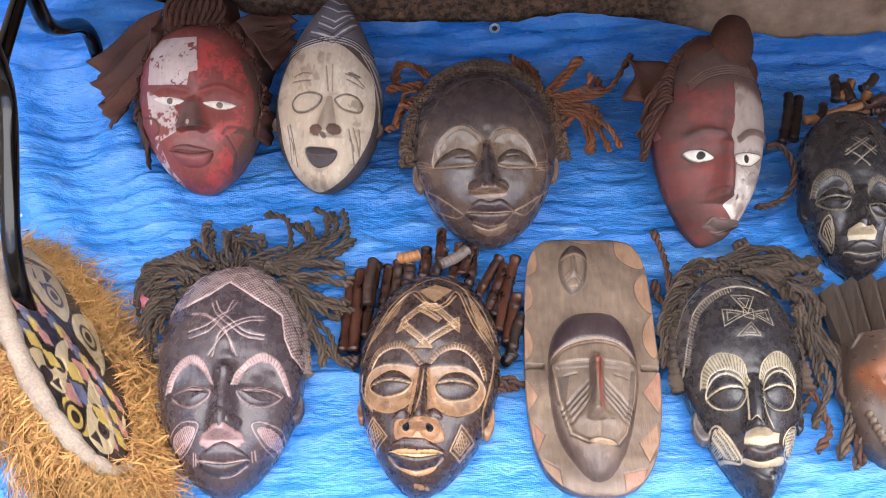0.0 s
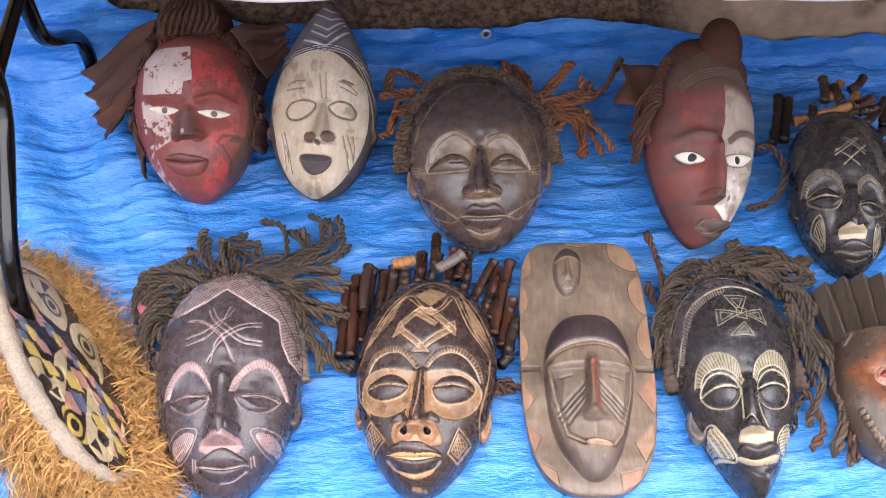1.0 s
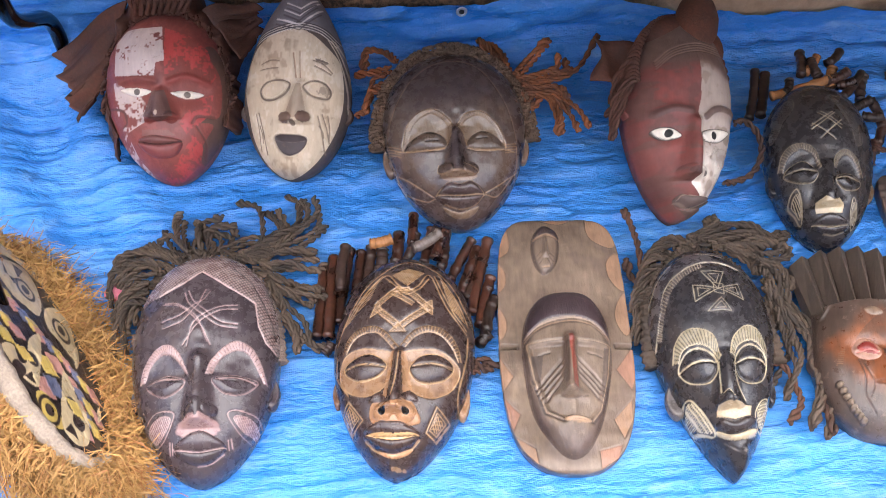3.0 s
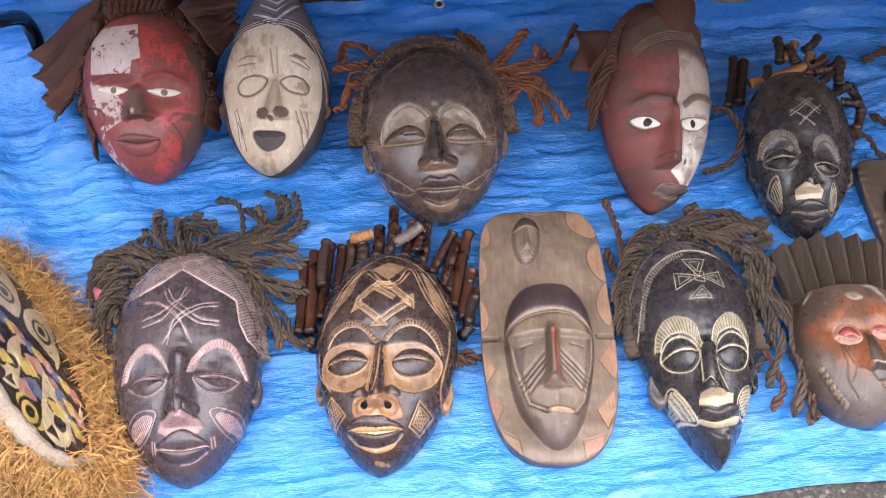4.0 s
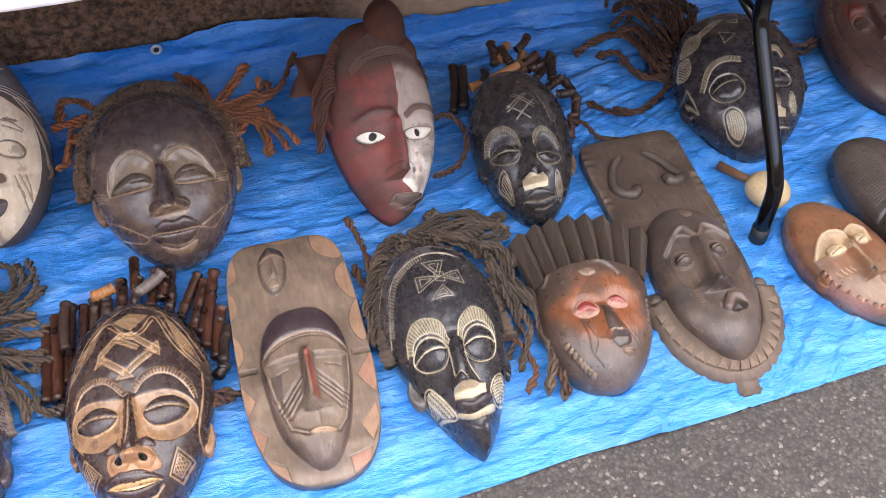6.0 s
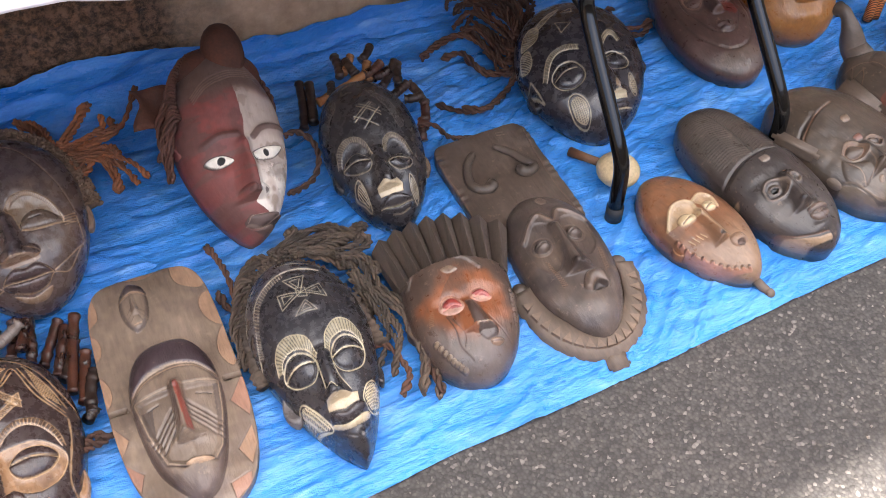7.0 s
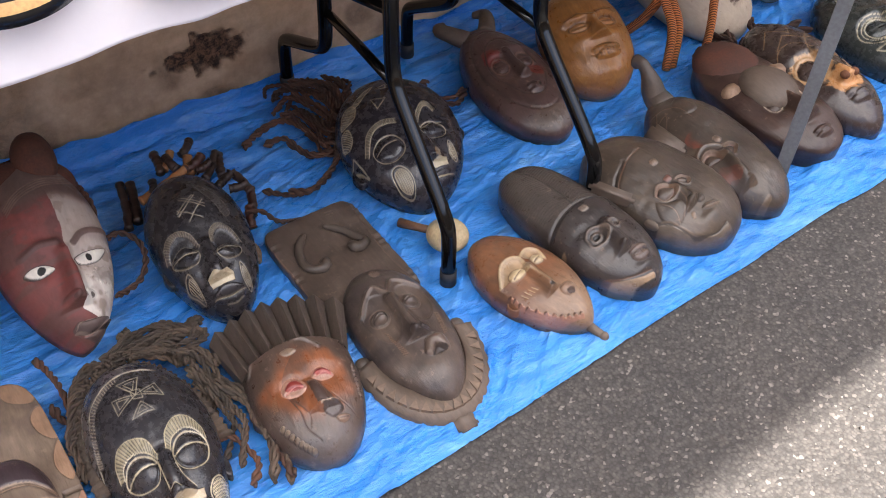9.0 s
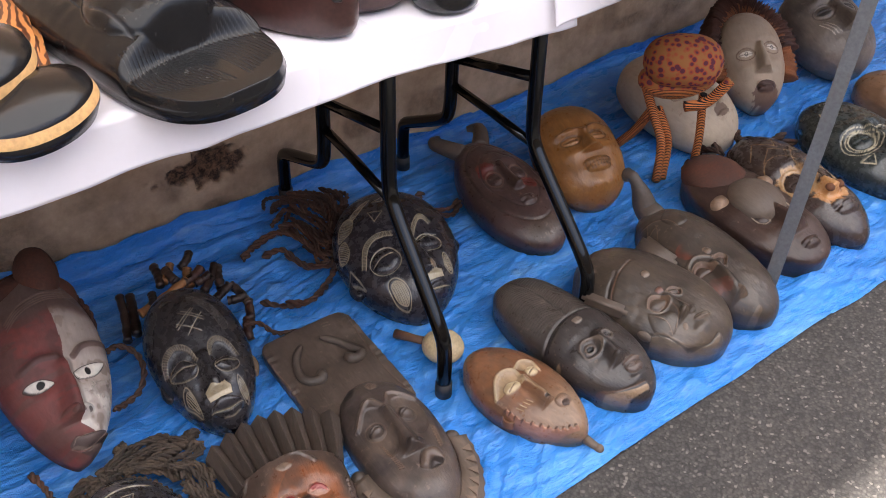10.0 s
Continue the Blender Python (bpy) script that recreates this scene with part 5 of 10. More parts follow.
def mask_crested():
    c = Carve(pose(0.6783, -0.0356, 0.0132, 5.0, 0.0, -13.8), 0.3016, 0.1695, 0.060, 0.014, (-0.02, 2.6, 2.0, 2.2, 2.0), rgb(82, 66, 58), nx=210, ny=300, seed=51)
    n = value_noise(c.x * 30, c.y * 30, 2) + 0.6 * value_noise(c.x * 90, c.y * 90, 3)
    c.tint(step(1.0, 0.6, c.r((0.028, -0.234)[0], (0.028, -0.234)[1], 0.9, 0.50) + 0.15 * n), rgb(148, 88, 54), 0.9)
    c.tint(c.inside(c.curve([(0.068, 0.175), (0.381, 0.181), (0.566, -0.042), (0.224, -0.100), (-0.121, -0.285), (-0.178, -0.498), (-0.355, -0.386), (-0.404, -0.140)], True)) * step(-0.4, 0.4, n), rgb(86, 64, 54), 0.7)
    c.tint(step((0.056, -0.825)[1] + 0.14, (0.056, -0.825)[1] - 0.02, c.Y + 0.06 * n), rgb(92, 82, 78))
    c.H *= 1 - 0.72 * step((-0.210, 0.230)[1] + 0.04, (-0.210, 0.230)[1] + 0.12, c.Y + 0.10 * c.X ** 2)
    c.groove([(-0.897, 0.102), (-0.676, 0.289), (-0.224, 0.322), (0.180, 0.268), (0.417, 0.135)], 5, -3, rgb(96, 84, 76))
    c.dome([(-0.278, 0.159), (-0.110, 0.186), (0.015, 0.132), (-0.157, 0.098)], 2.5, rgb(128, 108, 92))
    for out, e, lid in (([(-0.477, -0.277), (-0.387, -0.164), (-0.202, -0.157), (-0.065, -0.237), (-0.086, -0.331), (-0.307, -0.352)], [(-0.410, -0.265), (-0.297, -0.187), (-0.142, -0.214), (-0.120, -0.305)], [(-0.414, -0.295), (-0.233, -0.270), (-0.098, -0.298)]), ([(0.093, -0.204), (0.174, -0.134), (0.335, -0.120), (0.472, -0.203), (0.415, -0.248), (0.196, -0.258)], [(0.142, -0.191), (0.264, -0.137), (0.405, -0.159), (0.433, -0.217)], [(0.156, -0.221), (0.307, -0.191), (0.446, -0.226)])):
        c.bump(sum(p[0] for p in out) / 6, sum(p[1] for p in out) / 6, 0.28, 0.12, -6, 2.6)
        c.dome(out, 5, rgb(180, 138, 118))
        c.dome(e, 4, rgb(152, 60, 54))
        c.groove(out, 1.5, 0.6, rgb(200, 150, 130), True).groove(lid, 1.8, 1.6, rgb(206, 130, 120))
    c.bridge((0.039, -0.235), (0.128, -0.567), 0.12, 0.22, 16, 0.5)
    c.tint(c.inside([(-0.026, -0.244), (0.111, -0.247), (0.331, -0.499), (0.104, -0.580), (0.012, -0.532)]), rgb(62, 54, 52), 0.9)
    for p in ((0.071, -0.564), (0.313, -0.528)):
        c.ball(p[0], p[1], 0.09, 0.035, 5)
    c.groove([(0.058, -0.557), (0.188, -0.538), (0.380, -0.520)], 2.0, 0.8, rgb(176, 158, 142))
    c.dome([(0.076, -0.577), (0.337, -0.542), (0.420, -0.608), (0.201, -0.674)], 4, rgb(76, 64, 60))
    c.dome([(0.246, -0.679), (0.361, -0.657), (0.489, -0.679), (0.379, -0.733), (0.264, -0.721)], 5, rgb(124, 100, 84))
    c.groove([(0.257, -0.702), (0.457, -0.691)], 1.6, 1.2, rgb(60, 46, 42))
    c.groove([(-0.388, -0.358), (-0.302, -0.507), (-0.278, -0.680), (-0.123, -0.828)], 1.8, 1.4, rgb(70, 48, 42)).groove([(-0.302, -0.398), (-0.170, -0.570), (-0.214, -0.693)], 1.6, 1.0, rgb(80, 56, 46)).groove([(0.313, -0.425), (0.500, -0.576), (0.617, -0.694)], 1.6, 1.0, rgb(84, 58, 48))
    for k in range(8):
        t = k / 7
        a, b = (-0.656, -0.588), (-0.276, -0.890)
        x, y = a[0] + (b[0] - a[0]) * t, a[1] + (b[1] - a[1]) * t - 0.03 * math.sin(t * 3.1)
        c.ball(x, y, 0.055, 0.030, 7)
        c.patch(x, y, 0.045, 0.024, rgb(150, 132, 112), share=0.75)
        c.ball(0.90 - 0.01 * k, -0.12 - 0.055 * k, 0.05, 0.028, 5)
    w = c.inside([(-0.676, -0.288), (-0.570, -0.248), (-0.623, -0.417), (-0.709, -0.420)])
    c.hatch(w, 80, 3.0, 1.2, rgb(140, 108, 84))
    c.build("carved_mask", "brown wooden mask with ridged crest and red-rimmed eyes", WOOD_SATIN)
    c.ear(-0.92, -0.30, 0.012, 0.022, -1)
    c.ear(0.92, -0.12, 0.010, 0.018, 1)
    n = 8
    for k in range(n):
        u0, u1 = -1.16 + 2.32 * k / n, -1.16 + 2.32 * (k + 1) / n
        bm = bmesh.new()
        def yb(u):
            return (0.30 - 0.10 * u * u) * c.hl
        def yt(u):
            return (1.03 - 0.20 * u * u) * c.hl
        um = (u0 + u1) / 2
        pts = []
        for u, z in ((u0, 0.026), (um, 0.052), (u1, 0.026)):
            pts.append((u * 0.86 * c.hw, yb(u) - (0.010 if u == um else 0.0), z * (1.12 - 0.25 * u * u) + 0.012))
            pts.append((u * 1.12 * c.hw, yt(u), z * 0.72))
        vs = [bm.verts.new(p) for p in pts] + [bm.verts.new((p[0], p[1], 0.004)) for p in (pts[0], pts[1], pts[4], pts[5])]
        for q in ((0, 2, 3, 1), (2, 4, 5, 3), (6, 0, 1, 7), (4, 8, 9, 5), (1, 3, 5, 9, 7), (0, 6, 8, 4, 2), (6, 7, 9, 8)):
            bm.faces.new([vs[i] for i in q])
        bmesh.ops.recalc_face_normals(bm, faces=bm.faces)
        bmesh.ops.bevel(bm, geom=list(bm.edges), offset=0.0012, segments=1, affect="EDGES")
        part("crest_ridge", bm, DARK_CREST_WOOD, c.ob, smooth=False)


def mask_horned_board():
    WOOD = rgb(86, 73, 65)
    c = Carve(pose(0.8718, 0.1457, 0.0045, 2.0, 0.0, -2.4), 0.2576, 0.1771, 0.010, 0.014, (0.0, 9.0, 7.0, 9.0, 7.0), WOOD, k=0.10, cap=60, nx=180, ny=190, seed=61)
    n = value_noise(c.x * 30, c.y * 30, 2) + 0.6 * value_noise(c.x * 90, c.y * 90, 3)
    c.tint(step(0.2, 1.0, n), rgb(106, 91, 80), 0.6)
    c.H += 0.0012 * np.sin(c.Y * 30 + 3 * np.sin(c.Y * 9)) * step(0.75, 0.95, np.abs(c.X))
    horns = ([(-0.285, 0.628), (-0.545, 0.447), (-0.676, 0.190), (-0.595, 0.038), (-0.378, -0.006), (-0.258, 0.097)], [(0.150, 0.643), (0.398, 0.443), (0.536, 0.250), (0.638, 0.106), (0.443, 0.053), (0.309, 0.159)])
    for pts in horns:
        c.tint(step(11, 7, c.near(pts)), rgb(66, 55, 50), 0.5)
    c.groove([(-0.987, 0.696), (-0.958, 0.033), (-0.997, -0.463), (-0.950, -0.923)], 2.0, 0.9, rgb(122, 98, 82)).groove([(0.960, 1.017), (0.823, -0.033), (0.852, -0.590), (0.966, -0.923)], 2.0, 0.9, rgb(114, 92, 78))
    for p in ((0.383, 0.881), (0.380, 0.831)):
        c.groove([p, (p[0] + 0.14, p[1] - 0.02)], 2.0, 1.0, rgb(128, 108, 94))
    c.build("carved_mask", "grey-brown wooden mask on a square horned board, zigzag beard edge", WOOD_DUSTY)
    for pts in horns:
        p = smooth_path([c.point(a, b, 0.003) for a, b in pts], 40)
        v, q = tube_arrays(p, np.interp(np.linspace(0, 1, 40), [0, 0.1, 0.6, 0.9, 1], [0.004, 0.0070, 0.0080, 0.0105, 0.006]), 14)
        add("horn", mesh_of("horn", v, q), DARK_CREST_WOOD, c.ob)
    d = Carve(Matrix(), 0.2970, 0.1532, 0.050, 0.014, (0.1, 2.2, 2.0, 2.0, 1.7), rgb(82, 70, 64), nx=200, ny=280, seed=62)
    LN = rgb(112, 94, 82)
    n = value_noise(d.x * 30, d.y * 30, 2) + 0.6 * value_noise(d.x * 90, d.y * 90, 3)
    d.tint(step(0.1, 1.0, n), rgb(104, 88, 76), 0.6).tint(step(-0.2, -0.9, n), rgb(62, 52, 50), 0.6)
    d.bump(0.0, 0.5, 0.6, 0.3, 5)
    d.ridge([(-0.752, 0.290), (-0.446, 0.479), (-0.227, 0.545), (-0.016, 0.403), (0.209, 0.548), (0.537, 0.474), (0.735, 0.387)], 4, 4.5, LN, 0.7)
    d.dome([(-0.750, 0.235), (-0.438, 0.446), (-0.099, 0.358), (-0.109, -0.003), (-0.391, -0.211), (-0.661, -0.106)], -5)
    d.dome([(0.149, 0.410), (0.635, 0.411), (0.691, 0.081), (0.410, -0.104), (0.183, -0.019)], -5)
    d.bridge((-0.047, 0.355), (-0.002, -0.296), 0.10, 0.20, 20, 0.7)
    for p in ((-0.067, -0.235), (0.192, -0.214)):
        d.ball(p[0], p[1], 0.09, 0.045, 6)
    for p in ((-0.453, 0.148), (0.317, 0.208)):
        d.ball(p[0], p[1], 0.16, 0.075, 13)
        o = arc(p[0], p[1], 0.22, 0.115, 0, 360, 24)
        d.line(o, 1.8, 0.9, LN).line([(p[0] - 0.16, p[1] - 0.02), (p[0], p[1] + 0.015), (p[0] + 0.16, p[1] - 0.01)], 1.8, 2.0, rgb(40, 32, 30))
    for g in ([(-0.536, -0.014), (-0.471, -0.063), (-0.368, -0.400), (-0.471, -0.408)], [(0.621, -0.020), (0.719, -0.045), (0.635, -0.306), (0.506, -0.349)]):
        w = d.inside(g)
        d.tint(w, rgb(120, 96, 78)).hatch(w, 75, 3.4, 1.2, rgb(70, 54, 46), 0.9)
    d.dome([(-0.112, -0.495), (0.085, -0.339), (0.440, -0.336), (0.487, -0.478), (0.386, -0.535), (0.201, -0.450), (0.017, -0.553)], 9, LN, share=0.6)
    d.dome([(0.037, -0.549), (0.214, -0.452), (0.406, -0.516), (0.205, -0.557)], -7, rgb(48, 38, 36))
    d.dome([(-0.045, 0.811), (0.118, 0.853), (0.174, 0.734), (-0.005, 0.692)], 2, rgb(128, 110, 98))
    for k in range(3):
        d.line([(a + 0.05 * k, b) for a, b in ((-0.033, 0.767), (0.071, 0.823))], 1.2, 0.8, rgb(70, 58, 52))
    d.bump(0.0, -0.7, 0.4, 0.2, 6)
    f = d.build("face_relief", "", WOOD_DUSTY)
    relief = f.children[0]
    relief.parent = c.ob
    relief.name = "face_relief"
    relief.matrix_basis = pose(0.0018, -0.1929, 0.0, 0, 0, -4.5)
    bpy.data.objects.remove(f)
    beard(c.ob, pose(0.0018, -0.1929, 0.0, 0, 0, -4.5), 0.2970, 0.1532)
    for s in (-1, 1):
        bm = bmesh.new()
        bmesh.ops.create_uvsphere(bm, u_segments=14, v_segments=8, radius=1.0, matrix=pose(0.0018, -0.1929, 0.0, 0, 0, -4.5) @ Matrix.LocRotScale((s * 0.1532 * 0.55, -0.015, 0.012), None, (0.014, 0.013, 0.012)))
        part("ear_knob", bm, DARK_CREST_WOOD, c.ob)


def beard(parent, m, length, width):
    """A flat curved rim below the jaw with a row of cut triangles, ending in a small tab."""
    vs, fs = [], []
    n = 60
    for k in range(n + 1):
        a = radians(182 + 176 * k / n)
        for r, z in ((0.78, 0.004), (0.80, 0.030), (1.14 + 0.015 * math.sin(k * 1.9), 0.020), (1.15, 0.002)):
            vs.append((r * math.cos(a) * width * 0.60, -0.02 + r * math.sin(a) * length * 0.46, z))
    for k in range(n):
        for j in range(3):
            a = k * 4 + j
            fs.append((a, a + 4, a + 5, a + 1))
    for k in (0, n):
        q = [k * 4 + j for j in range(4)]
        fs.append(q if k == 0 else q[::-1])
    ob = add("beard_rim", mesh_of("beard_rim", [m @ Vector(v) for v in vs], fs), CREST_WOOD, parent)
    sub = []
    for k in range(17):
        a = radians(190 + 160 * (k + 0.5) / 17)
        t = Vector((-math.sin(a) * width * 0.60, math.cos(a) * length * 0.46, 0)).normalized()
        o = Vector((0.97 * math.cos(a) * width * 0.60, -0.02 + 0.97 * math.sin(a) * length * 0.46, 0.0262))
        out = Vector((math.cos(a), math.sin(a), 0)).normalized()
        bm = bmesh.new()
        base = [o + t * 0.0085 + out * 0.010, o - t * 0.0085 + out * 0.010, o - out * 0.010]
        lo = [bm.verts.new(m @ (p - Vector((0, 0, 0.006)))) for p in base]
        hi = [bm.verts.new(m @ (o + (p - o) * 0.86 + Vector((0, 0, 0.0014)))) for p in base]
        bm.faces.new(hi)
        for i in range(3):
            bm.faces.new((lo[i], lo[(i + 1) % 3], hi[(i + 1) % 3], hi[i]))
        bmesh.ops.recalc_face_normals(bm, faces=bm.faces)
        part("cut_triangle", bm, CUT_WOOD, ob, smooth=False)
    bm = bmesh.new()
    box(bm, -0.017, 0.017, -length * 0.56 - 0.030, -length * 0.53, 0.002, 0.020, 0.004)
    bm.transform(m)
    part("tab", bm, CREST_WOOD, parent)
    return ob


DARK_CREST_WOOD = plain("carved_dark_grey_brown_wood", rgb(88, 75, 66), 0.6, 0.5, scale=45, relief=0.35, stretch=(1, 0.25, 1))
CREST_WOOD = plain("carved_grey_brown_wood", rgb(104, 88, 76), 0.65, 0.6, scale=45, relief=0.35, stretch=(1, 0.25, 1))
CUT_WOOD = plain("rubbed_brown_wood", rgb(122, 101, 85), 0.6, 0.6, scale=45, relief=0.3)
PALE_WOOD = plain("rubbed_pale_wood", rgb(160, 128, 104), 0.7, 0.65, scale=45, relief=0.3)


def mask_red_white():
    c = Carve(pose(-0.3266, 0.4814, 0.0958, 36.0, 0.0, 0.8), 0.2790, 0.1994, 0.080, 0.016, (0.12, 2.1, 2.0, 1.9, 1.7), rgb(128, 62, 56), nx=230, ny=320, seed=71)
    n = 0.8 * value_noise(c.x * 45, c.y * 45, 1) + 0.7 * value_noise(c.x * 120, c.y * 120, 2) + 0.6 * value_noise(c.x * 330, c.y * 330, 3)
    WHITE, RED, BARE = rgb(206, 190, 184), rgb(178, 66, 64), rgb(112, 78, 66)
    c.tint(step(0.0, 0.6, n), rgb(146, 74, 66), 0.6)
    # brown bare hairline and jaw, white brow quarter, red quarter, white and red chin
    c.tint(c.inside(c.curve([(0.795, 0.500), (0.964, 0.253), (0.983, -0.050), (0.807, -0.484), (0.484, -0.803), (0.496, -0.635), (0.702, -0.387), (0.470, -0.360), (0.502, -0.282), (0.795, -0.288), (0.869, 0.131), (0.679, 0.451)], True)), rgb(88, 66, 56), 0.95)
    c.tint(c.inside([(-0.710, 0.620), (-0.521, 0.764), (0.055, 0.753), (0.088, 0.339), (-0.044, 0.324), (-0.094, 0.179), (-0.516, 0.210), (-0.745, 0.242)]) * step(-0.8, -0.3, n), WHITE, 0.95)
    c.tint(c.inside([(0.100, 0.735), (0.482, 0.620), (0.719, 0.454), (0.815, 0.158), (0.726, 0.055), (0.371, 0.177), (0.074, 0.188)]) * step(-0.5, 0.2, n), RED, 0.9)
    c.tint(c.inside([(-0.780, 0.182), (-0.580, 0.089), (-0.178, -0.077), (-0.304, -0.320), (-0.622, -0.410), (-0.485, -0.699), (-0.304, -0.891), (-0.373, -0.975), (-0.588, -0.855), (-0.788, -0.610), (-0.689, -0.431), (-0.758, -0.173)]) * step(-0.45, 0.15, n), WHITE, 0.85)
    c.tint(c.inside([(-0.279, -0.867), (0.141, -0.749), (0.357, -0.544), (0.222, -0.353), (0.505, -0.107), (0.754, -0.040), (0.685, -0.264), (0.486, -0.391), (0.515, -0.635), (0.436, -0.809), (0.116, -0.976), (-0.239, -1.010)]) * step(-0.4, 0.3, n), RED, 0.9)
    c.bump(0.0, 0.35, 0.6, 0.35, 7)
    c.ridge([(-0.686, 0.141), (-0.424, 0.174), (-0.089, 0.108)], 5, 4, rgb(128, 66, 58), 0.8)
    c.ridge([(0.107, 0.096), (0.410, 0.150), (0.706, 0.055)], 5, 4, rgb(138, 60, 56), 0.9)
    for e, p in (([(-0.659, 0.073), (-0.389, 0.074), (-0.159, 0.011), (-0.401, -0.020)], (-0.386, 0.026)), ([(0.136, -0.020), (0.372, -0.003), (0.614, -0.050), (0.382, -0.096)], (0.379, -0.051))):
        c.bump(p[0], p[1], 0.34, 0.13, -7, 2.6)
        c.dome(e, 5, rgb(230, 222, 208))
        c.patch(p[0], p[1], 0.05, 0.035, rgb(104, 92, 84))
    c.bridge((-0.022, 0.040), (-0.065, -0.306), 0.13, 0.24, 20, 0.45)
    c.tint(c.inside([(-0.144, 0.016), (0.053, 0.004), (0.155, -0.288), (-0.078, -0.331), (-0.318, -0.262)]), rgb(98, 72, 68), 0.9)
    c.patch((-0.088, -0.242)[0], (-0.088, -0.242)[1], 0.025, 0.03, rgb(200, 180, 160), share=0.8)
    for p in ((-0.222, -0.279), (0.110, -0.294)):
        c.ball(p[0], p[1], 0.10, 0.06, 5)
    c.dome([(-0.439, -0.509), (-0.237, -0.466), (-0.060, -0.488), (0.230, -0.555), (-0.099, -0.569)], 6, rgb(120, 74, 70))
    c.dome([(-0.443, -0.524), (-0.101, -0.578), (0.228, -0.565), (0.111, -0.703), (-0.160, -0.717), (-0.352, -0.640)], 7, rgb(132, 68, 66))
    c.groove([(-0.441, -0.518), (-0.099, -0.572), (0.229, -0.558)], 1.8, 1.8, rgb(64, 38, 36))
    c.tint(c.inside([(-0.364, -0.393), (0.040, -0.423), (0.157, -0.491), (-0.378, -0.463)]), rgb(128, 84, 76), 0.7)
    c.groove([(-1.046, -0.078), (-0.670, -0.155), (-0.602, -0.289), (-0.686, -0.340)], 4, 1.2, rgb(84, 46, 40)).groove([(0.409, -0.359), (0.501, -0.291), (0.718, -0.300)], 5, 1.4, rgb(96, 50, 44)).groove([(0.466, -0.391), (0.568, -0.574), (0.513, -0.749)], 3, 1.2, rgb(90, 50, 44))
    c.build("carved_mask", "worn red and white painted wooden mask with a brown hide hood", WOOD_PAINTED)
    # hide hood gathered round the head, with two flaps
    rows, cols = 26, 220
    vs = []
    for j in range(rows):
        s = j / (rows - 1)
        for i in range(cols):
            u = i / (cols - 1)
            a = radians(-28 + 236 * u)
            flare = 0.14 + 0.30 * math.exp(-((u - 0.30) / 0.09) ** 2) + 0.62 * math.exp(-((u - 0.52) / 0.12) ** 2)
            tip = 0.05 * math.sin(u * 31) + 0.03 * math.sin(u * 97) + 0.015 * math.sin(u * 211)
            r = 0.90 + s * (flare + tip)
            zz = 0.034 * (1 - s) ** 2 + 0.030 * math.sin(s * math.pi) + 0.009 * math.sin(u * 34 + 3 * math.sin(u * 11) + 2 * s) * (0.4 + s) + 0.004 * math.sin(u * 83 + 9 * s + 2 * math.sin(s * 7)) - 0.022 * s * s
            vs.append((r * math.cos(a) * c.hw * 1.04, r * math.sin(a) * c.hl * 0.98 + 0.005 - 0.030 * s * float(step(0.70, 0.82, u)), zz + 0.012))
    fs = [(j * cols + i, j * cols + i + 1, (j + 1) * cols + i + 1, (j + 1) * cols + i) for j in range(rows - 1) for i in range(cols - 1)]
    hood = add("hide_hood", mesh_of("hide_hood", vs, [f[::-1] for f in fs]), HIDE, c.ob, "brown leathery hide hood with ragged flaps")
    so = hood.modifiers.new("thickness", "SOLIDIFY")
    so.thickness = 0.003
    # two loose flaps of the hide, spread on the tarpaulin
    inv = c.m.inverted()
    for corners in (((-0.381, 0.594, 0.220), (-0.529, 0.603, 0.110), (-0.427, 0.543, 0.130), (-0.478, 0.450, 0.090)), ((-0.256, 0.528, 0.240), (-0.178, 0.560, 0.230), (-0.207, 0.478, 0.180), (-0.185, 0.548, 0.170))):
        a, b, d, e = [Vector(p) for p in corners]
        vs = []
        for j in range(25):
            for i in range(25):
                u, v = i / 24, j / 24
                ed = 0.010 * (math.sin(v * 17 + 2) + 0.6 * math.sin(v * 41)) * u
                q = a.lerp(b, u).lerp(d.lerp(e, u), v) + Vector((-ed, ed * 0.5, 0.006 * math.sin(u * 5 + v * 3) + 0.003 * math.sin(v * 15 + u * 7)))
                vs.append(inv @ q)
        fs = [(j * 25 + i, j * 25 + i + 1, (j + 1) * 25 + i + 1, (j + 1) * 25 + i) for j in range(24) for i in range(24)]
        flap = add("hide_flap", mesh_of("hide_flap", vs, fs), HIDE, c.ob, "ragged leathery hide flap")
        flap.modifiers.new("thickness", "SOLIDIFY").thickness = 0.003
    rnd = random.Random(3)
    for k in range(16):
        a = radians(-10 + 12.5 * k)
        p = [(math.cos(a + 0.05 * i) * c.hw * (0.97 + 0.03 * i), math.sin(a + 0.05 * i) * c.hl * (0.95 + 0.03 * i), 0.045 + 0.006 * math.sin(i * 2.0)) for i in range(4)]
        rope(p, 0.0050, HIDE, c.ob, False, "hair_tuft")
    for k in range(9):
        u = -0.45 + 0.12 * k
        rope([(u * 0.8 * c.hw, 0.95 * c.hl, 0.056), (u * c.hw * 0.9, 1.12 * c.hl, 0.066), (u * c.hw * 0.6, 1.3 * c.hl, 0.054), (u * c.hw * 0.45, 1.42 * c.hl, 0.034)], 0.007, HIDE, c.ob, False, "hide_pleat")


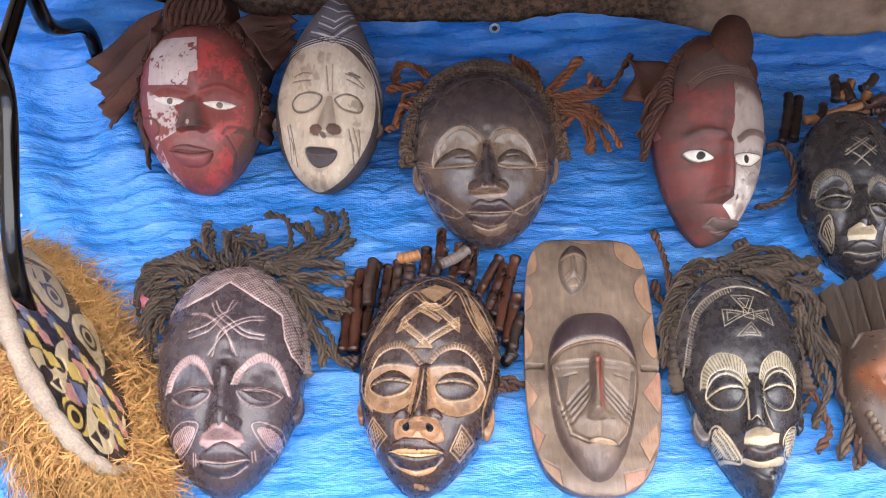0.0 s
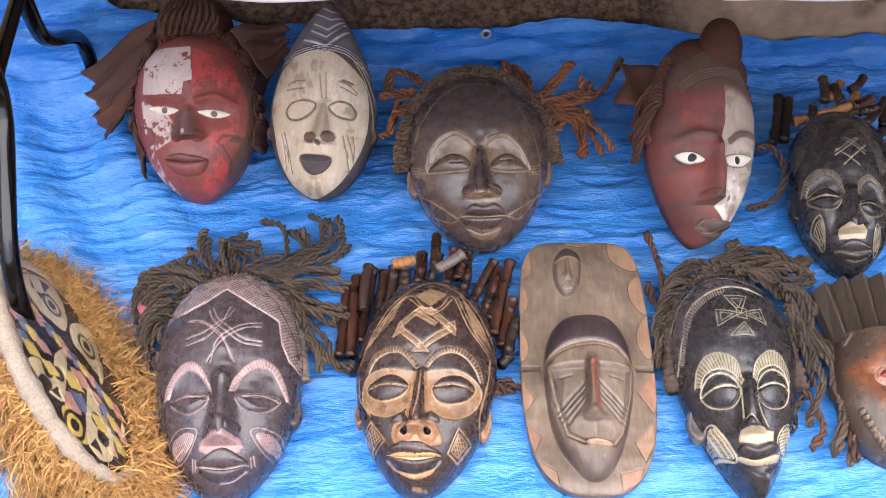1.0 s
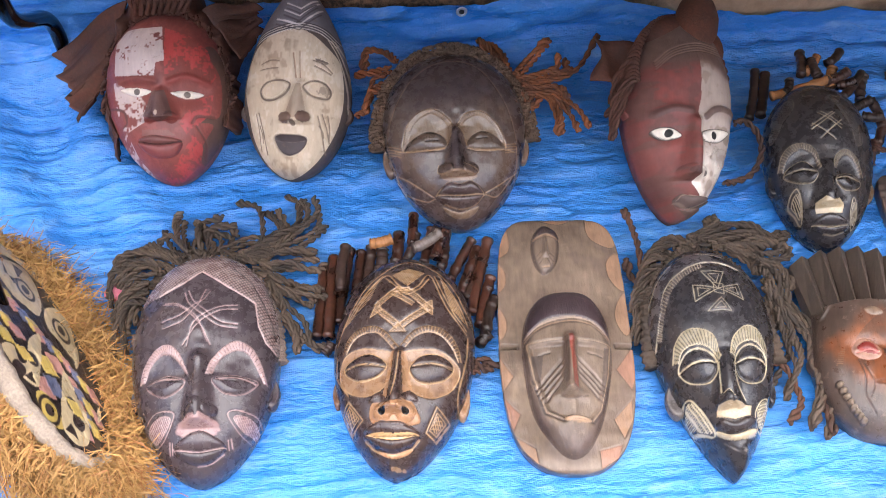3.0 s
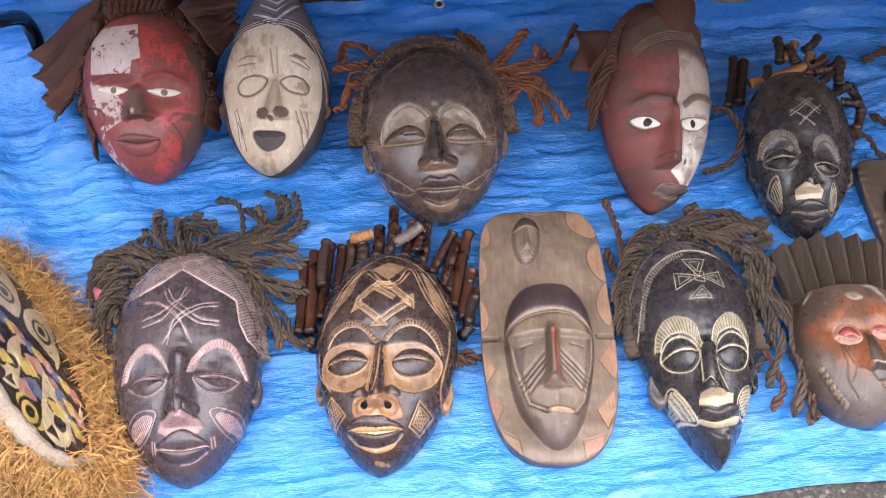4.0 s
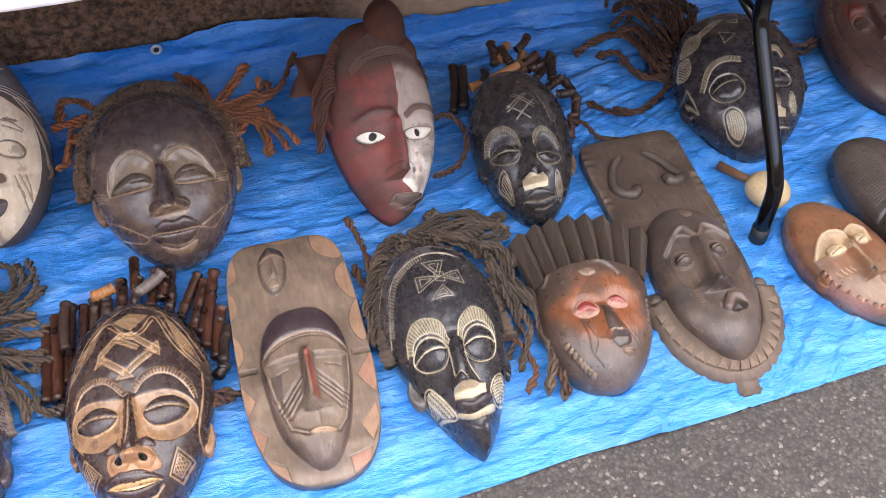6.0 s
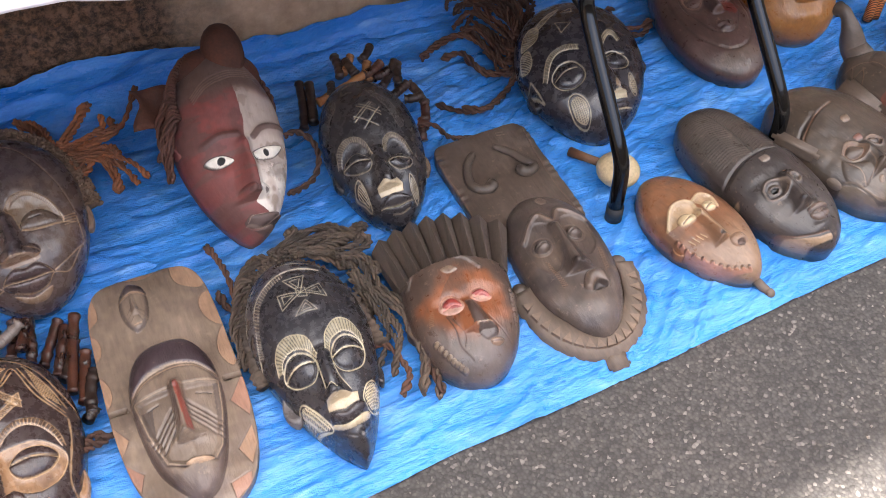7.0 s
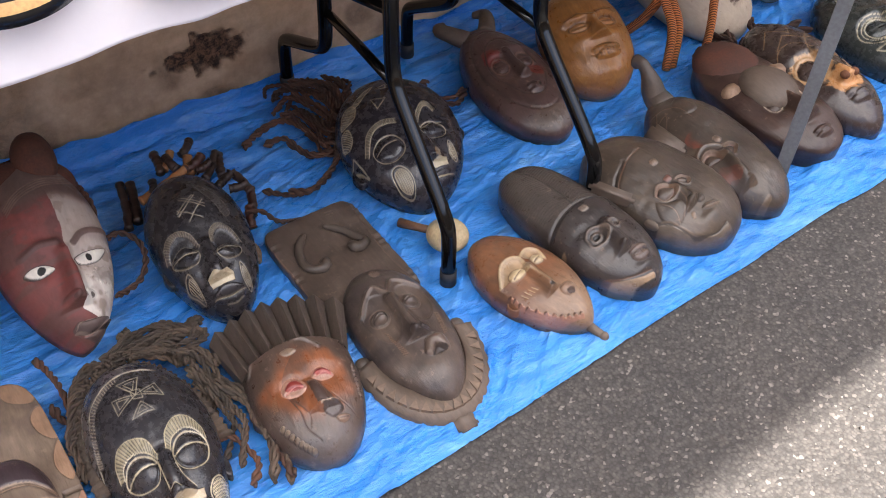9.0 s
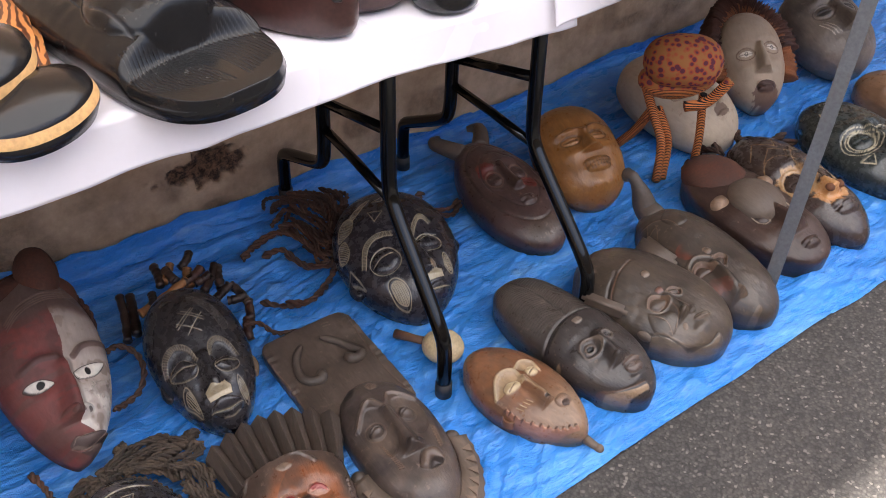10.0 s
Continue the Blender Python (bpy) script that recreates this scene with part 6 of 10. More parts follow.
def mask_cream_cap():
    c = Carve(pose(-0.1169, 0.4846, 0.1128, 38.0, 0.0, -9.2), 0.3200, 0.1699, 0.070, 0.020, (-0.16, 1.75, 1.22, 2.0, 1.8), rgb(194, 176, 152), nx=230, ny=330, seed=81)
    st = value_noise(c.x * 40, c.y * 40, 5) + 0.8 * value_noise(c.x * 110, c.y * 60, 6) + 0.6 * value_noise(c.x * 300, c.y * 200, 7)
    c.tint(step(0.5, 1.3, st), rgb(140, 116, 96), 0.6).tint(step(-0.4, -1.2, st), rgb(212, 198, 178), 0.7)
    DARK2, GREY, CUT = rgb(66, 56, 58), rgb(104, 100, 106), rgb(112, 94, 80)
    band = [(-0.997, 0.192), (-0.687, 0.337), (-0.262, 0.424), (0.108, 0.468), (0.481, 0.435), (0.743, 0.333), (0.899, 0.137), (0.998, -0.101), (1.009, -0.299)]
    cap = c.inside(band[:7] + [(1.5, (0.899, 0.137)[1]), (1.5, 1.6), (-1.5, 1.6), (-1.5, (-0.997, 0.192)[1])])
    c.tint(cap, GREY)
    c.H += 0.002 * cap
    side = (1 - c.inside(c.curve([(-0.908, -0.083), (-0.813, -0.370), (-0.698, -0.619), (-0.466, -0.849), (-0.048, -0.986), (0.412, -0.845), (0.769, -0.556), (0.912, -0.269), (0.885, 0.040), (0.716, 0.250), (0.109, 0.462), (-0.674, 0.305)], True))) * (1 - cap)
    c.tint(side, rgb(62, 50, 48), 0.95)
    for k in range(3):
        off = 0.024 * k
        c.groove([(a * (1 + 0.02 * k), b + off) for a, b in band[:6]], 1.8, 0.8, rgb(206, 198, 188)).groove([(a * (1 + 0.015 * k), b + off + 0.012) for a, b in band[:6]], 2.2, 0.8, rgb(54, 46, 48))
    for k in range(3):
        c.groove([(0.604, 0.384), (0.784, 0.232), (0.909, 0.045), (0.976, -0.145), (0.980, -0.306)] if k == 0 else [(a + 0.05 * k, b) for a, b in ((0.604, 0.384), (0.784, 0.232), (0.909, 0.045), (0.976, -0.145))], 1.8, 0.7, rgb(190, 176, 158))
    for l, m, r in (((-0.337, 0.556), (0.103, 0.502), (0.441, 0.681)), ((-0.206, 0.650), (0.088, 0.592), (0.364, 0.754)), ((-0.168, 0.720), (0.099, 0.667), (0.329, 0.783))):
        c.line([l, m, r], 2.8, 1.0, rgb(212, 206, 202))
        c.line([(l[0], l[1] - 0.05), (m[0], m[1] - 0.05), (r[0], r[1] - 0.05)], 2.4, 0.6, rgb(72, 66, 70))
    y = (0.060, 0.726)[1]
    for k in range(4):
        c.line([(-0.22 + 0.04 * k, y + 0.12 + 0.09 * k), (0.12, y + 0.05 + 0.09 * k), (0.42 - 0.05 * k, y + 0.13 + 0.09 * k)], 2.6, 1.0, rgb(206, 200, 196))
    c.bump(0.05, 0.25, 0.55, 0.25, 5)
    for e in ([(-0.568, -0.142), (-0.430, -0.060), (-0.182, -0.040), (-0.014, -0.076), (-0.091, -0.168), (-0.303, -0.234), (-0.502, -0.226)], [(0.241, -0.091), (0.388, -0.035), (0.586, -0.047), (0.713, -0.122), (0.671, -0.195), (0.476, -0.192), (0.323, -0.157)]):
        c.dome([(a, b) for a, b in e], 5)
        c.groove(e, 3.0, 2.0, rgb(92, 76, 66), True)
        m = (sum(p[0] for p in e) / 7, sum(p[1] for p in e) / 7)
        c.groove([(m[0] + (a - m[0]) * 0.78, m[1] + (b - m[1]) * 0.78) for a, b in e], 1.6, -0.8, rgb(206, 190, 166), True)
    c.patch((0.617, -0.129)[0], (0.617, -0.129)[1], 0.09, 0.05, rgb(92, 76, 66), share=0.5, ragged=0.4)
    c.bridge((0.151, -0.052), (0.112, -0.447), 0.10, 0.23, 18, 0.45)
    c.tint(c.inside([(0.111, -0.067), (0.188, -0.065), (0.311, -0.364), (0.083, -0.412), (-0.077, -0.374)]), rgb(150, 128, 110), 0.7)
    for p in ((-0.066, -0.402), (0.264, -0.388)):
        c.ball(p[0], p[1], 0.13, 0.055, 5)
        c.patch(p[0], p[1], 0.13, 0.055, rgb(102, 72, 62), share=0.9, ragged=0.1)
    c.patch((0.074, -0.448)[0], (0.074, -0.448)[1], 0.05, 0.03, rgb(80, 56, 50), share=0.8)
    mouth = [(-0.280, -0.582), (-0.019, -0.553), (0.317, -0.576), (0.263, -0.692), (0.024, -0.766), (-0.187, -0.716)]
    c.dome(mouth, -8, rgb(64, 54, 56))
    c.groove(mouth, 2.6, -1.6, rgb(206, 190, 168), True).groove([(-0.265, -0.622), (0.033, -0.631), (0.301, -0.609)], 1.2, 0.5, rgb(96, 84, 82))
    c.bump((0.003, -0.886)[0], (0.003, -0.886)[1], 0.25, 0.07, 5)
    for a, b in (((-0.644, -0.376), (-0.550, -0.729)), ((-0.595, -0.363), (-0.426, -0.757)), ((-0.570, -0.486), (-0.501, -0.650)), ((0.511, -0.369), (0.618, -0.727)), ((0.583, -0.352), (0.699, -0.616)), ((0.680, -0.360), (0.701, -0.589)), ((0.538, -0.463), (0.610, -0.568))):
        c.groove([a, ((a[0] + b[0]) / 2 + 0.02, (a[1] + b[1]) / 2), b], 2.0, 1.4, CUT)
    for p in ([(-0.580, 0.111), (-0.395, 0.149), (-0.227, 0.143)], [(-0.590, 0.055), (-0.415, 0.071), (-0.248, 0.079)], [(0.394, 0.165), (0.568, 0.134), (0.718, 0.062)], [(0.424, 0.111), (0.574, 0.078), (0.697, 0.045)], [(0.443, 0.174), (0.638, 0.154)]):
        c.groove(p, 2.0, 1.2, CUT)
    c.patch((0.541, 0.160)[0], (0.541, 0.160)[1], 0.14, 0.02, rgb(84, 66, 58), 0, -20, 0.7, 0.3)
    c.groove([(0.033, 0.221), (0.096, -0.012)], 2.2, 0.9, rgb(142, 112, 90)).groove([(0.150, 0.244), (0.173, -0.010)], 1.8, 0.8, rgb(142, 112, 90))
    c.build("carved_mask", "cream painted wooden mask with a striped pointed cap and open mouth", WOOD_PAINTED_FINE)
    c.ear(-0.96, -0.34, 0.011, 0.018, -1, 0.0, rgb(84, 66, 56))
    c.ear(0.97, -0.32, 0.011, 0.018, 1, 0.0, rgb(74, 56, 48))


def knotted_band(c, a0, a1, radius, mat, grow):
    """A thick band of many small fibre knots round the upper edge of the face."""
    rnd = random.Random(77)
    bm = bmesh.new()
    bmesh.ops.create_icosphere(bm, subdivisions=1, radius=1.0)
    unit = np.array([v.co[:] for v in bm.verts])
    tri = np.array([[v.index for v in f.verts] for f in bm.faces])
    bm.free()
    vs, fs = [], []
    for k in range(900):
        a = radians(rnd.uniform(a0, a1))
        px, py = math.cos(a), math.sin(a)
        w = abs(c.X[int(np.argmin(np.abs(c.Y[:, 0] - py)))]).max()
        b = rnd.uniform(-0.2, math.pi + 0.2)
        off = radius * math.cos(b)
        o = np.array([math.copysign(min(abs(px), max(w, abs(px))), px) * grow * c.hw + off * px, py * grow * c.hl + off * py, c.rim + radius * (0.2 + 1.05 * abs(math.sin(b)))])
        turn = np.array(Euler((rnd.uniform(0, 6), rnd.uniform(0, 6), 0)).to_matrix())
        fs.append(tri + len(unit) * k)
        vs.append(o + (unit * np.array([0.0052, 0.0034, 0.0036]) * rnd.uniform(0.7, 1.2)) @ turn)
    me = mesh_of("knotted_headband", np.concatenate(vs), np.concatenate(fs).tolist())
    add("knotted_headband", me, mat, c.ob)
    rim_braid(c, a0, a1, radius * 0.8, mat, grow, name="headband_core")


def mask_braided():
    LN, DEEP = rgb(158, 132, 106), rgb(44, 34, 32)
    c = Carve(pose(0.1202, 0.3548, 0.0794, 28.0, 0.0, 0.3), 0.2856, 0.2244, 0.085, 0.016, (0.15, 2.1, 2.0, 1.9, 1.75), rgb(80, 66, 62), nx=230, ny=320, seed=91)
    n = value_noise(c.x * 28, c.y * 28, 4) + 0.6 * value_noise(c.x * 70, c.y * 70, 5)
    c.tint(step(-0.1, 1.0, n), rgb(104, 84, 70), 0.6).tint(step((-0.022, 0.305)[1] - 0.1, (-0.022, 0.305)[1] + 0.15, c.Y), rgb(70, 60, 64), 0.75)
    c.bump(-0.01, 0.38, 0.5, 0.34, 9)
    c.groove([(-0.937, 0.023), (-0.834, 0.280), (-0.602, 0.575), (-0.289, 0.766), (0.045, 0.806), (0.361, 0.702), (0.584, 0.454), (0.736, 0.188), (0.815, -0.121)], 1.8, 1.0, rgb(130, 108, 90))
    for sock, e, base, slit in (([(-0.735, -0.154), (-0.675, 0.061), (-0.517, 0.195), (-0.318, 0.218), (-0.135, 0.107), (-0.078, -0.014), (-0.187, -0.192), (-0.435, -0.192)], [(-0.717, -0.158), (-0.579, -0.043), (-0.378, 0.001), (-0.191, -0.077), (-0.181, -0.201), (-0.435, -0.192)], [(-0.841, -0.126), (-0.718, -0.164), (-0.435, -0.195), (-0.188, -0.200)], [(-0.425, -0.100), (-0.266, -0.107)]), ([(0.010, 0.038), (0.136, 0.133), (0.320, 0.157), (0.493, 0.070), (0.588, -0.057), (0.638, -0.211), (0.344, -0.239), (0.131, -0.213), (0.078, -0.053)], [(0.113, -0.212), (0.150, -0.114), (0.315, -0.032), (0.493, -0.075), (0.625, -0.220), (0.344, -0.244)], [(0.113, -0.215), (0.344, -0.239), (0.625, -0.226), (0.760, -0.240)], [(0.250, -0.117), (0.397, -0.105)])):
        c.dome(sock, -5)
        c.tint(c.inside(c.curve(sock, True)), rgb(124, 104, 84), 0.8)
        c.dome(e, 9, rgb(88, 74, 66), share=0.9)
        c.groove(sock, 1.5, 0.8, LN, True).groove(base, 2.2, 1.2, LN).groove(e[:4], 1.3, 0.7, rgb(60, 48, 44))
        c.groove(slit, 1.8, 1.6, DEEP)
    for out, inn in (([(-0.739, -0.097), (-0.672, 0.090), (-0.515, 0.215), (-0.316, 0.236), (-0.116, 0.120), (-0.050, 0.013)], [(-0.663, -0.056), (-0.598, 0.076), (-0.467, 0.167), (-0.314, 0.189), (-0.171, 0.104), (-0.094, 0.002)]), ([(-0.013, 0.025), (0.120, 0.149), (0.323, 0.178), (0.496, 0.099), (0.609, -0.042), (0.640, -0.197)], [(0.032, 0.008), (0.151, 0.106), (0.318, 0.137), (0.455, 0.067), (0.558, -0.064), (0.601, -0.199)])):
        c.rungs(out, inn, 40, rgb(110, 92, 76), LN, 0.8, 1.4)
        c.groove(out, 1.4, 0.7, LN)
    c.bridge((-0.039, 0.012), (-0.048, -0.491), 0.07, 0.16, 21, 0.5)
    c.tint(c.inside([(-0.074, 0.015), (-0.004, 0.010), (0.070, -0.365), (0.035, -0.432), (-0.106, -0.423), (-0.141, -0.351)]), rgb(62, 52, 54), 0.9)
    for p, q in (((-0.198, -0.428), 1), ((0.137, -0.437), -1)):
        c.ball(p[0], p[1], 0.10, 0.07, 7)
        c.groove([(p[0] - 0.09, p[1] + 0.06), (p[0] - 0.1 * q, p[1] - 0.02), (p[0] + 0.02, p[1] - 0.06)], 1.4, 0.8, LN)
    c.tint(c.inside(c.curve([(-0.261, -0.477), (-0.038, -0.447), (0.207, -0.494), (0.130, -0.545), (-0.189, -0.532)], True)), rgb(148, 122, 102), 0.75)
    up, lo = [(-0.343, -0.664), (-0.173, -0.552), (-0.016, -0.578), (0.146, -0.559), (0.299, -0.691), (-0.026, -0.681)], [(-0.343, -0.671), (-0.027, -0.697), (0.298, -0.696), (0.164, -0.790), (-0.037, -0.818), (-0.246, -0.763)]
    c.dome(up, 9, rgb(72, 58, 58))
    c.dome(lo, 9, rgb(78, 64, 62))
    c.groove(up[:5], 1.5, 0.8, LN).groove([(-0.343, -0.666), (-0.027, -0.689), (0.299, -0.691)], 2.0, 1.6, LN).groove(lo[2:], 1.3, 0.7, LN)
    c.dome([(-0.265, -0.785), (-0.038, -0.849), (0.218, -0.802), (0.104, -0.895), (-0.112, -0.894)], 3, rgb(150, 124, 100), share=0.6)
    for p in ([(-0.844, -0.367), (-0.646, -0.496), (-0.372, -0.677)], [(-0.851, -0.363), (-0.727, -0.570), (-0.487, -0.697), (-0.363, -0.693)], [(0.319, -0.671), (0.533, -0.580), (0.753, -0.460)], [(0.317, -0.691), (0.489, -0.694), (0.753, -0.453)]):
        c.groove(p, 1.6, 0.9, LN)
    for k in range(4):
        c.groove([(a, b - 0.028 * k) for a, b in ((-0.933, -0.047), (-0.768, -0.124))], 1.4, 0.8, LN).groove([(a, b - 0.028 * k) for a, b in ((0.631, -0.175), (0.803, -0.145))], 1.4, 0.8, LN)
    c.groove([(-0.940, -0.157), (-0.864, -0.322), (-0.822, -0.431)], 2.0, 0.9, LN).groove([(0.808, -0.177), (0.791, -0.390), (0.744, -0.474)], 2.0, 0.9, LN)
    c.build("carved_mask", "brown polished wooden mask with a knotted fibre headband", WOOD_POLISHED)
    c.ear(-0.97, -0.15, 0.012, 0.036, -1, 0.0, rgb(116, 94, 80))
    c.ear(0.97, -0.12, 0.012, 0.034, 1, 0.0, rgb(116, 94, 80))
    knotted_band(c, -2, 182, 0.016, FIBRE, 1.03)
    locks(c, [[(0.213, 0.452, 0.135), (0.204, 0.515, 0.125), (0.188, 0.536, 0.125)], [(0.216, 0.439, 0.135), (0.214, 0.492, 0.127), (0.199, 0.534, 0.123)], [(0.220, 0.435, 0.133), (0.254, 0.490, 0.125), (0.286, 0.534, 0.129)], [(0.223, 0.424, 0.131), (0.265, 0.447, 0.123), (0.297, 0.458, 0.121), (0.307, 0.492, 0.121)], [(0.219, 0.429, 0.133), (0.254, 0.432, 0.123), (0.318, 0.452, 0.125), (0.366, 0.509, 0.135)], [(0.226, 0.416, 0.127), (0.270, 0.418, 0.115), (0.289, 0.372, 0.105), (0.284, 0.340, 0.105)], [(0.226, 0.412, 0.125), (0.278, 0.411, 0.115), (0.312, 0.379, 0.107), (0.328, 0.350, 0.105)], [(0.226, 0.412, 0.125), (0.288, 0.426, 0.117), (0.308, 0.413, 0.113)], [(0.229, 0.408, 0.123), (0.244, 0.388, 0.111), (0.261, 0.415, 0.113)]], 3, 0.006, 0.0046, ROPE_ORANGE, 33)
    locks(c, [[(0.039, 0.489, 0.129), (0.024, 0.527, 0.125), (-0.005, 0.538, 0.121), (-0.013, 0.499, 0.113)], [(0.029, 0.472, 0.125), (0.004, 0.491, 0.119), (-0.027, 0.486, 0.109)], [(0.020, 0.462, 0.121), (-0.002, 0.466, 0.113), (-0.015, 0.427, 0.105), (-0.027, 0.404, 0.105)], [(0.014, 0.438, 0.115), (-0.010, 0.443, 0.107), (-0.016, 0.403, 0.105)]], 2, 0.004, 0.0044, ROPE_ORANGE, 34)


def mask_half_white():
    c = Carve(pose(0.4600, 0.3600, 0.0960, 25.0, 22.0, 2.0), 0.3480, 0.1820, 0.085, 0.016, (0.05, 2.0, 1.7, 1.75, 1.5), rgb(116, 62, 58), k=0.9, nx=230, ny=330, seed=101)
    n = value_noise(c.x * 50, c.y * 50, 1) + 0.6 * value_noise(c.x * 140, c.y * 140, 2)
    top = step((-0.480, 0.294)[1] - 0.04, (-0.480, 0.294)[1] + 0.10, c.Y + 0.06 * value_noise(c.x * 20, c.y * 20, 4))
    c.tint(step(0.1, 0.9, n), rgb(136, 66, 60), 0.6).tint(step(0.1, 0.5, value_noise(c.x * 25, c.y * 60, 12) + 0.6 * value_noise(c.x * 90, c.y * 200, 13)), rgb(98, 70, 64), 0.7).tint(step(-0.2, -0.9, n), rgb(88, 54, 50), 0.6)
    mid = sorted([(-0.092, 0.314), (-0.067, 0.010), (-0.145, -0.175), (-0.126, -0.376), (-0.118, -0.644), (-0.127, -0.726), (0.113, -0.809), (0.348, -1.017)], key=lambda p: p[1])
    half = (c.X > np.interp(c.Y, [p[1] for p in mid], [p[0] for p in mid])).astype(float)
    c.tint(half * (1 - top), rgb(188, 174, 164)).tint(half * (1 - top) * step((0.073, -0.472)[1] + 0.1, (0.073, -0.472)[1] - 0.1, c.Y) * step(0.3, -0.3, n), rgb(218, 210, 200))
    c.tint(half * step((0.053, -0.157)[1], (0.056, -0.067)[1], c.Y) * (1 - top), rgb(158, 142, 132), 0.75)
    c.tint(half * step(0.25, 0.6, n), rgb(136, 118, 106), 0.7)
    c.tint(top, rgb(98, 76, 68))
    for k in range(4):
        c.groove([(a, b + 0.026 * k) for a, b in ((-0.737, 0.274), (-0.512, 0.391), (-0.135, 0.465), (0.389, 0.502), (1.243, 0.686))], 2.0, 1.4, rgb(122, 98, 86))
    c.bump(0.0, 0.28, 0.55, 0.2, 7)
    c.ridge([(-0.762, -0.151), (-0.543, -0.100), (-0.245, -0.107)], 7, 5, rgb(86, 58, 54), 0.8)
    c.ridge([(0.020, -0.146), (0.273, -0.046), (0.836, 0.006)], 6, 5, rgb(98, 74, 68), 0.9)
    for e, p in (([(-0.764, -0.288), (-0.664, -0.261), (-0.489, -0.274), (-0.362, -0.335), (-0.540, -0.370), (-0.678, -0.347)], (-0.561, -0.317)), ([(-0.072, -0.321), (0.052, -0.260), (0.310, -0.219), (0.619, -0.209), (0.409, -0.314), (0.091, -0.357)], (0.224, -0.289))):
        c.bump(p[0], p[1], 0.34, 0.09, -7, 2.6)
        c.dome(e, 7, rgb(234, 228, 216))
        c.groove(e, 1.8, 0.8, rgb(40, 30, 28), True)
        c.patch(p[0], p[1], 0.058, 0.036, rgb(12, 10, 10), -1.5)
    c.bridge((-0.156, -0.146), (-0.201, -0.695), 0.11, 0.19, 26, 0.4)
    for p in ((-0.293, -0.644), (0.022, -0.631)):
        c.ball(p[0], p[1], 0.11, 0.045, 6)
    c.patch((-0.195, -0.657)[0], (-0.195, -0.657)[1], 0.12, 0.03, rgb(74, 46, 42), share=0.7)
    c.patch((0.031, -0.652)[0], (0.031, -0.652)[1], 0.05, 0.02, rgb(60, 44, 40), share=0.8)
    c.patch((0.402, -0.455)[0], (0.402, -0.455)[1], 0.22, 0.08, rgb(158, 148, 140), 2, 0, 0.5, 0.35)
    c.dome([(-0.276, -0.864), (-0.220, -0.815), (-0.045, -0.822), (0.354, -0.794), (0.555, -0.805), (-0.028, -0.913)], 10, rgb(92, 76, 72))
    c.dome([(-0.243, -0.883), (-0.012, -0.924), (0.666, -0.729), (0.619, -0.861), (0.402, -0.974), (0.038, -0.971)], 9, rgb(84, 66, 62))
    c.dome([(-0.078, -0.915), (0.069, -0.889), (0.589, -0.802), (0.420, -0.876)], -6, rgb(54, 38, 36))
    c.groove([(-0.251, -0.876), (0.000, -0.912), (0.459, -0.780)], 1.6, 1.4, rgb(140, 122, 110)).groove([(-0.253, -0.862), (-0.191, -0.825), (0.248, -0.810)], 1.4, 0.6, rgb(150, 132, 120))
    c.bump((0.315, -1.034)[0], (0.315, -1.034)[1], 0.3, 0.07, 6)
    c.build("carved_mask", "tall wooden mask painted half dull red and half white", WOOD_PAINTED_FINE)
    c.ear(-0.98, 0.0, 0.010, 0.026, -1)
    bm = bmesh.new()
    bmesh.ops.create_uvsphere(bm, u_segments=28, v_segments=16, radius=1.0, matrix=Matrix.LocRotScale((0.008, c.hl * 0.82, 0.074), None, (0.034, 0.050, 0.034)))
    for v in bm.verts:
        v.co.z += 0.002 * noise.noise(v.co * 60)
    part("topknot", bm, HIDE, c.ob, "smooth brown topknot")
    bm = bmesh.new()
    bmesh.ops.create_uvsphere(bm, u_segments=28, v_segments=16, radius=1.0, matrix=Matrix.LocRotScale((0.004, c.hl * 0.66, 0.040), None, (0.074, 0.048, 0.042)))
    part("skullcap", bm, HIDE, c.ob)
    rnd = random.Random(17)
    for k in range(30):
        a = radians(85 + 105 * k / 29)
        o = (math.cos(a) * c.hw * 0.94, (0.32 + 0.60 * math.sin(a)) * c.hl, 0.052)
        rope([o, (o[0] - 0.010, o[1] - 0.010, 0.048), (o[0] - 0.020 + rnd.uniform(-0.012, 0.008), o[1] - 0.045 - rnd.uniform(0, 0.02), 0.028), (o[0] - 0.020 + rnd.uniform(-0.012, 0.01), o[1] - 0.075 - rnd.uniform(0, 0.04), 0.006)], 0.0052, HIDE, c.ob, False, "hair_lock")
    for k in range(10):
        a = radians(10 + 8 * k)
        o = (math.cos(a) * c.hw * 0.96, (0.40 + 0.55 * math.sin(a)) * c.hl, 0.035)
        rope([o, (o[0] + 0.010, o[1] - 0.006, 0.03), (o[0] + 0.014, o[1] - 0.035 - rnd.uniform(0, 0.02), 0.012)], 0.005, HIDE, c.ob, False, "hair_lock")
    vs, fs = [], []
    for j in range(9):
        for i in range(9):
            u, v = i / 8, j / 8
            vs.append((-c.hw * (0.80 + (0.62 - 0.10 * math.sin(5 * v)) * u), c.hl * (0.62 - 0.42 * v) + 0.01 * u, 0.03 - 0.03 * u + 0.006 * math.sin(6 * u + 4 * v)))
    fs = [(j * 9 + i, j * 9 + i + 1, (j + 1) * 9 + i + 1, (j + 1) * 9 + i) for j in range(8) for i in range(8)]
    flap = add("hide_flap", mesh_of("hide_flap", vs, fs), HIDE, c.ob)
    flap.modifiers.new("thickness", "SOLIDIFY").thickness = 0.003
    inv = c.m.inverted()
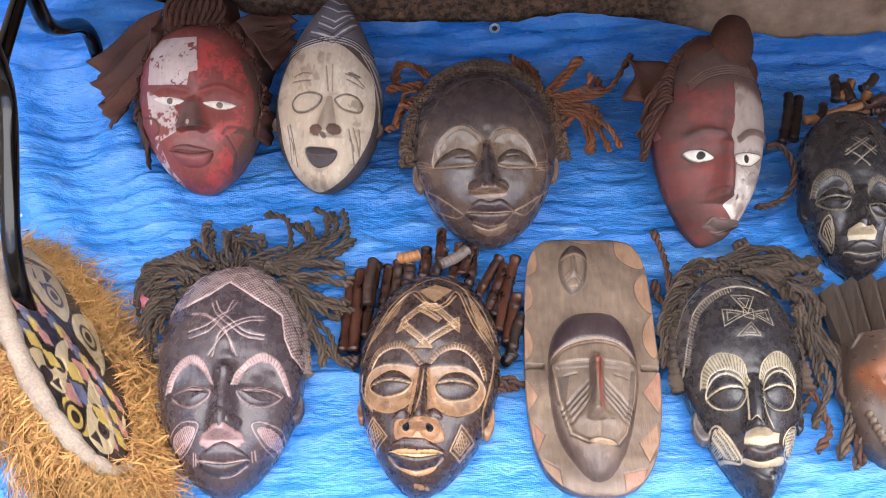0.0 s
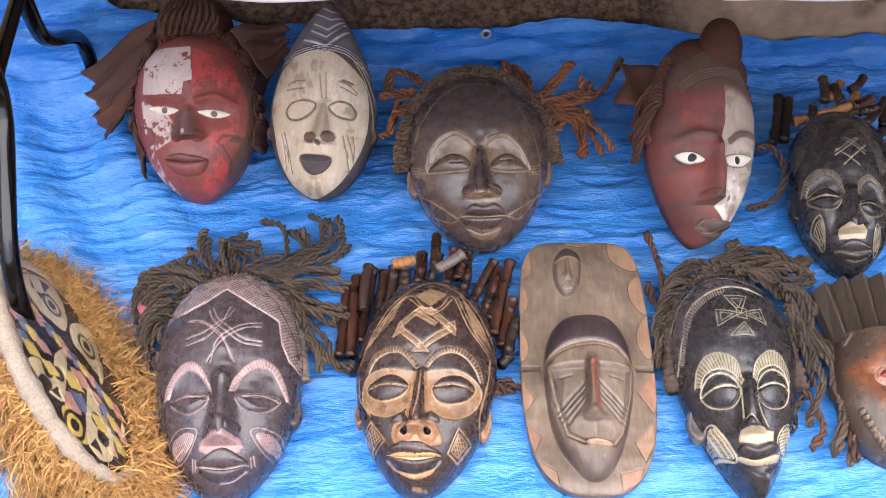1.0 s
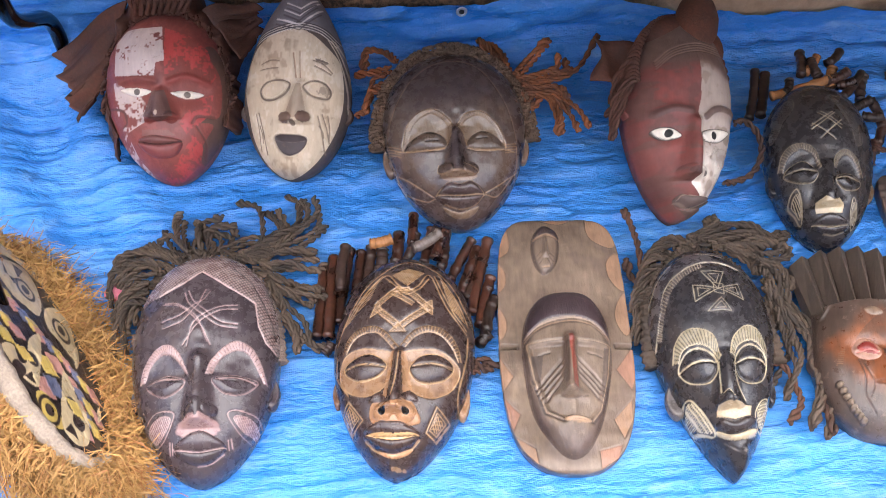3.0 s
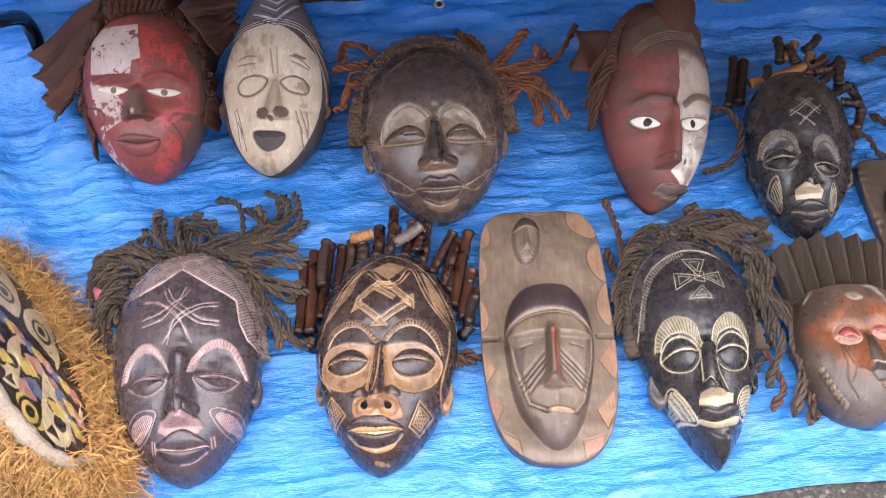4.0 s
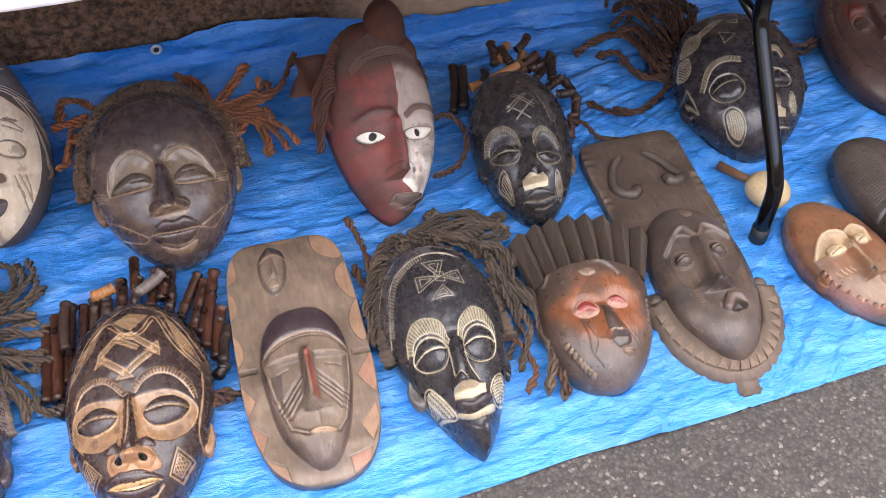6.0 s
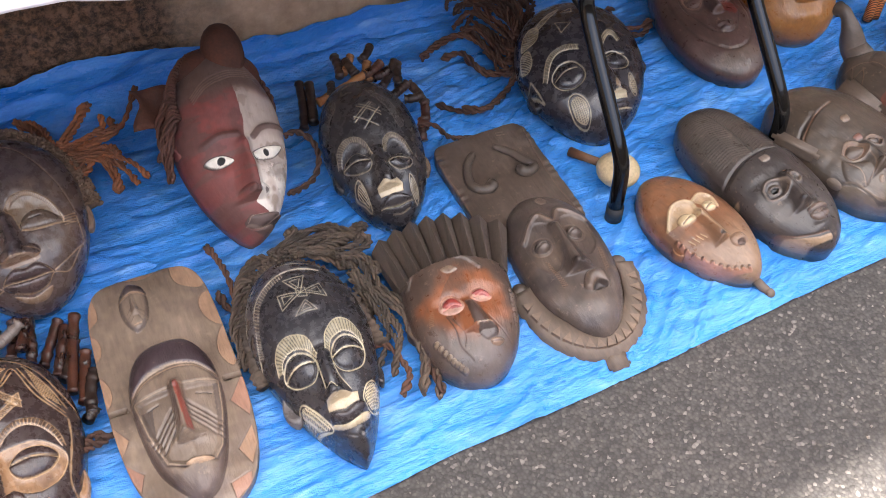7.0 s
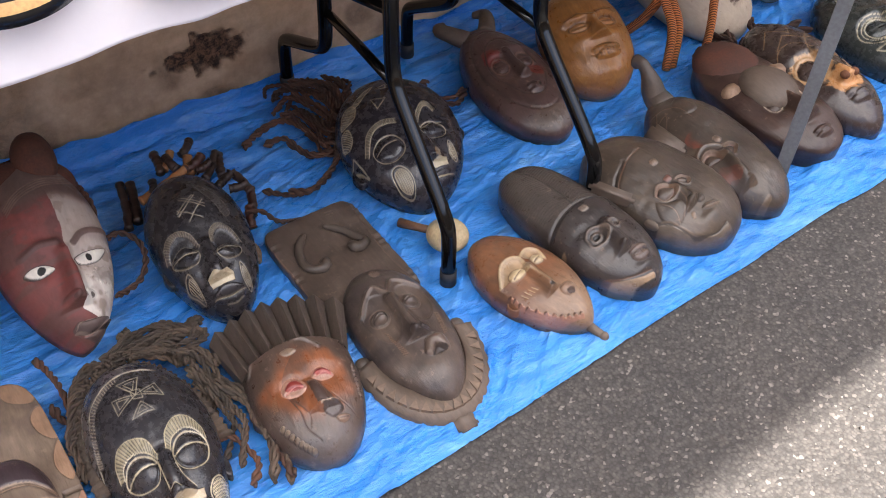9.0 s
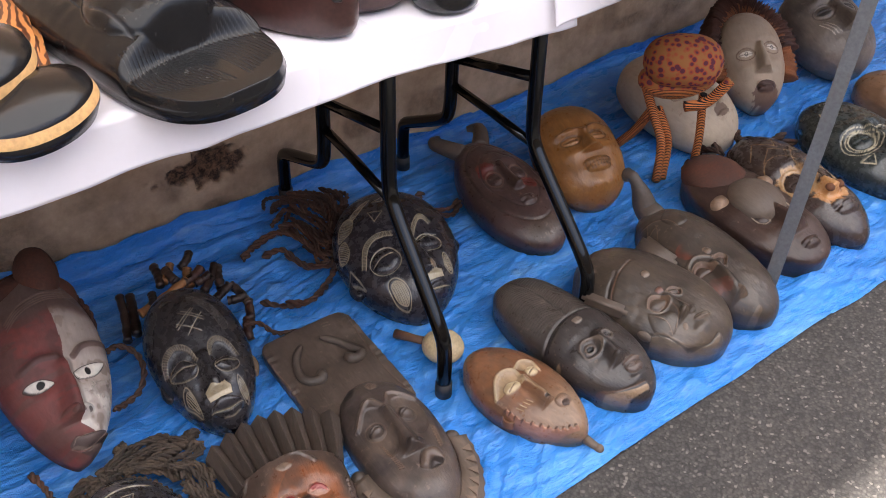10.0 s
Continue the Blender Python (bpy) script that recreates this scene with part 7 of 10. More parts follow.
    rope([inv @ Vector(p) for p in ((0.552, 0.316, 0.130), (0.575, 0.327, 0.120), (0.595, 0.312, 0.104), (0.591, 0.275, 0.100), (0.566, 0.237, 0.100), (0.534, 0.218, 0.106), (0.514, 0.212, 0.112))], 0.0052, ROPE_BROWN, c.ob, False, "hanging_cord")


def mask_hash():
    c = Carve(pose(0.6865, 0.2728, 0.0488, 20.0, 0.0, -5.9), 0.2780, 0.1649, 0.075, 0.014, (0.15, 2.1, 2.0, 1.9, 1.7), rgb(50, 47, 49), nx=210, ny=300, seed=111)
    LN = rgb(158, 146, 126)
    c.bump(-0.1, 0.30, 0.55, 0.3, 8)
    for p in ([(-0.205, 0.454), (-0.012, 0.366), (0.189, 0.261)], [(-0.323, 0.324), (-0.138, 0.236), (0.059, 0.130)], [(0.102, 0.458), (-0.102, 0.355), (-0.336, 0.253)], [(0.214, 0.367), (0.006, 0.257), (-0.201, 0.137)], [(-0.143, 0.472), (0.025, 0.394), (0.211, 0.302)], [(0.069, 0.470), (-0.143, 0.380), (-0.340, 0.293)]):
        c.groove(p, 1.7, 1.0, LN)
    for out, inn, e, lid in (([(-0.879, -0.153), (-0.833, 0.008), (-0.708, 0.098), (-0.505, 0.105), (-0.305, 0.005), (-0.240, -0.187)], [(-0.816, -0.177), (-0.755, -0.043), (-0.643, 0.025), (-0.498, 0.036), (-0.351, -0.049), (-0.280, -0.203)], [(-0.808, -0.214), (-0.706, -0.127), (-0.505, -0.099), (-0.299, -0.228), (-0.375, -0.341), (-0.576, -0.342), (-0.736, -0.286)], [(-0.799, -0.210), (-0.566, -0.194), (-0.300, -0.235)]), ([(-0.014, -0.192), (0.059, -0.042), (0.254, 0.021), (0.448, -0.059), (0.555, -0.267)], [(0.042, -0.211), (0.123, -0.086), (0.256, -0.036), (0.386, -0.102), (0.480, -0.277)], [(-0.004, -0.331), (0.143, -0.256), (0.333, -0.254), (0.501, -0.345), (0.380, -0.428), (0.152, -0.435)], [(0.014, -0.320), (0.230, -0.297), (0.486, -0.347)])):
        c.dome(inn[::-1] + [((inn[0][0] + inn[-1][0]) / 2, min(inn[0][1], inn[-1][1]) - 0.12)], -4)
        c.rungs(out, inn, 24, rgb(92, 84, 78), LN, 0.9, 1.4)
        c.groove(out, 1.4, 0.7, LN)
        c.dome(e, 8, lip=0.5)
        c.groove(e, 1.5, 0.8, LN, True).groove(lid, 2.2, 1.4, LN).groove([(a, b - 0.02) for a, b in lid], 1.0, 1.4, rgb(16, 14, 14))
    c.bridge((-0.117, -0.116), (-0.170, -0.610), 0.11, 0.20, 18, 0.5)
    c.poly([(-0.371, -0.580), (-0.227, -0.535), (-0.090, -0.580), (0.055, -0.530), (0.139, -0.595), (0.118, -0.676), (-0.115, -0.677), (-0.334, -0.678)], rgb(186, 170, 142), 1)
    c.dome([(-0.226, -0.508), (-0.107, -0.580), (-0.014, -0.507), (-0.103, -0.461)], 3, rgb(52, 48, 50))
    c.dome([(-0.361, -0.777), (-0.245, -0.701), (-0.087, -0.677), (0.091, -0.709), (0.256, -0.775), (-0.067, -0.806)], 7, rgb(58, 54, 56))
    c.dome([(-0.358, -0.788), (-0.064, -0.820), (0.262, -0.788), (0.169, -0.865), (-0.067, -0.889), (-0.260, -0.849)], 7, rgb(56, 52, 54))
    c.groove([(-0.369, -0.781), (-0.066, -0.812), (0.260, -0.783)], 1.8, 1.2, LN).groove([(-0.178, -0.873), (-0.010, -0.890), (0.164, -0.858)], 1.3, 0.6, LN)
    for o in ([(-0.624, -0.388), (-0.565, -0.504), (-0.538, -0.632), (-0.517, -0.750), (-0.613, -0.657), (-0.716, -0.548), (-0.708, -0.439)], [(0.342, -0.506), (0.421, -0.621), (0.412, -0.754), (0.339, -0.819), (0.281, -0.667)]):
        m = (sum(p[0] for p in o) / len(o), sum(p[1] for p in o) / len(o))
        i = [(m[0] + (a - m[0]) * 0.66, m[1] + (b - m[1]) * 0.7) for a, b in o]
        c.groove(o, 1.6, 0.9, LN, True).groove(i, 1.1, 0.5, LN, True)
        c.hatch(c.inside(c.curve(i, True)), 20, 2.2, 0.9, LN)
    for o in ([(-0.953, 0.217), (-0.878, 0.499), (-0.699, 0.669), (-0.540, 0.718), (-0.570, 0.564), (-0.751, 0.426), (-0.872, 0.254)], [(0.079, 0.730), (0.333, 0.574), (0.541, 0.381), (0.623, 0.152), (0.480, 0.095), (0.384, 0.321), (0.198, 0.563)]):
        c.hatch(c.inside(c.curve(o, True)), 55, 2.8, 0.9, rgb(98, 92, 86)).groove(o, 1.2, 0.6, rgb(104, 98, 92), True)
    c.build("carved_mask", "black wooden mask with a crossed forehead mark and cane sticks", WOOD_POLISHED)
    c.ear(-0.97, -0.22, 0.009, 0.024, -1)
    c.ear(0.97, -0.28, 0.010, 0.026, 1, 0.0, rgb(110, 92, 76))
    rnd = random.Random(9)
    inv = c.m.inverted()
    for a, b, kind in (((0.608, 0.385, 0.065), (0.638, 0.476, 0.085), 1), ((0.627, 0.387, 0.069), (0.653, 0.467, 0.085), 1), ((0.646, 0.407, 0.091), (0.745, 0.424, 0.105), 2), ((0.700, 0.437, 0.105), (0.713, 0.490, 0.105), 1), ((0.710, 0.443, 0.105), (0.738, 0.475, 0.109), 2), ((0.750, 0.459, 0.105), (0.780, 0.485, 0.107), 1), ((0.738, 0.421, 0.105), (0.778, 0.436, 0.107), 0), ((0.727, 0.430, 0.105), (0.725, 0.467, 0.107), 1), ((0.761, 0.395, 0.091), (0.808, 0.444, 0.095), 1), ((0.771, 0.371, 0.085), (0.807, 0.389, 0.085), 1), ((0.790, 0.368, 0.071), (0.821, 0.361, 0.075), 1), ((0.813, 0.399, 0.075), (0.819, 0.345, 0.065), 1), ((0.801, 0.312, 0.045), (0.823, 0.356, 0.065), 0), ((0.787, 0.290, 0.039), (0.804, 0.327, 0.051), 0), ((0.755, 0.416, 0.097), (0.788, 0.420, 0.101), 0), ((0.745, 0.416, 0.095), (0.758, 0.450, 0.105), 2), ((0.667, 0.408, 0.095), (0.680, 0.431, 0.101), 1), ((0.793, 0.395, 0.081), (0.811, 0.440, 0.091), 1)):
        cane(inv @ Vector(a), inv @ Vector(b), 0.0080 * rnd.uniform(0.88, 1.08), (CANE, CANE_DARK, CANE_PALE)[kind], c.ob, rnd)
    strands(c, [(1.05, 0.2, 0.115, 0.012)], 0.0045, ROPE_BROWN, 19)


def mask_long_roped():
    c = Carve(pose(1.1134, 0.3045, 0.0387, 15.0, 0.0, -14.4), 0.2941, 0.2317, 0.075, 0.014, (0.12, 2.1, 2.0, 1.9, 1.7), rgb(48, 45, 50), nx=210, ny=280, seed=121)
    LN = rgb(176, 164, 138)
    c.bump(0.1, 0.35, 0.6, 0.3, 7)
    for out, inn, e, lid in (([(-0.767, -0.251), (-0.655, -0.016), (-0.516, 0.085), (-0.333, 0.121), (-0.143, 0.086)], [(-0.715, -0.281), (-0.604, -0.070), (-0.472, 0.030), (-0.312, 0.049), (-0.154, 0.020)], [(-0.644, -0.261), (-0.501, -0.127), (-0.297, -0.116), (-0.165, -0.245), (-0.206, -0.385), (-0.384, -0.460), (-0.575, -0.407)], [(-0.603, -0.308), (-0.447, -0.239), (-0.254, -0.216)]), ([(0.106, -0.076), (0.216, 0.106), (0.372, 0.245), (0.482, 0.242), (0.556, 0.124)], [(0.145, -0.098), (0.246, 0.053), (0.360, 0.167), (0.448, 0.173), (0.501, 0.089)], [(0.148, -0.163), (0.282, -0.065), (0.464, -0.068), (0.587, -0.166), (0.523, -0.261), (0.321, -0.295), (0.175, -0.261)], [(0.172, -0.166), (0.380, -0.088), (0.555, -0.073)])):
        c.dome(e, -4)
        c.rungs(out, inn, 24, rgb(104, 96, 84), LN, 0.9, 1.4)
        c.groove(out, 1.5, 0.7, LN).groove(inn, 1.3, 0.6, LN)
        m = (sum(p[0] for p in e) / 7, sum(p[1] for p in e) / 7)
        c.dome([(m[0] + (a - m[0]) * 0.86, m[1] + (b - m[1]) * 0.86) for a, b in e], 10)
        c.groove(e, 1.8, 0.9, LN, True).groove(lid, 1.8, 1.4, LN).groove([(a, b - 0.02) for a, b in lid], 1.0, 1.6, rgb(16, 14, 14))
    c.bridge((0.086, -0.106), (0.189, -0.594), 0.10, 0.15, 20, 0.5)
    c.poly([(0.095, -0.619), (0.411, -0.556), (0.416, -0.640), (0.103, -0.693)], rgb(190, 176, 148), 1)
    c.dome([(0.249, -0.459), (0.332, -0.477), (0.294, -0.569), (0.200, -0.577)], 3, rgb(190, 168, 138), share=0.7)
    c.dome([(0.059, -0.768), (0.261, -0.702), (0.477, -0.697), (0.489, -0.731), (0.151, -0.817)], 7)
    c.dome([(0.062, -0.815), (0.488, -0.739), (0.432, -0.822), (0.208, -0.890)], 7)
    c.groove([(0.053, -0.810), (0.231, -0.794), (0.489, -0.735)], 1.8, 1.2, LN)
    for o in ([(-0.492, -0.585), (-0.386, -0.526), (-0.271, -0.598), (-0.213, -0.720), (-0.224, -0.840), (-0.285, -0.898), (-0.436, -0.787)], [(0.540, -0.347), (0.603, -0.382), (0.627, -0.516), (0.576, -0.595), (0.494, -0.513)]):
        m = (sum(p[0] for p in o) / len(o), sum(p[1] for p in o) / len(o))
        i = [(m[0] + (a - m[0]) * 0.78, m[1] + (b - m[1]) * 0.78) for a, b in o]
        w = c.dome(i, 0.8, rgb(84, 78, 74))
        c.hatch(w, 12, 3.2, 1.0, LN).hatch(w, 100, 3.2, 1.0, LN).groove(o, 1.7, 0.9, LN, True).groove(i, 1.1, 0.5, LN, True)
    for o in ([(-0.912, 0.279), (-0.826, 0.458), (-0.697, 0.536), (-0.610, 0.490), (-0.681, 0.334), (-0.817, 0.279)], [(-0.974, 0.074), (-0.935, 0.215), (-0.838, 0.224), (-0.828, 0.082), (-0.895, -0.020), (-0.964, -0.004)], [(-0.613, 0.538), (-0.402, 0.672), (-0.202, 0.730), (-0.403, 0.595), (-0.589, 0.477)]):
        c.hatch(c.inside(c.curve(o, True)), 30, 2.8, 1.1, LN).groove(o, 1.6, 0.8, LN, True)
    for t in ([(-0.359, 0.479), (-0.136, 0.422), (-0.328, 0.296)], [(0.073, 0.261), (0.171, 0.281), (0.092, 0.224)], [(-0.906, -0.146), (-0.943, -0.244), (-0.781, -0.466)], [(-0.206, 0.649), (-0.045, 0.618), (-0.001, 0.708)]):
        c.line(t + t[:1], 1.8, 0.9, LN)
    c.build("carved_mask", "black wooden mask with cream carving and long twisted rope hair", WOOD_POLISHED)
    c.ear(-0.97, -0.32, 0.013, 0.028, -1)
    c.ear(0.97, -0.05, 0.011, 0.02, 1)
    locks(c, [[(1.074, 0.441, 0.059), (1.088, 0.516, 0.055), (1.060, 0.567, 0.049), (1.020, 0.590, 0.045), (1.003, 0.578, 0.039)], [(1.059, 0.425, 0.055), (1.080, 0.496, 0.051), (1.074, 0.526, 0.049), (1.057, 0.538, 0.043)], [(1.050, 0.412, 0.053), (1.052, 0.475, 0.045), (1.034, 0.548, 0.041), (0.989, 0.530, 0.035)], [(1.038, 0.399, 0.047), (1.026, 0.440, 0.039), (1.024, 0.508, 0.035), (0.994, 0.513, 0.029)], [(1.090, 0.458, 0.061), (1.099, 0.519, 0.059), (1.084, 0.558, 0.055), (1.048, 0.579, 0.051)], [(1.030, 0.387, 0.043), (1.009, 0.405, 0.035), (1.014, 0.452, 0.031), (1.011, 0.518, 0.029)], [(1.102, 0.463, 0.063), (1.126, 0.499, 0.061), (1.120, 0.530, 0.059), (1.102, 0.556, 0.055)]], 6, 0.008, 0.0046, ROPE_BROWN, 42, False)
    locks(c, [[(1.017, 0.366, 0.033), (1.006, 0.401, 0.029), (1.001, 0.462, 0.029), (0.981, 0.516, 0.027), (0.928, 0.514, 0.025), (0.883, 0.498, 0.025)], [(1.010, 0.371, 0.033), (0.975, 0.404, 0.025), (0.963, 0.462, 0.025), (0.926, 0.478, 0.025)], [(1.014, 0.361, 0.033), (0.980, 0.344, 0.025), (0.926, 0.316, 0.025), (0.884, 0.335, 0.025), (0.854, 0.374, 0.025)], [(1.240, 0.422, 0.035), (1.257, 0.409, 0.031), (1.264, 0.376, 0.029), (1.284, 0.375, 0.027)], [(1.251, 0.431, 0.035), (1.280, 0.449, 0.033)], [(1.249, 0.398, 0.031), (1.300, 0.376, 0.025), (1.335, 0.387, 0.025)]], 2, 0.004, 0.0050, ROPE_BROWN, 43)


WOOD_PAINTED_FINE = carved("matt_painted_wood", 0.6, 0.22, wear=(0.16, 0.10, 0.07), worn=0.5, dust=0.06)
FIBRE = plain("matted_brown_fibre", rgb(112, 88, 70), 0.55, 0.95, scale=110, relief=0.9, dist=0.004)


def lying_mask(name, m, size, prof, base, label, mat, eyes, eye_size, nose, lips, lines=(), tints=(), seed=1, k=0.8, line_colour=None, lid=None, chin=0.0, low_top=0.0, nx=120, ny=160):
    """A simpler carved mask from its face plan: eyes, nose (x, top, tip, widths, height), lips and marks."""
    ln, wd, dp, rim = size
    c = Carve(m, ln, wd, dp, rim, prof, base, k=k, nx=nx, ny=ny, seed=seed)
    if low_top:
        c.H *= 1 - 0.75 * step(low_top - 0.06, low_top + 0.06, c.Y)
    for x, y, rx, ry, col, share in tints:
        c.patch(x, y, rx, ry, col, share=share, ragged=0.12)
    c.bump(0, 0.5, 0.6, 0.3, 5)
    for x, y in eyes:
        c.eye(x, y, *eye_size, 9, 9)
        lc = line_colour or tuple(min(1, v * 2.4) for v in base)
        c.line(arc(x, y, eye_size[0] * 1.15, eye_size[1] * 1.25, 0, 360, 24), 3.0, -2.2, lc)
        if lid:
            c.patch(x, y, eye_size[0] * 0.8, eye_size[1] * 0.6, lid)
        c.line([(x - eye_size[0] * 0.8, y), (x + eye_size[0] * 0.8, y)], 2.2, 2.2, tuple(v * 0.4 for v in base))
        c.bump(x, y + eye_size[1] * 2.1, eye_size[0] * 1.6, eye_size[1] * 0.8, 6)
        c.bump(x * 1.25, y - eye_size[1] * 3.2, 0.3, 0.12, 5)
    c.nose(*nose)
    c.lips(*lips)
    if chin:
        c.bump(0, -0.78, 0.35, 0.14, chin)
    for pts, mm, cut, col in lines:
        c.line(list(pts), mm, cut, col)
    c.build(name, label, mat)
    return c


# ---- the masks on the tarpaulin ----
for make in (mask_star, mask_crossed, mask_board, mask_narrow, mask_crested, mask_horned_board, mask_red_white, mask_cream_cap, mask_braided, mask_half_white, mask_hash, mask_long_roped):
    make()


def mask_small_orange():
    c = Carve(pose(1.0935, -0.0855, 0.0066, 3.0, 0.0, 11.2), 0.2510, 0.1436, 0.045, 0.016, (0.05, 2.0, 1.8, 1.8, 1.5), rgb(132, 88, 60), nx=180, ny=250, seed=131)
    PALE, LN = rgb(196, 172, 136), rgb(88, 62, 48)
    n = value_noise(c.x * 40, c.y * 40, 1) + 0.6 * value_noise(c.x * 110, c.y * 110, 2)
    c.tint(step(-0.2, 0.8, n), rgb(112, 80, 60), 0.7).tint(step((0.017, -0.559)[1] + 0.5, (0.017, -0.559)[1] - 0.1, c.Y + 0.1 * n), rgb(150, 124, 100), 0.8)
    c.groove([(-0.066, 1.067), (-0.595, 0.763), (-0.864, 0.535)], 2.2, 1.6, rgb(170, 132, 98)).groove([(-0.030, 1.148), (0.373, 1.088), (0.372, 0.798)], 2.2, 1.4, rgb(150, 116, 88))
    w = c.inside([(-0.255, 1.061), (-0.142, 1.038), (-0.802, 0.588), (-0.854, 0.633)])
    c.hatch(w, 95, 3.2, 1.2, rgb(80, 58, 46))
    w = c.inside([(-0.029, 1.113), (0.677, 0.935), (0.180, 0.717), (-0.107, 1.020)])
    c.hatch(w, 10, 3.2, 1.2, rgb(80, 58, 46))
    c.bump(0, 0.4, 0.6, 0.25, 4)
    for brow, e, m in (([(-0.854, 0.138), (-0.539, 0.314), (-0.278, 0.331), (-0.049, 0.208), (-0.174, 0.006)], [(-0.585, 0.148), (-0.414, 0.167), (-0.236, 0.092), (-0.284, 0.007), (-0.530, 0.012), (-0.645, 0.068)], (-0.440, 0.068)), ([(0.004, 0.234), (0.285, 0.272), (0.522, 0.187), (0.446, 0.012)], [(0.106, 0.117), (0.317, 0.144), (0.438, 0.079), (0.335, -0.013), (0.108, 0.000)], (0.246, 0.055))):
        c.dome(brow + [m], -3)
        c.tint(c.inside(c.curve(brow + [m], True)), PALE, 0.6)
        c.ridge(brow, 3.0, 3.0, PALE, 0.9)
        c.dome(e, 6, rgb(206, 184, 146), lip=0.8)
        c.groove(e, 1.4, 1.0, rgb(130, 98, 74), True).groove([(m[0] - 0.14, m[1] - 0.01), (m[0] + 0.14, m[1] + 0.02)], 1.6, 1.6, LN)
    c.bridge((-0.096, 0.090), (-0.244, -0.431), 0.11, 0.16, 17, 0.6)
    c.tint(c.inside([(-0.172, 0.100), (0.006, 0.069), (0.013, -0.396), (-0.207, -0.409)]), rgb(168, 142, 112), 0.8)
    c.patch((-0.209, -0.386)[0], (-0.209, -0.386)[1], 0.07, 0.03, rgb(60, 46, 40), -1)
    c.dome([(-0.051, -0.450), (0.237, -0.457), (0.292, -0.577), (0.031, -0.625), (-0.114, -0.552)], 7, rgb(140, 112, 92))
    c.dome([(-0.009, -0.548), (0.162, -0.563), (0.148, -0.618), (-0.023, -0.603)], -5, rgb(74, 56, 48))
    for k in range(4):
        a = (-0.733, -0.147)
        c.line([(a[0] + 0.09 * k, a[1] - 0.01 * k), (a[0] + 0.09 * k + 0.03, a[1] - 0.09 - 0.01 * k)], 1.6, 1.2, PALE)
    jaw = [(-0.898, -0.081), (-0.873, -0.290), (-0.684, -0.569), (-0.446, -0.776), (-0.136, -0.896)]
    c.ridge(jaw, 3.0, 3.0, rgb(176, 128, 106), 0.9)
    for k, (x, y) in enumerate(c.curve(jaw, n=5)[::2]):
        c.ball(x, y + 0.035, 0.05, 0.03, 4)
        c.patch(x, y + 0.05, 0.035, 0.016, rgb(92, 64, 52), share=0.8)
    c.build("carved_mask", "small orange-brown wooden mask with pale eyes and chin stub", WOOD_SATIN)
    c.ear(-0.95, -0.12, 0.008, 0.016, -1)
    bm = bmesh.new()
    bmesh.ops.create_cone(bm, cap_ends=True, segments=12, radius1=0.009, radius2=0.006, depth=0.035, matrix=Matrix.LocRotScale((0, -c.hl - 0.008, 0.012), Euler((radians(90), 0, 0)), None))
    bmesh.ops.create_uvsphere(bm, u_segments=12, v_segments=8, radius=0.008, matrix=Matrix.Translation((0, -c.hl - 0.026, 0.012)))
    part("chin_stub", bm, CREST_WOOD, c.ob)


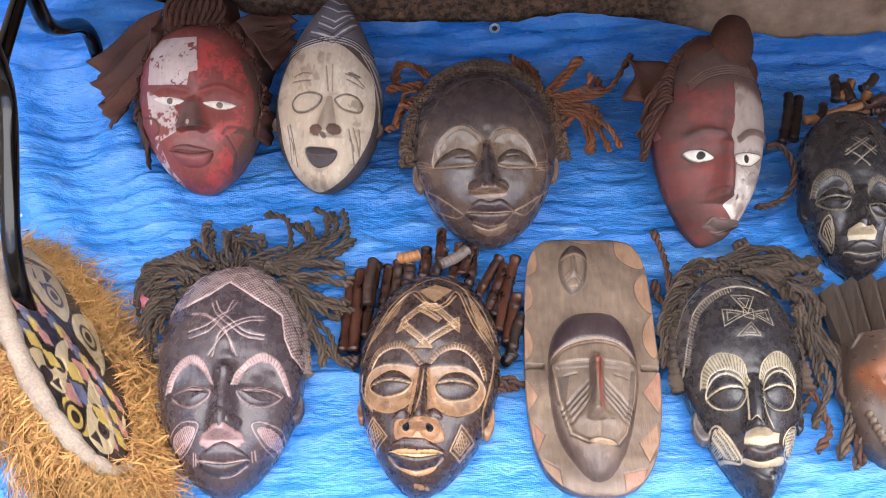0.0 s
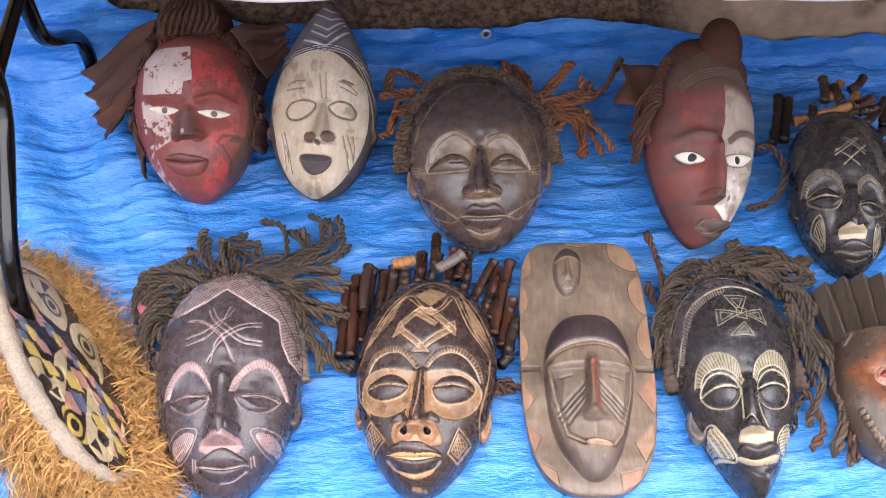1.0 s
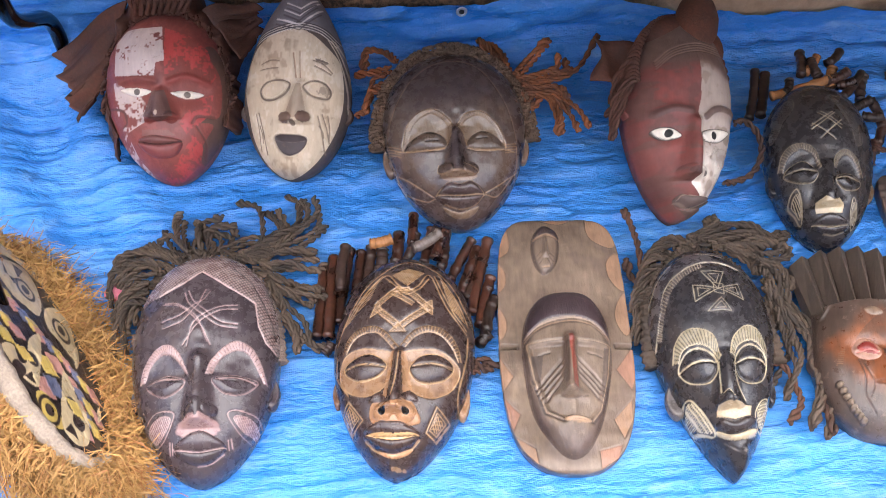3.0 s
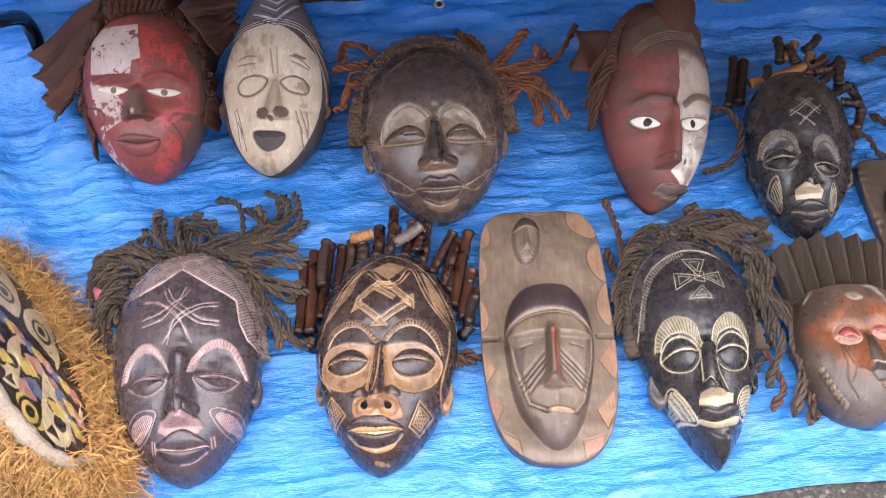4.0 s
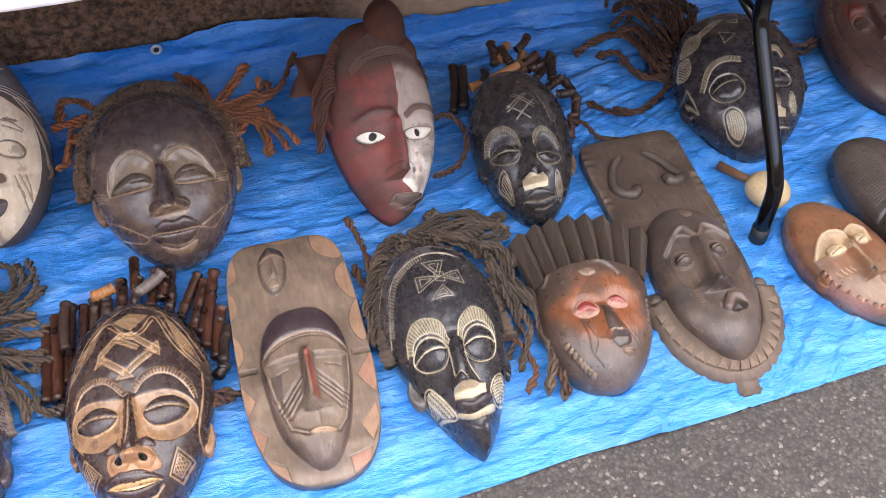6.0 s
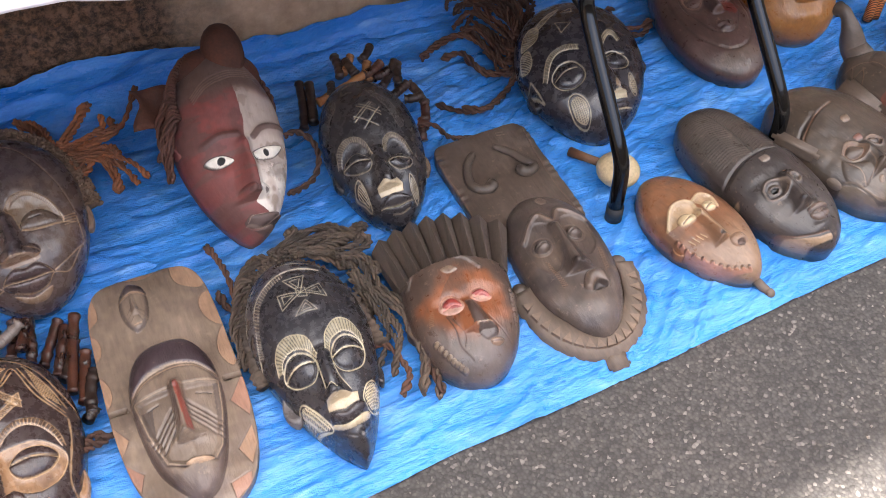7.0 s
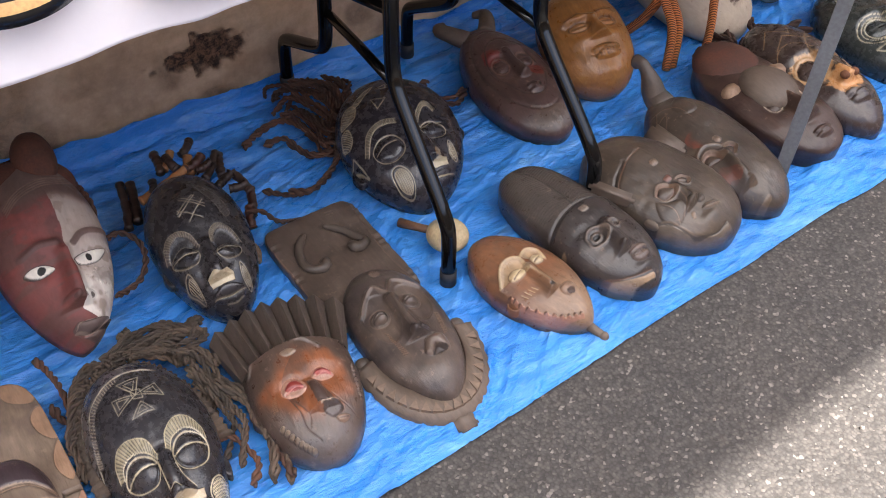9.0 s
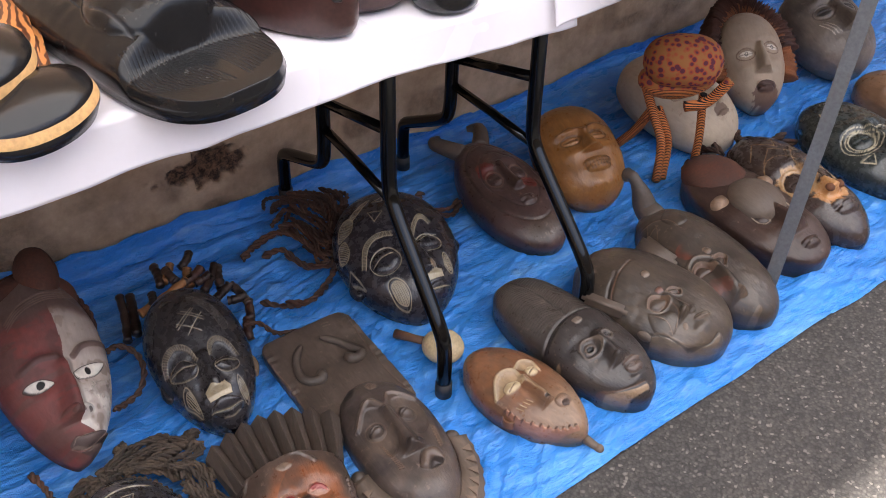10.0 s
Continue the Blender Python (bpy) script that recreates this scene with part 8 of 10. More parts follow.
def mask_grooved_crest():
    c = Carve(pose(1.2394, -0.0448, 0.0091, 3.0, 0.0, 4.9), 0.3478, 0.1518, 0.055, 0.028, (-0.25, 3.2, 2.6, 2.0, 1.8), rgb(58, 52, 51), nx=190, ny=290, seed=141)
    LN = rgb(124, 110, 98)
    n = value_noise(c.x * 40, c.y * 40, 1) + 0.6 * value_noise(c.x * 110, c.y * 110, 2)
    c.tint(step(0.1, 1.0, n), rgb(84, 74, 68), 0.6)
    yb = (-0.839, 0.075)[1]
    crest = step(yb + 0.02, yb + 0.05, c.Y + 0.10 * c.X ** 2)
    # low grooved crest behind a domed forehead
    c.H = c.H * (1 - 0.18 * crest) - 0.006 * np.exp(-((c.Y + 0.10 * c.X ** 2 - yb - 0.03) / 0.025) ** 2)
    c.tint(crest, rgb(72, 64, 60))
    for k in range(30):
        y = yb + 0.06 + 0.030 * k
        for s in (-1, 1):
            c.line([(s * 0.06, y), (s * 0.40, y + 0.05), (s * 0.85, y + 0.02)], 1.5, 1.0, rgb(92, 82, 74))
    c.groove([(0.0, yb + 0.05), (0.02, 0.5), (0.0, 0.96)], 2.6, 1.5, rgb(52, 46, 44))
    c.bump(0.0, yb - 0.12, 0.7, 0.16, 6)
    c.dome([(-0.187, 0.014), (-0.004, 0.012), (0.008, -0.051), (-0.182, -0.051)], 2, LN)
    for e, m in (([(-0.626, -0.284), (-0.447, -0.235), (-0.213, -0.277), (-0.172, -0.370), (-0.344, -0.428), (-0.626, -0.396)], (-0.439, -0.338)), ([(0.011, -0.273), (0.232, -0.275), (0.281, -0.341), (0.123, -0.374)], (0.137, -0.324))):
        c.dome(e, -3)
        c.ridge(e + e[:1], 2.6, 2.6, LN, 0.7)
        k = 0.55
        c.dome([(m[0] + (a - m[0]) * k, m[1] + (b - m[1]) * k) for a, b in e], 3, rgb(96, 84, 76))
        c.dome([(m[0] + (a - m[0]) * 0.36, m[1] + (b - m[1]) * 0.30) for a, b in e], -5, rgb(14, 12, 12))
    c.bridge((-0.077, -0.254), (-0.180, -0.623), 0.12, 0.20, 19, 0.6)
    c.groove([(-0.059, -0.302), (-0.026, -0.557)], 2.4, 0.6, rgb(100, 84, 76))
    for p in ((-0.212, -0.582), (0.074, -0.600)):
        c.ball(p[0], p[1], 0.09, 0.03, 5)
    c.dome([(-0.177, -0.655), (0.168, -0.638), (0.314, -0.696), (0.113, -0.720), (-0.143, -0.717)], 7, rgb(98, 82, 74))
    c.dome([(-0.212, -0.710), (0.205, -0.721), (0.226, -0.785), (-0.096, -0.796)], 7, rgb(92, 76, 68))
    c.groove([(-0.208, -0.689), (0.301, -0.713)], 1.6, 1.6, rgb(40, 34, 32))
    c.bump((-0.143, -0.840)[0], (-0.143, -0.840)[1], 0.3, 0.05, 6)
    jaw = [(-1.025, -0.179), (-1.094, -0.357), (-0.952, -0.592), (-0.672, -0.798), (-0.343, -0.905), (-0.021, -0.937)]
    c.ridge(jaw, 4.0, 3.0, rgb(176, 150, 122), 0.95).groove([(a, b + 0.045) for a, b in jaw], 2.0, 1.4, rgb(110, 84, 68))
    c.groove([(a, b - 0.05) for a, b in jaw], 2.0, 1.4, rgb(54, 44, 40))
    c.build("carved_mask", "black wooden mask with a grooved crest and pale jaw line", WOOD_SATIN)


def mask_flap_ears():
    c = Carve(pose(1.4209, -0.0605, 0.0081, 3.0, 0.0, 13.4), 0.3098, 0.2018, 0.060, 0.028, (-0.15, 2.6, 2.2, 2.1, 2.0), rgb(80, 69, 60), nx=200, ny=290, seed=151)
    LN = rgb(128, 108, 92)
    n = value_noise(c.x * 30, c.y * 30, 1) + 0.6 * value_noise(c.x * 90, c.y * 90, 2)
    c.tint(step(0.1, 1.0, n), rgb(104, 90, 76), 0.6).tint(step(-0.1, -0.9, n), rgb(62, 54, 50), 0.6)
    c.groove([(-0.948, 0.213), (-0.685, 0.328), (-0.327, 0.404), (0.087, 0.416)], 3.0, 2.0, rgb(128, 96, 78)).groove([(-0.897, 0.269), (-0.711, 0.364), (-0.327, 0.438)], 6.0, 3.0, rgb(60, 50, 44))
    c.bump(0, 0.35, 0.6, 0.3, 6)
    c.dome([(-0.105, 0.198), (0.030, 0.188), (-0.000, 0.113), (-0.137, 0.133)], 3, LN)
    c.dome([(-0.263, -0.060), (-0.131, -0.069), (-0.160, -0.132), (-0.276, -0.116)], 3, rgb(120, 84, 74))
    for e, m in (([(-0.642, -0.124), (-0.468, -0.064), (-0.341, -0.112), (-0.317, -0.236), (-0.410, -0.296), (-0.609, -0.259)], (-0.489, -0.182)), ([(-0.154, -0.163), (0.014, -0.176), (0.081, -0.268), (-0.052, -0.306)], (-0.047, -0.226))):
        c.dome(e, -6, rgb(140, 108, 88), share=0.6)
        c.ridge(e + e[:1], 2.4, 2.4, LN, 0.9)
        c.dome([(m[0] + (a - m[0]) * 0.72, m[1] + (b - m[1]) * 0.66) for a, b in e], 8, rgb(92, 78, 68))
    c.bridge((-0.301, -0.195), (-0.375, -0.513), 0.10, 0.19, 18, 0.6)
    c.tint(c.inside([(-0.229, -0.298), (-0.351, -0.457), (-0.442, -0.449)]), rgb(40, 34, 32), 0.9)
    for p in ((-0.432, -0.481), (-0.199, -0.527)):
        c.ball(p[0], p[1], 0.09, 0.04, 6)
    c.dome([(-0.728, -0.169), (-0.656, -0.266), (-0.494, -0.354), (-0.568, -0.479), (-0.770, -0.527), (-0.901, -0.421), (-0.865, -0.285)], 5)
    c.groove([(-0.707, -0.243), (-0.683, -0.384), (-0.766, -0.513)], 1.6, 1.2, LN).groove([(-0.361, -0.256), (-0.454, -0.431), (-0.658, -0.511)], 1.8, 1.2, LN)
    c.dome([(-0.323, -0.602), (-0.061, -0.641), (-0.034, -0.710), (-0.280, -0.671)], 6, LN, share=0.5)
    c.groove([(-0.327, -0.615), (-0.042, -0.691)], 1.6, 1.4, rgb(44, 38, 36))
    c.bump((-0.366, -0.756)[0], (-0.366, -0.756)[1], 0.32, 0.10, 8)
    c.dome([(-0.537, -0.551), (-0.480, -0.574), (-0.545, -0.621), (-0.594, -0.601)], 2, LN)
    rimc = [(-0.940, -0.363), (-0.847, -0.533), (-0.725, -0.777), (-0.448, -0.920), (-0.183, -0.937)]
    c.ridge(rimc, 6.0, 4.0, rgb(124, 110, 96), 0.85).groove([(a, b + 0.05) for a, b in rimc], 2.2, 2.0, rgb(56, 48, 44))
    c.build("carved_mask", "large dusty grey-brown wooden mask with flap ears", WOOD_DUSTY)
    for s in (-1, 1):
        bm = bmesh.new()
        box(bm, -0.012, 0.012, -0.045, 0.040, -0.030, 0.030, 0.008)
        bm.transform(pose(s * c.hw * 0.86, 0.34 * c.hl, 0.050, 0, s * 38, s * -12))
        part("ear_flap", bm, CREST_WOOD, c.ob)
        bm = bmesh.new()
        bmesh.ops.create_uvsphere(bm, u_segments=14, v_segments=8, radius=1.0, matrix=Matrix.LocRotScale((s * c.hw * 0.92, -0.24 * c.hl, 0.042), None, (0.009, 0.018, 0.012)))
        part("ear", bm, CREST_WOOD, c.ob)


def mask_bird_neck():
    c = Carve(pose(1.5837, -0.0473, 0.0089, 3.0, 0.0, -2.9), 0.3396, 0.1701, 0.060, 0.024, (-0.02, 2.3, 1.9, 2.1, 1.9), rgb(74, 63, 55), nx=200, ny=300, seed=161)
    LN = rgb(118, 98, 82)
    n = value_noise(c.x * 30, c.y * 30, 1) + 0.6 * value_noise(c.x * 90, c.y * 90, 2)
    c.tint(step(0.1, 1.0, n), rgb(98, 85, 73), 0.6).tint(step(-0.1, -0.9, n), rgb(58, 50, 46), 0.6)
    c.tint(c.inside(c.curve([(-0.718, 0.179), (-0.487, 0.211), (-0.293, 0.128), (-0.286, 0.013), (-0.604, -0.025), (-0.759, 0.070)], True)) * step(-0.5, 0.5, n), rgb(132, 66, 48), 0.75)
    c.tint(c.inside(c.curve([(-0.833, -0.359), (-0.641, -0.373), (-0.517, -0.536), (-0.667, -0.616), (-0.796, -0.507)], True)) * step(-0.5, 0.5, n), rgb(112, 60, 50), 0.7)
    c.dome([(-0.299, 0.638), (0.192, 0.776), (0.331, 0.617), (0.065, 0.429), (-0.254, 0.431)], 6)
    c.groove([(-0.808, 0.568), (-0.516, 0.587), (-0.995, 0.310)], 1.6, 1.0, LN).groove([(-0.666, 0.734), (-0.299, 0.638), (-0.227, 0.367)], 1.6, 1.0, LN).groove([(-0.541, 0.718), (-0.792, 0.551)], 1.6, 1.0, LN)
    c.bump(0, 0.35, 0.6, 0.3, 6)
    c.dome([(-0.332, -0.015), (-0.212, -0.004), (-0.151, -0.068), (-0.298, -0.093)], 3, LN)
    for k in range(3):
        c.line([(a + 0.04 * k, b) for a, b in ((-0.334, -0.040), (-0.262, -0.013))], 1.2, 0.8, rgb(60, 50, 46))
    for e, m in (([(-0.908, -0.258), (-0.784, -0.130), (-0.610, -0.109), (-0.487, -0.189), (-0.471, -0.298), (-0.724, -0.269)], (-0.695, -0.228)), ([(-0.304, -0.156), (-0.100, -0.158), (-0.035, -0.240), (-0.248, -0.322)], (-0.213, -0.230))):
        c.dome(e, -7, rgb(132, 98, 80), share=0.6)
        c.ridge(e[:5], 2.6, 3.0, LN, 0.9)
        c.dome([(m[0] + (a - m[0]) * 0.66, m[1] + (b - m[1]) * 0.6) for a, b in e], 6, rgb(88, 72, 62))
    c.ridge([(-0.861, -0.211), (-0.810, -0.069), (-0.550, -0.030), (-0.281, -0.143)], 3.0, 3.0, LN, 0.5)
    c.bridge((-0.390, -0.208), (-0.536, -0.691), 0.10, 0.16, 22, 0.6)
    c.groove([(-0.372, -0.257), (-0.479, -0.616)], 4.0, 1.0, rgb(44, 37, 35))
    c.dome([(-0.535, -0.638), (-0.343, -0.650), (-0.314, -0.719), (-0.479, -0.709)], 6, LN, share=0.5)
    c.bump((-0.808, -0.523)[0], (-0.808, -0.523)[1], 0.4, 0.15, 9)
    c.tint(c.inside(c.curve([(-0.716, -0.547), (-0.514, -0.716), (-0.448, -0.813), (-0.679, -0.786), (-0.825, -0.657)], True)), rgb(60, 56, 58), 0.7)
    rimc = [(-0.942, -0.583), (-0.903, -0.717), (-0.718, -0.848), (-0.460, -0.913), (-0.268, -0.892)]
    c.ridge(rimc, 6.0, 4.0, rgb(124, 108, 92), 0.85)
    c.dome([(-0.804, -0.826), (-0.667, -0.829), (-0.737, -0.904), (-0.844, -0.896)], -6, rgb(40, 32, 30))
    c.build("carved_mask", "grey-brown wooden mask with a bird-neck handle on top", WOOD_DUSTY)
    v, f = tube_arrays(smooth_path([(0, 0.86 * c.hl, 0.040), (0, 1.02 * c.hl, 0.050), (-0.006, 1.12 * c.hl, 0.082), (-0.012, 1.24 * c.hl, 0.105), (-0.014, 1.36 * c.hl, 0.100)], 26), np.interp(np.linspace(0, 1, 26), [0, 0.35, 0.65, 0.85, 0.95, 1], [0.028, 0.023, 0.012, 0.012, 0.016, 0.004]), 14)
    add("bird_neck_handle", mesh_of("bird_neck_handle", v, f), DARK_CREST_WOOD, c.ob)


for make in (mask_small_orange, mask_grooved_crest, mask_flap_ears, mask_bird_neck):
    make()

c = lying_mask("carved_mask", pose(1.7844, 0.0017, 0.0092, 3.0, 0.0, -2.3), (0.3518, 0.1878, 0.034, 0.036), (0.05, 2.3, 2.0, 2.3, 2.2), rgb(70, 50, 43), "reddish-brown wooden mask with a comb cap and pale ringed eyes", WOOD_DUSTY,
               ((-0.36, -0.22), (0.36, -0.22)), (0.15, 0.09), (0.0, -0.15, -0.60, 0.10, 0.20, 20, 0.6), (0.0, -0.80, 0.24, 0.06, 9),
               tints=((0.0, 0.05, 0.5, 0.32, rgb(140, 114, 98), 0.7),), seed=171, line_colour=rgb(214, 200, 180))
bm = bmesh.new()
bmesh.ops.create_uvsphere(bm, u_segments=32, v_segments=18, radius=1.0, matrix=Matrix.LocRotScale((0, 0.02 * c.hl, 0.060), None, (c.hw * 0.62, c.hl * 0.36, 0.036)))
part("domed_brow", bm, CREST_WOOD, c.ob)
bm = bmesh.new()
bmesh.ops.create_uvsphere(bm, u_segments=28, v_segments=16, radius=1.0, matrix=Matrix.LocRotScale((0, 0.62 * c.hl, 0.045), None, (c.hw * 0.74, c.hl * 0.42, 0.038)))
part("cap", bm, HIDE, c.ob, "smooth reddish-brown cap")
for k in range(6):
    bm = bmesh.new()
    box(bm, -0.005, 0.005, -0.008, 0.008, -0.008, 0.008, 0.002)
    bm.transform(pose((-0.5 + 0.2 * k) * c.hw, (1.02 - 0.16 * (k - 2.5) ** 2 / 6) * c.hl, 0.045, 20, 0, 0))
    part("cap_tooth", bm, HIDE, c.ob)
for s in (-1, 1):
    bm = bmesh.new()
    bmesh.ops.create_cone(bm, cap_ends=True, segments=10, radius1=0.024, radius2=0.010, depth=0.02, matrix=Matrix.LocRotScale((s * c.hw * 0.78, 0.22 * c.hl, 0.055), Euler((0, radians(s * 60), 0)), None))
    part("ear_flap", bm, PALE_WOOD, c.ob)

c = lying_mask("carved_mask", pose(1.9305, -0.0003, 0.0097, 3.0, 0.0, -6.7), (0.3686, 0.1732, 0.060, 0.020), (0.1, 2.1, 2.0, 2.0, 1.8), rgb(66, 54, 50), "dark wooden mask with orange-tan face and carved rings", WOOD_POLISHED,
               ((-0.40, -0.08), (0.40, -0.08)), (0.30, 0.13), (0.0, 0.12, -0.44, 0.08, 0.18, 18, 0.6), (0.0, -0.62, 0.36, 0.10, 10),
               tints=((0.0, -0.40, 0.45, 0.16, rgb(204, 150, 100), 0.9), (-0.4, -0.08, 0.42, 0.22, rgb(190, 150, 108), 0.9), (0.4, -0.08, 0.42, 0.22, rgb(190, 150, 108), 0.9), (-0.4, -0.08, 0.31, 0.14, rgb(66, 52, 46), 1.0), (0.4, -0.08, 0.31, 0.14, rgb(66, 52, 46), 1.0)),
               lines=(([(-0.7, 0.5), (-0.3, 0.7), (0.0, 0.5), (0.3, 0.7), (0.7, 0.5)], 2.2, 1.0, TAN), ([(-0.6, 0.35), (-0.2, 0.5), (0.2, 0.35), (0.6, 0.5)], 2.2, 1.0, TAN), (arc(-0.4, 0.02, 0.5, 0.34, 10, 170), 2.0, 1.0, TAN), (arc(0.4, 0.02, 0.5, 0.34, 10, 170), 2.0, 1.0, TAN)), seed=181, line_colour=TAN)
for x in (-0.09, 0.09):
    bm = bmesh.new()
    bmesh.ops.create_uvsphere(bm, u_segments=14, v_segments=10, radius=1.0, matrix=Matrix.LocRotScale((x * c.hw * 1.6, -0.41 * c.hl, c.height(0.1, -0.41) - 0.004), None, (0.010, 0.010, 0.008)))
    part("nostril", bm, ROPE_ORANGE, c.ob)
strands(c, [(-0.8 + 0.12 * k, 0.75 + 0.2 * math.sin(k), -0.03 + 0.01 * k, 0.05 + 0.02 * (k % 3)) for k in range(13)], 0.006, ROPE_BROWN, 61, 0.02)

c = lying_mask("carved_mask", pose(2.1760, 0.0119, 0.0090, 3.0, 0.0, -8.9), (0.3418, 0.2150, 0.060, 0.020), (0.1, 2.1, 2.0, 2.0, 1.8), rgb(52, 56, 54), "black-green wooden mask with white incised swirls", WOOD_POLISHED,
               ((-0.38, -0.1), (0.38, -0.1)), (0.24, 0.12), (0.0, 0.10, -0.45, 0.08, 0.16, 16, 0.6), (0.0, -0.65, 0.3, 0.08, 8),
               lines=(([(-0.6, 0.42), (-0.45, 0.6), (-0.38, 0.42), (-0.25, 0.6), (-0.2, 0.45)], 2.4, 1.0, CREAM), (arc(-0.05, 0.75, 0.12, 0.06, 0, 360), 2.2, 1.0, CREAM), (arc(-0.38, -0.1, 0.42, 0.22, 0, 360), 2.2, 1.0, CREAM), (arc(-0.38, -0.1, 0.34, 0.17, 0, 360), 2.0, 1.0, CREAM), ([(-0.75, -0.35), (-0.6, -0.5), (-0.45, -0.35), (-0.75, -0.35)], 2.2, 1.0, CREAM)), seed=191, line_colour=CREAM)
c = lying_mask("carved_mask", pose(2.4293, 0.0966, 0.0053, 3.0, 0.0, 1.6), (0.2014, 0.1602, 0.050, 0.020), (0.1, 2.1, 2.0, 2.0, 1.8), rgb(140, 104, 76), "light brown wooden mask with a domed brow", WOOD_SATIN,
               ((-0.36, -0.05), (0.36, -0.05)), (0.18, 0.1), (0.0, 0.10, -0.45, 0.08, 0.16, 16, 0.6), (0.0, -0.65, 0.3, 0.08, 8), seed=201)
c = lying_mask("carved_mask", pose(1.4176, 0.3390, 0.0232, 8.0, 0.0, -5.5), (0.3311, 0.1806, 0.045, 0.020), (-0.1, 2.0, 1.7, 2.0, 1.9), rgb(84, 62, 58), "dark oval wooden mask with red-stained eye hollows and two prongs", WOOD_SATIN,
               ((-0.30, 0.12), (0.34, 0.12)), (0.16, 0.10), (0.02, 0.30, -0.15, 0.07, 0.12, 13, 0.6), (0.02, -0.36, 0.18, 0.07, 7),
               tints=((-0.36, 0.30, 0.2, 0.12, rgb(120, 42, 38), 0.9), (0.36, -0.10, 0.2, 0.12, rgb(120, 42, 38), 0.9), (0, -0.8, 0.6, 0.15, rgb(100, 84, 72), 0.6)),
               lines=((arc(0, 0.05, 0.55, 0.50, 0, 360, 40), 3.0, 1.5, rgb(60, 46, 42)), (arc(0, 0.05, 0.78, 0.72, 0, 360, 40), 4.0, 2.0, rgb(70, 54, 48))), seed=211, line_colour=rgb(140, 112, 98))
for s in (-1, 1):
    v, f = tube_arrays(smooth_path([(s * 0.25 * c.hw, 0.86 * c.hl, 0.030), (s * 0.5 * c.hw, 1.05 * c.hl, 0.030), (s * 0.62 * c.hw, 1.22 * c.hl, 0.026), (s * 0.40 * c.hw, 1.30 * c.hl, 0.022)], 20), np.interp(np.linspace(0, 1, 20), [0, 0.6, 1], [0.020, 0.015, 0.006]), 12)
    add("horn_prong", mesh_of("horn_prong", v, f), CREST_WOOD, c.ob)
c = lying_mask("carved_mask", pose(1.5970, 0.3297, 0.0539, 25.0, 0.0, -13.6), (0.2463, 0.1870, 0.070, 0.016), (0.1, 2.3, 2.1, 2.3, 2.0), rgb(164, 110, 56), "plain ochre-brown wooden face mask with full ribbed lips", WOOD_SATIN,
               ((-0.34, 0.10), (0.36, 0.12)), (0.20, 0.07), (0.0, 0.22, -0.16, 0.10, 0.20, 18, 0.5), (0.02, -0.42, 0.34, 0.12, 10),
               lines=[([(-0.28 + 0.08 * k, -0.34), (-0.26 + 0.08 * k, -0.50)], 1.8, 1.0, rgb(110, 72, 40)) for k in range(8)] + [([(-0.6, 0.26), (-0.3, 0.32), (-0.1, 0.26)], 4.0, -2.0, rgb(120, 76, 40)), ([(0.1, 0.26), (0.35, 0.32), (0.6, 0.26)], 4.0, -2.0, rgb(120, 76, 40))], seed=221, line_colour=rgb(104, 66, 36), chin=6)
c = lying_mask("carved_mask", pose(1.9389, 0.3574, 0.0401, 15.0, 0.0, 8.0), (0.3049, 0.2232, 0.080, 0.020), (0.1, 2.2, 2.0, 2.2, 2.0), rgb(182, 165, 145), "whitewashed wooden mask with slit eyes", WOOD_PAINTED_FINE,
               ((-0.36, -0.05), (0.36, -0.05)), (0.24, 0.08), (0.0, 0.10, -0.5, 0.10, 0.18, 22, 0.5), (0.0, -0.70, 0.2, 0.06, 6), seed=231, line_colour=rgb(120, 92, 72), lid=rgb(60, 46, 38), tints=((0, -0.62, 0.2, 0.1, rgb(90, 62, 48), 0.8),))
c = lying_mask("carved_mask", pose(2.1787, 0.3528, 0.0777, 30.0, 0.0, -31.8), (0.2600, 0.1572, 0.070, 0.020), (0.1, 2.2, 2.0, 2.0, 1.8), rgb(170, 150, 130), "pale wooden face mask with brown fibre hair and dark mouth", WOOD_PAINTED_FINE,
               ((-0.40, -0.08), (0.42, 0.05)), (0.22, 0.09), (0.02, 0.10, -0.45, 0.10, 0.2, 20, 0.5), (0.05, -0.70, 0.28, 0.10, 8, rgb(72, 48, 42)), seed=241, line_colour=rgb(110, 80, 62), lid=rgb(232, 222, 206),
               tints=((0.1, -0.82, 0.4, 0.2, rgb(90, 60, 50), 0.85),), lines=((arc(-0.40, -0.08, 0.04, 0.03, 0, 360), 2.4, 1, rgb(30, 22, 20)), (arc(0.42, 0.05, 0.04, 0.03, 0, 360), 2.4, 1, rgb(30, 22, 20))))
rim_braid(c, -20, 200, 0.020, ROPE_ORANGE, 1.08, name="fibre_hair")
rim_braid(c, 10, 170, 0.024, HIDE, 1.2, name="fibre_hair")
c = lying_mask("carved_mask", pose(2.4678, 0.3501, 0.0570, 20.0, 0.0, -9.8), (0.2676, 0.2232, 0.080, 0.030), (0.1, 2.2, 2.0, 2.3, 2.1), rgb(126, 113, 102), "grey-white wooden mask with scored cheeks on a dark base", WOOD_DUSTY,
               ((-0.36, 0.1), (0.36, 0.1)), (0.22, 0.12), (0.0, 0.22, -0.4, 0.12, 0.22, 24, 0.5), (0.0, -0.66, 0.34, 0.12, 10), seed=251, line_colour=rgb(80, 62, 52), lid=rgb(40, 32, 30),
               lines=[([(-0.62 + 0.08 * k, -0.1), (-0.48 + 0.08 * k, -0.4)], 2.4, 1.0, rgb(214, 200, 184)) for k in range(3)])


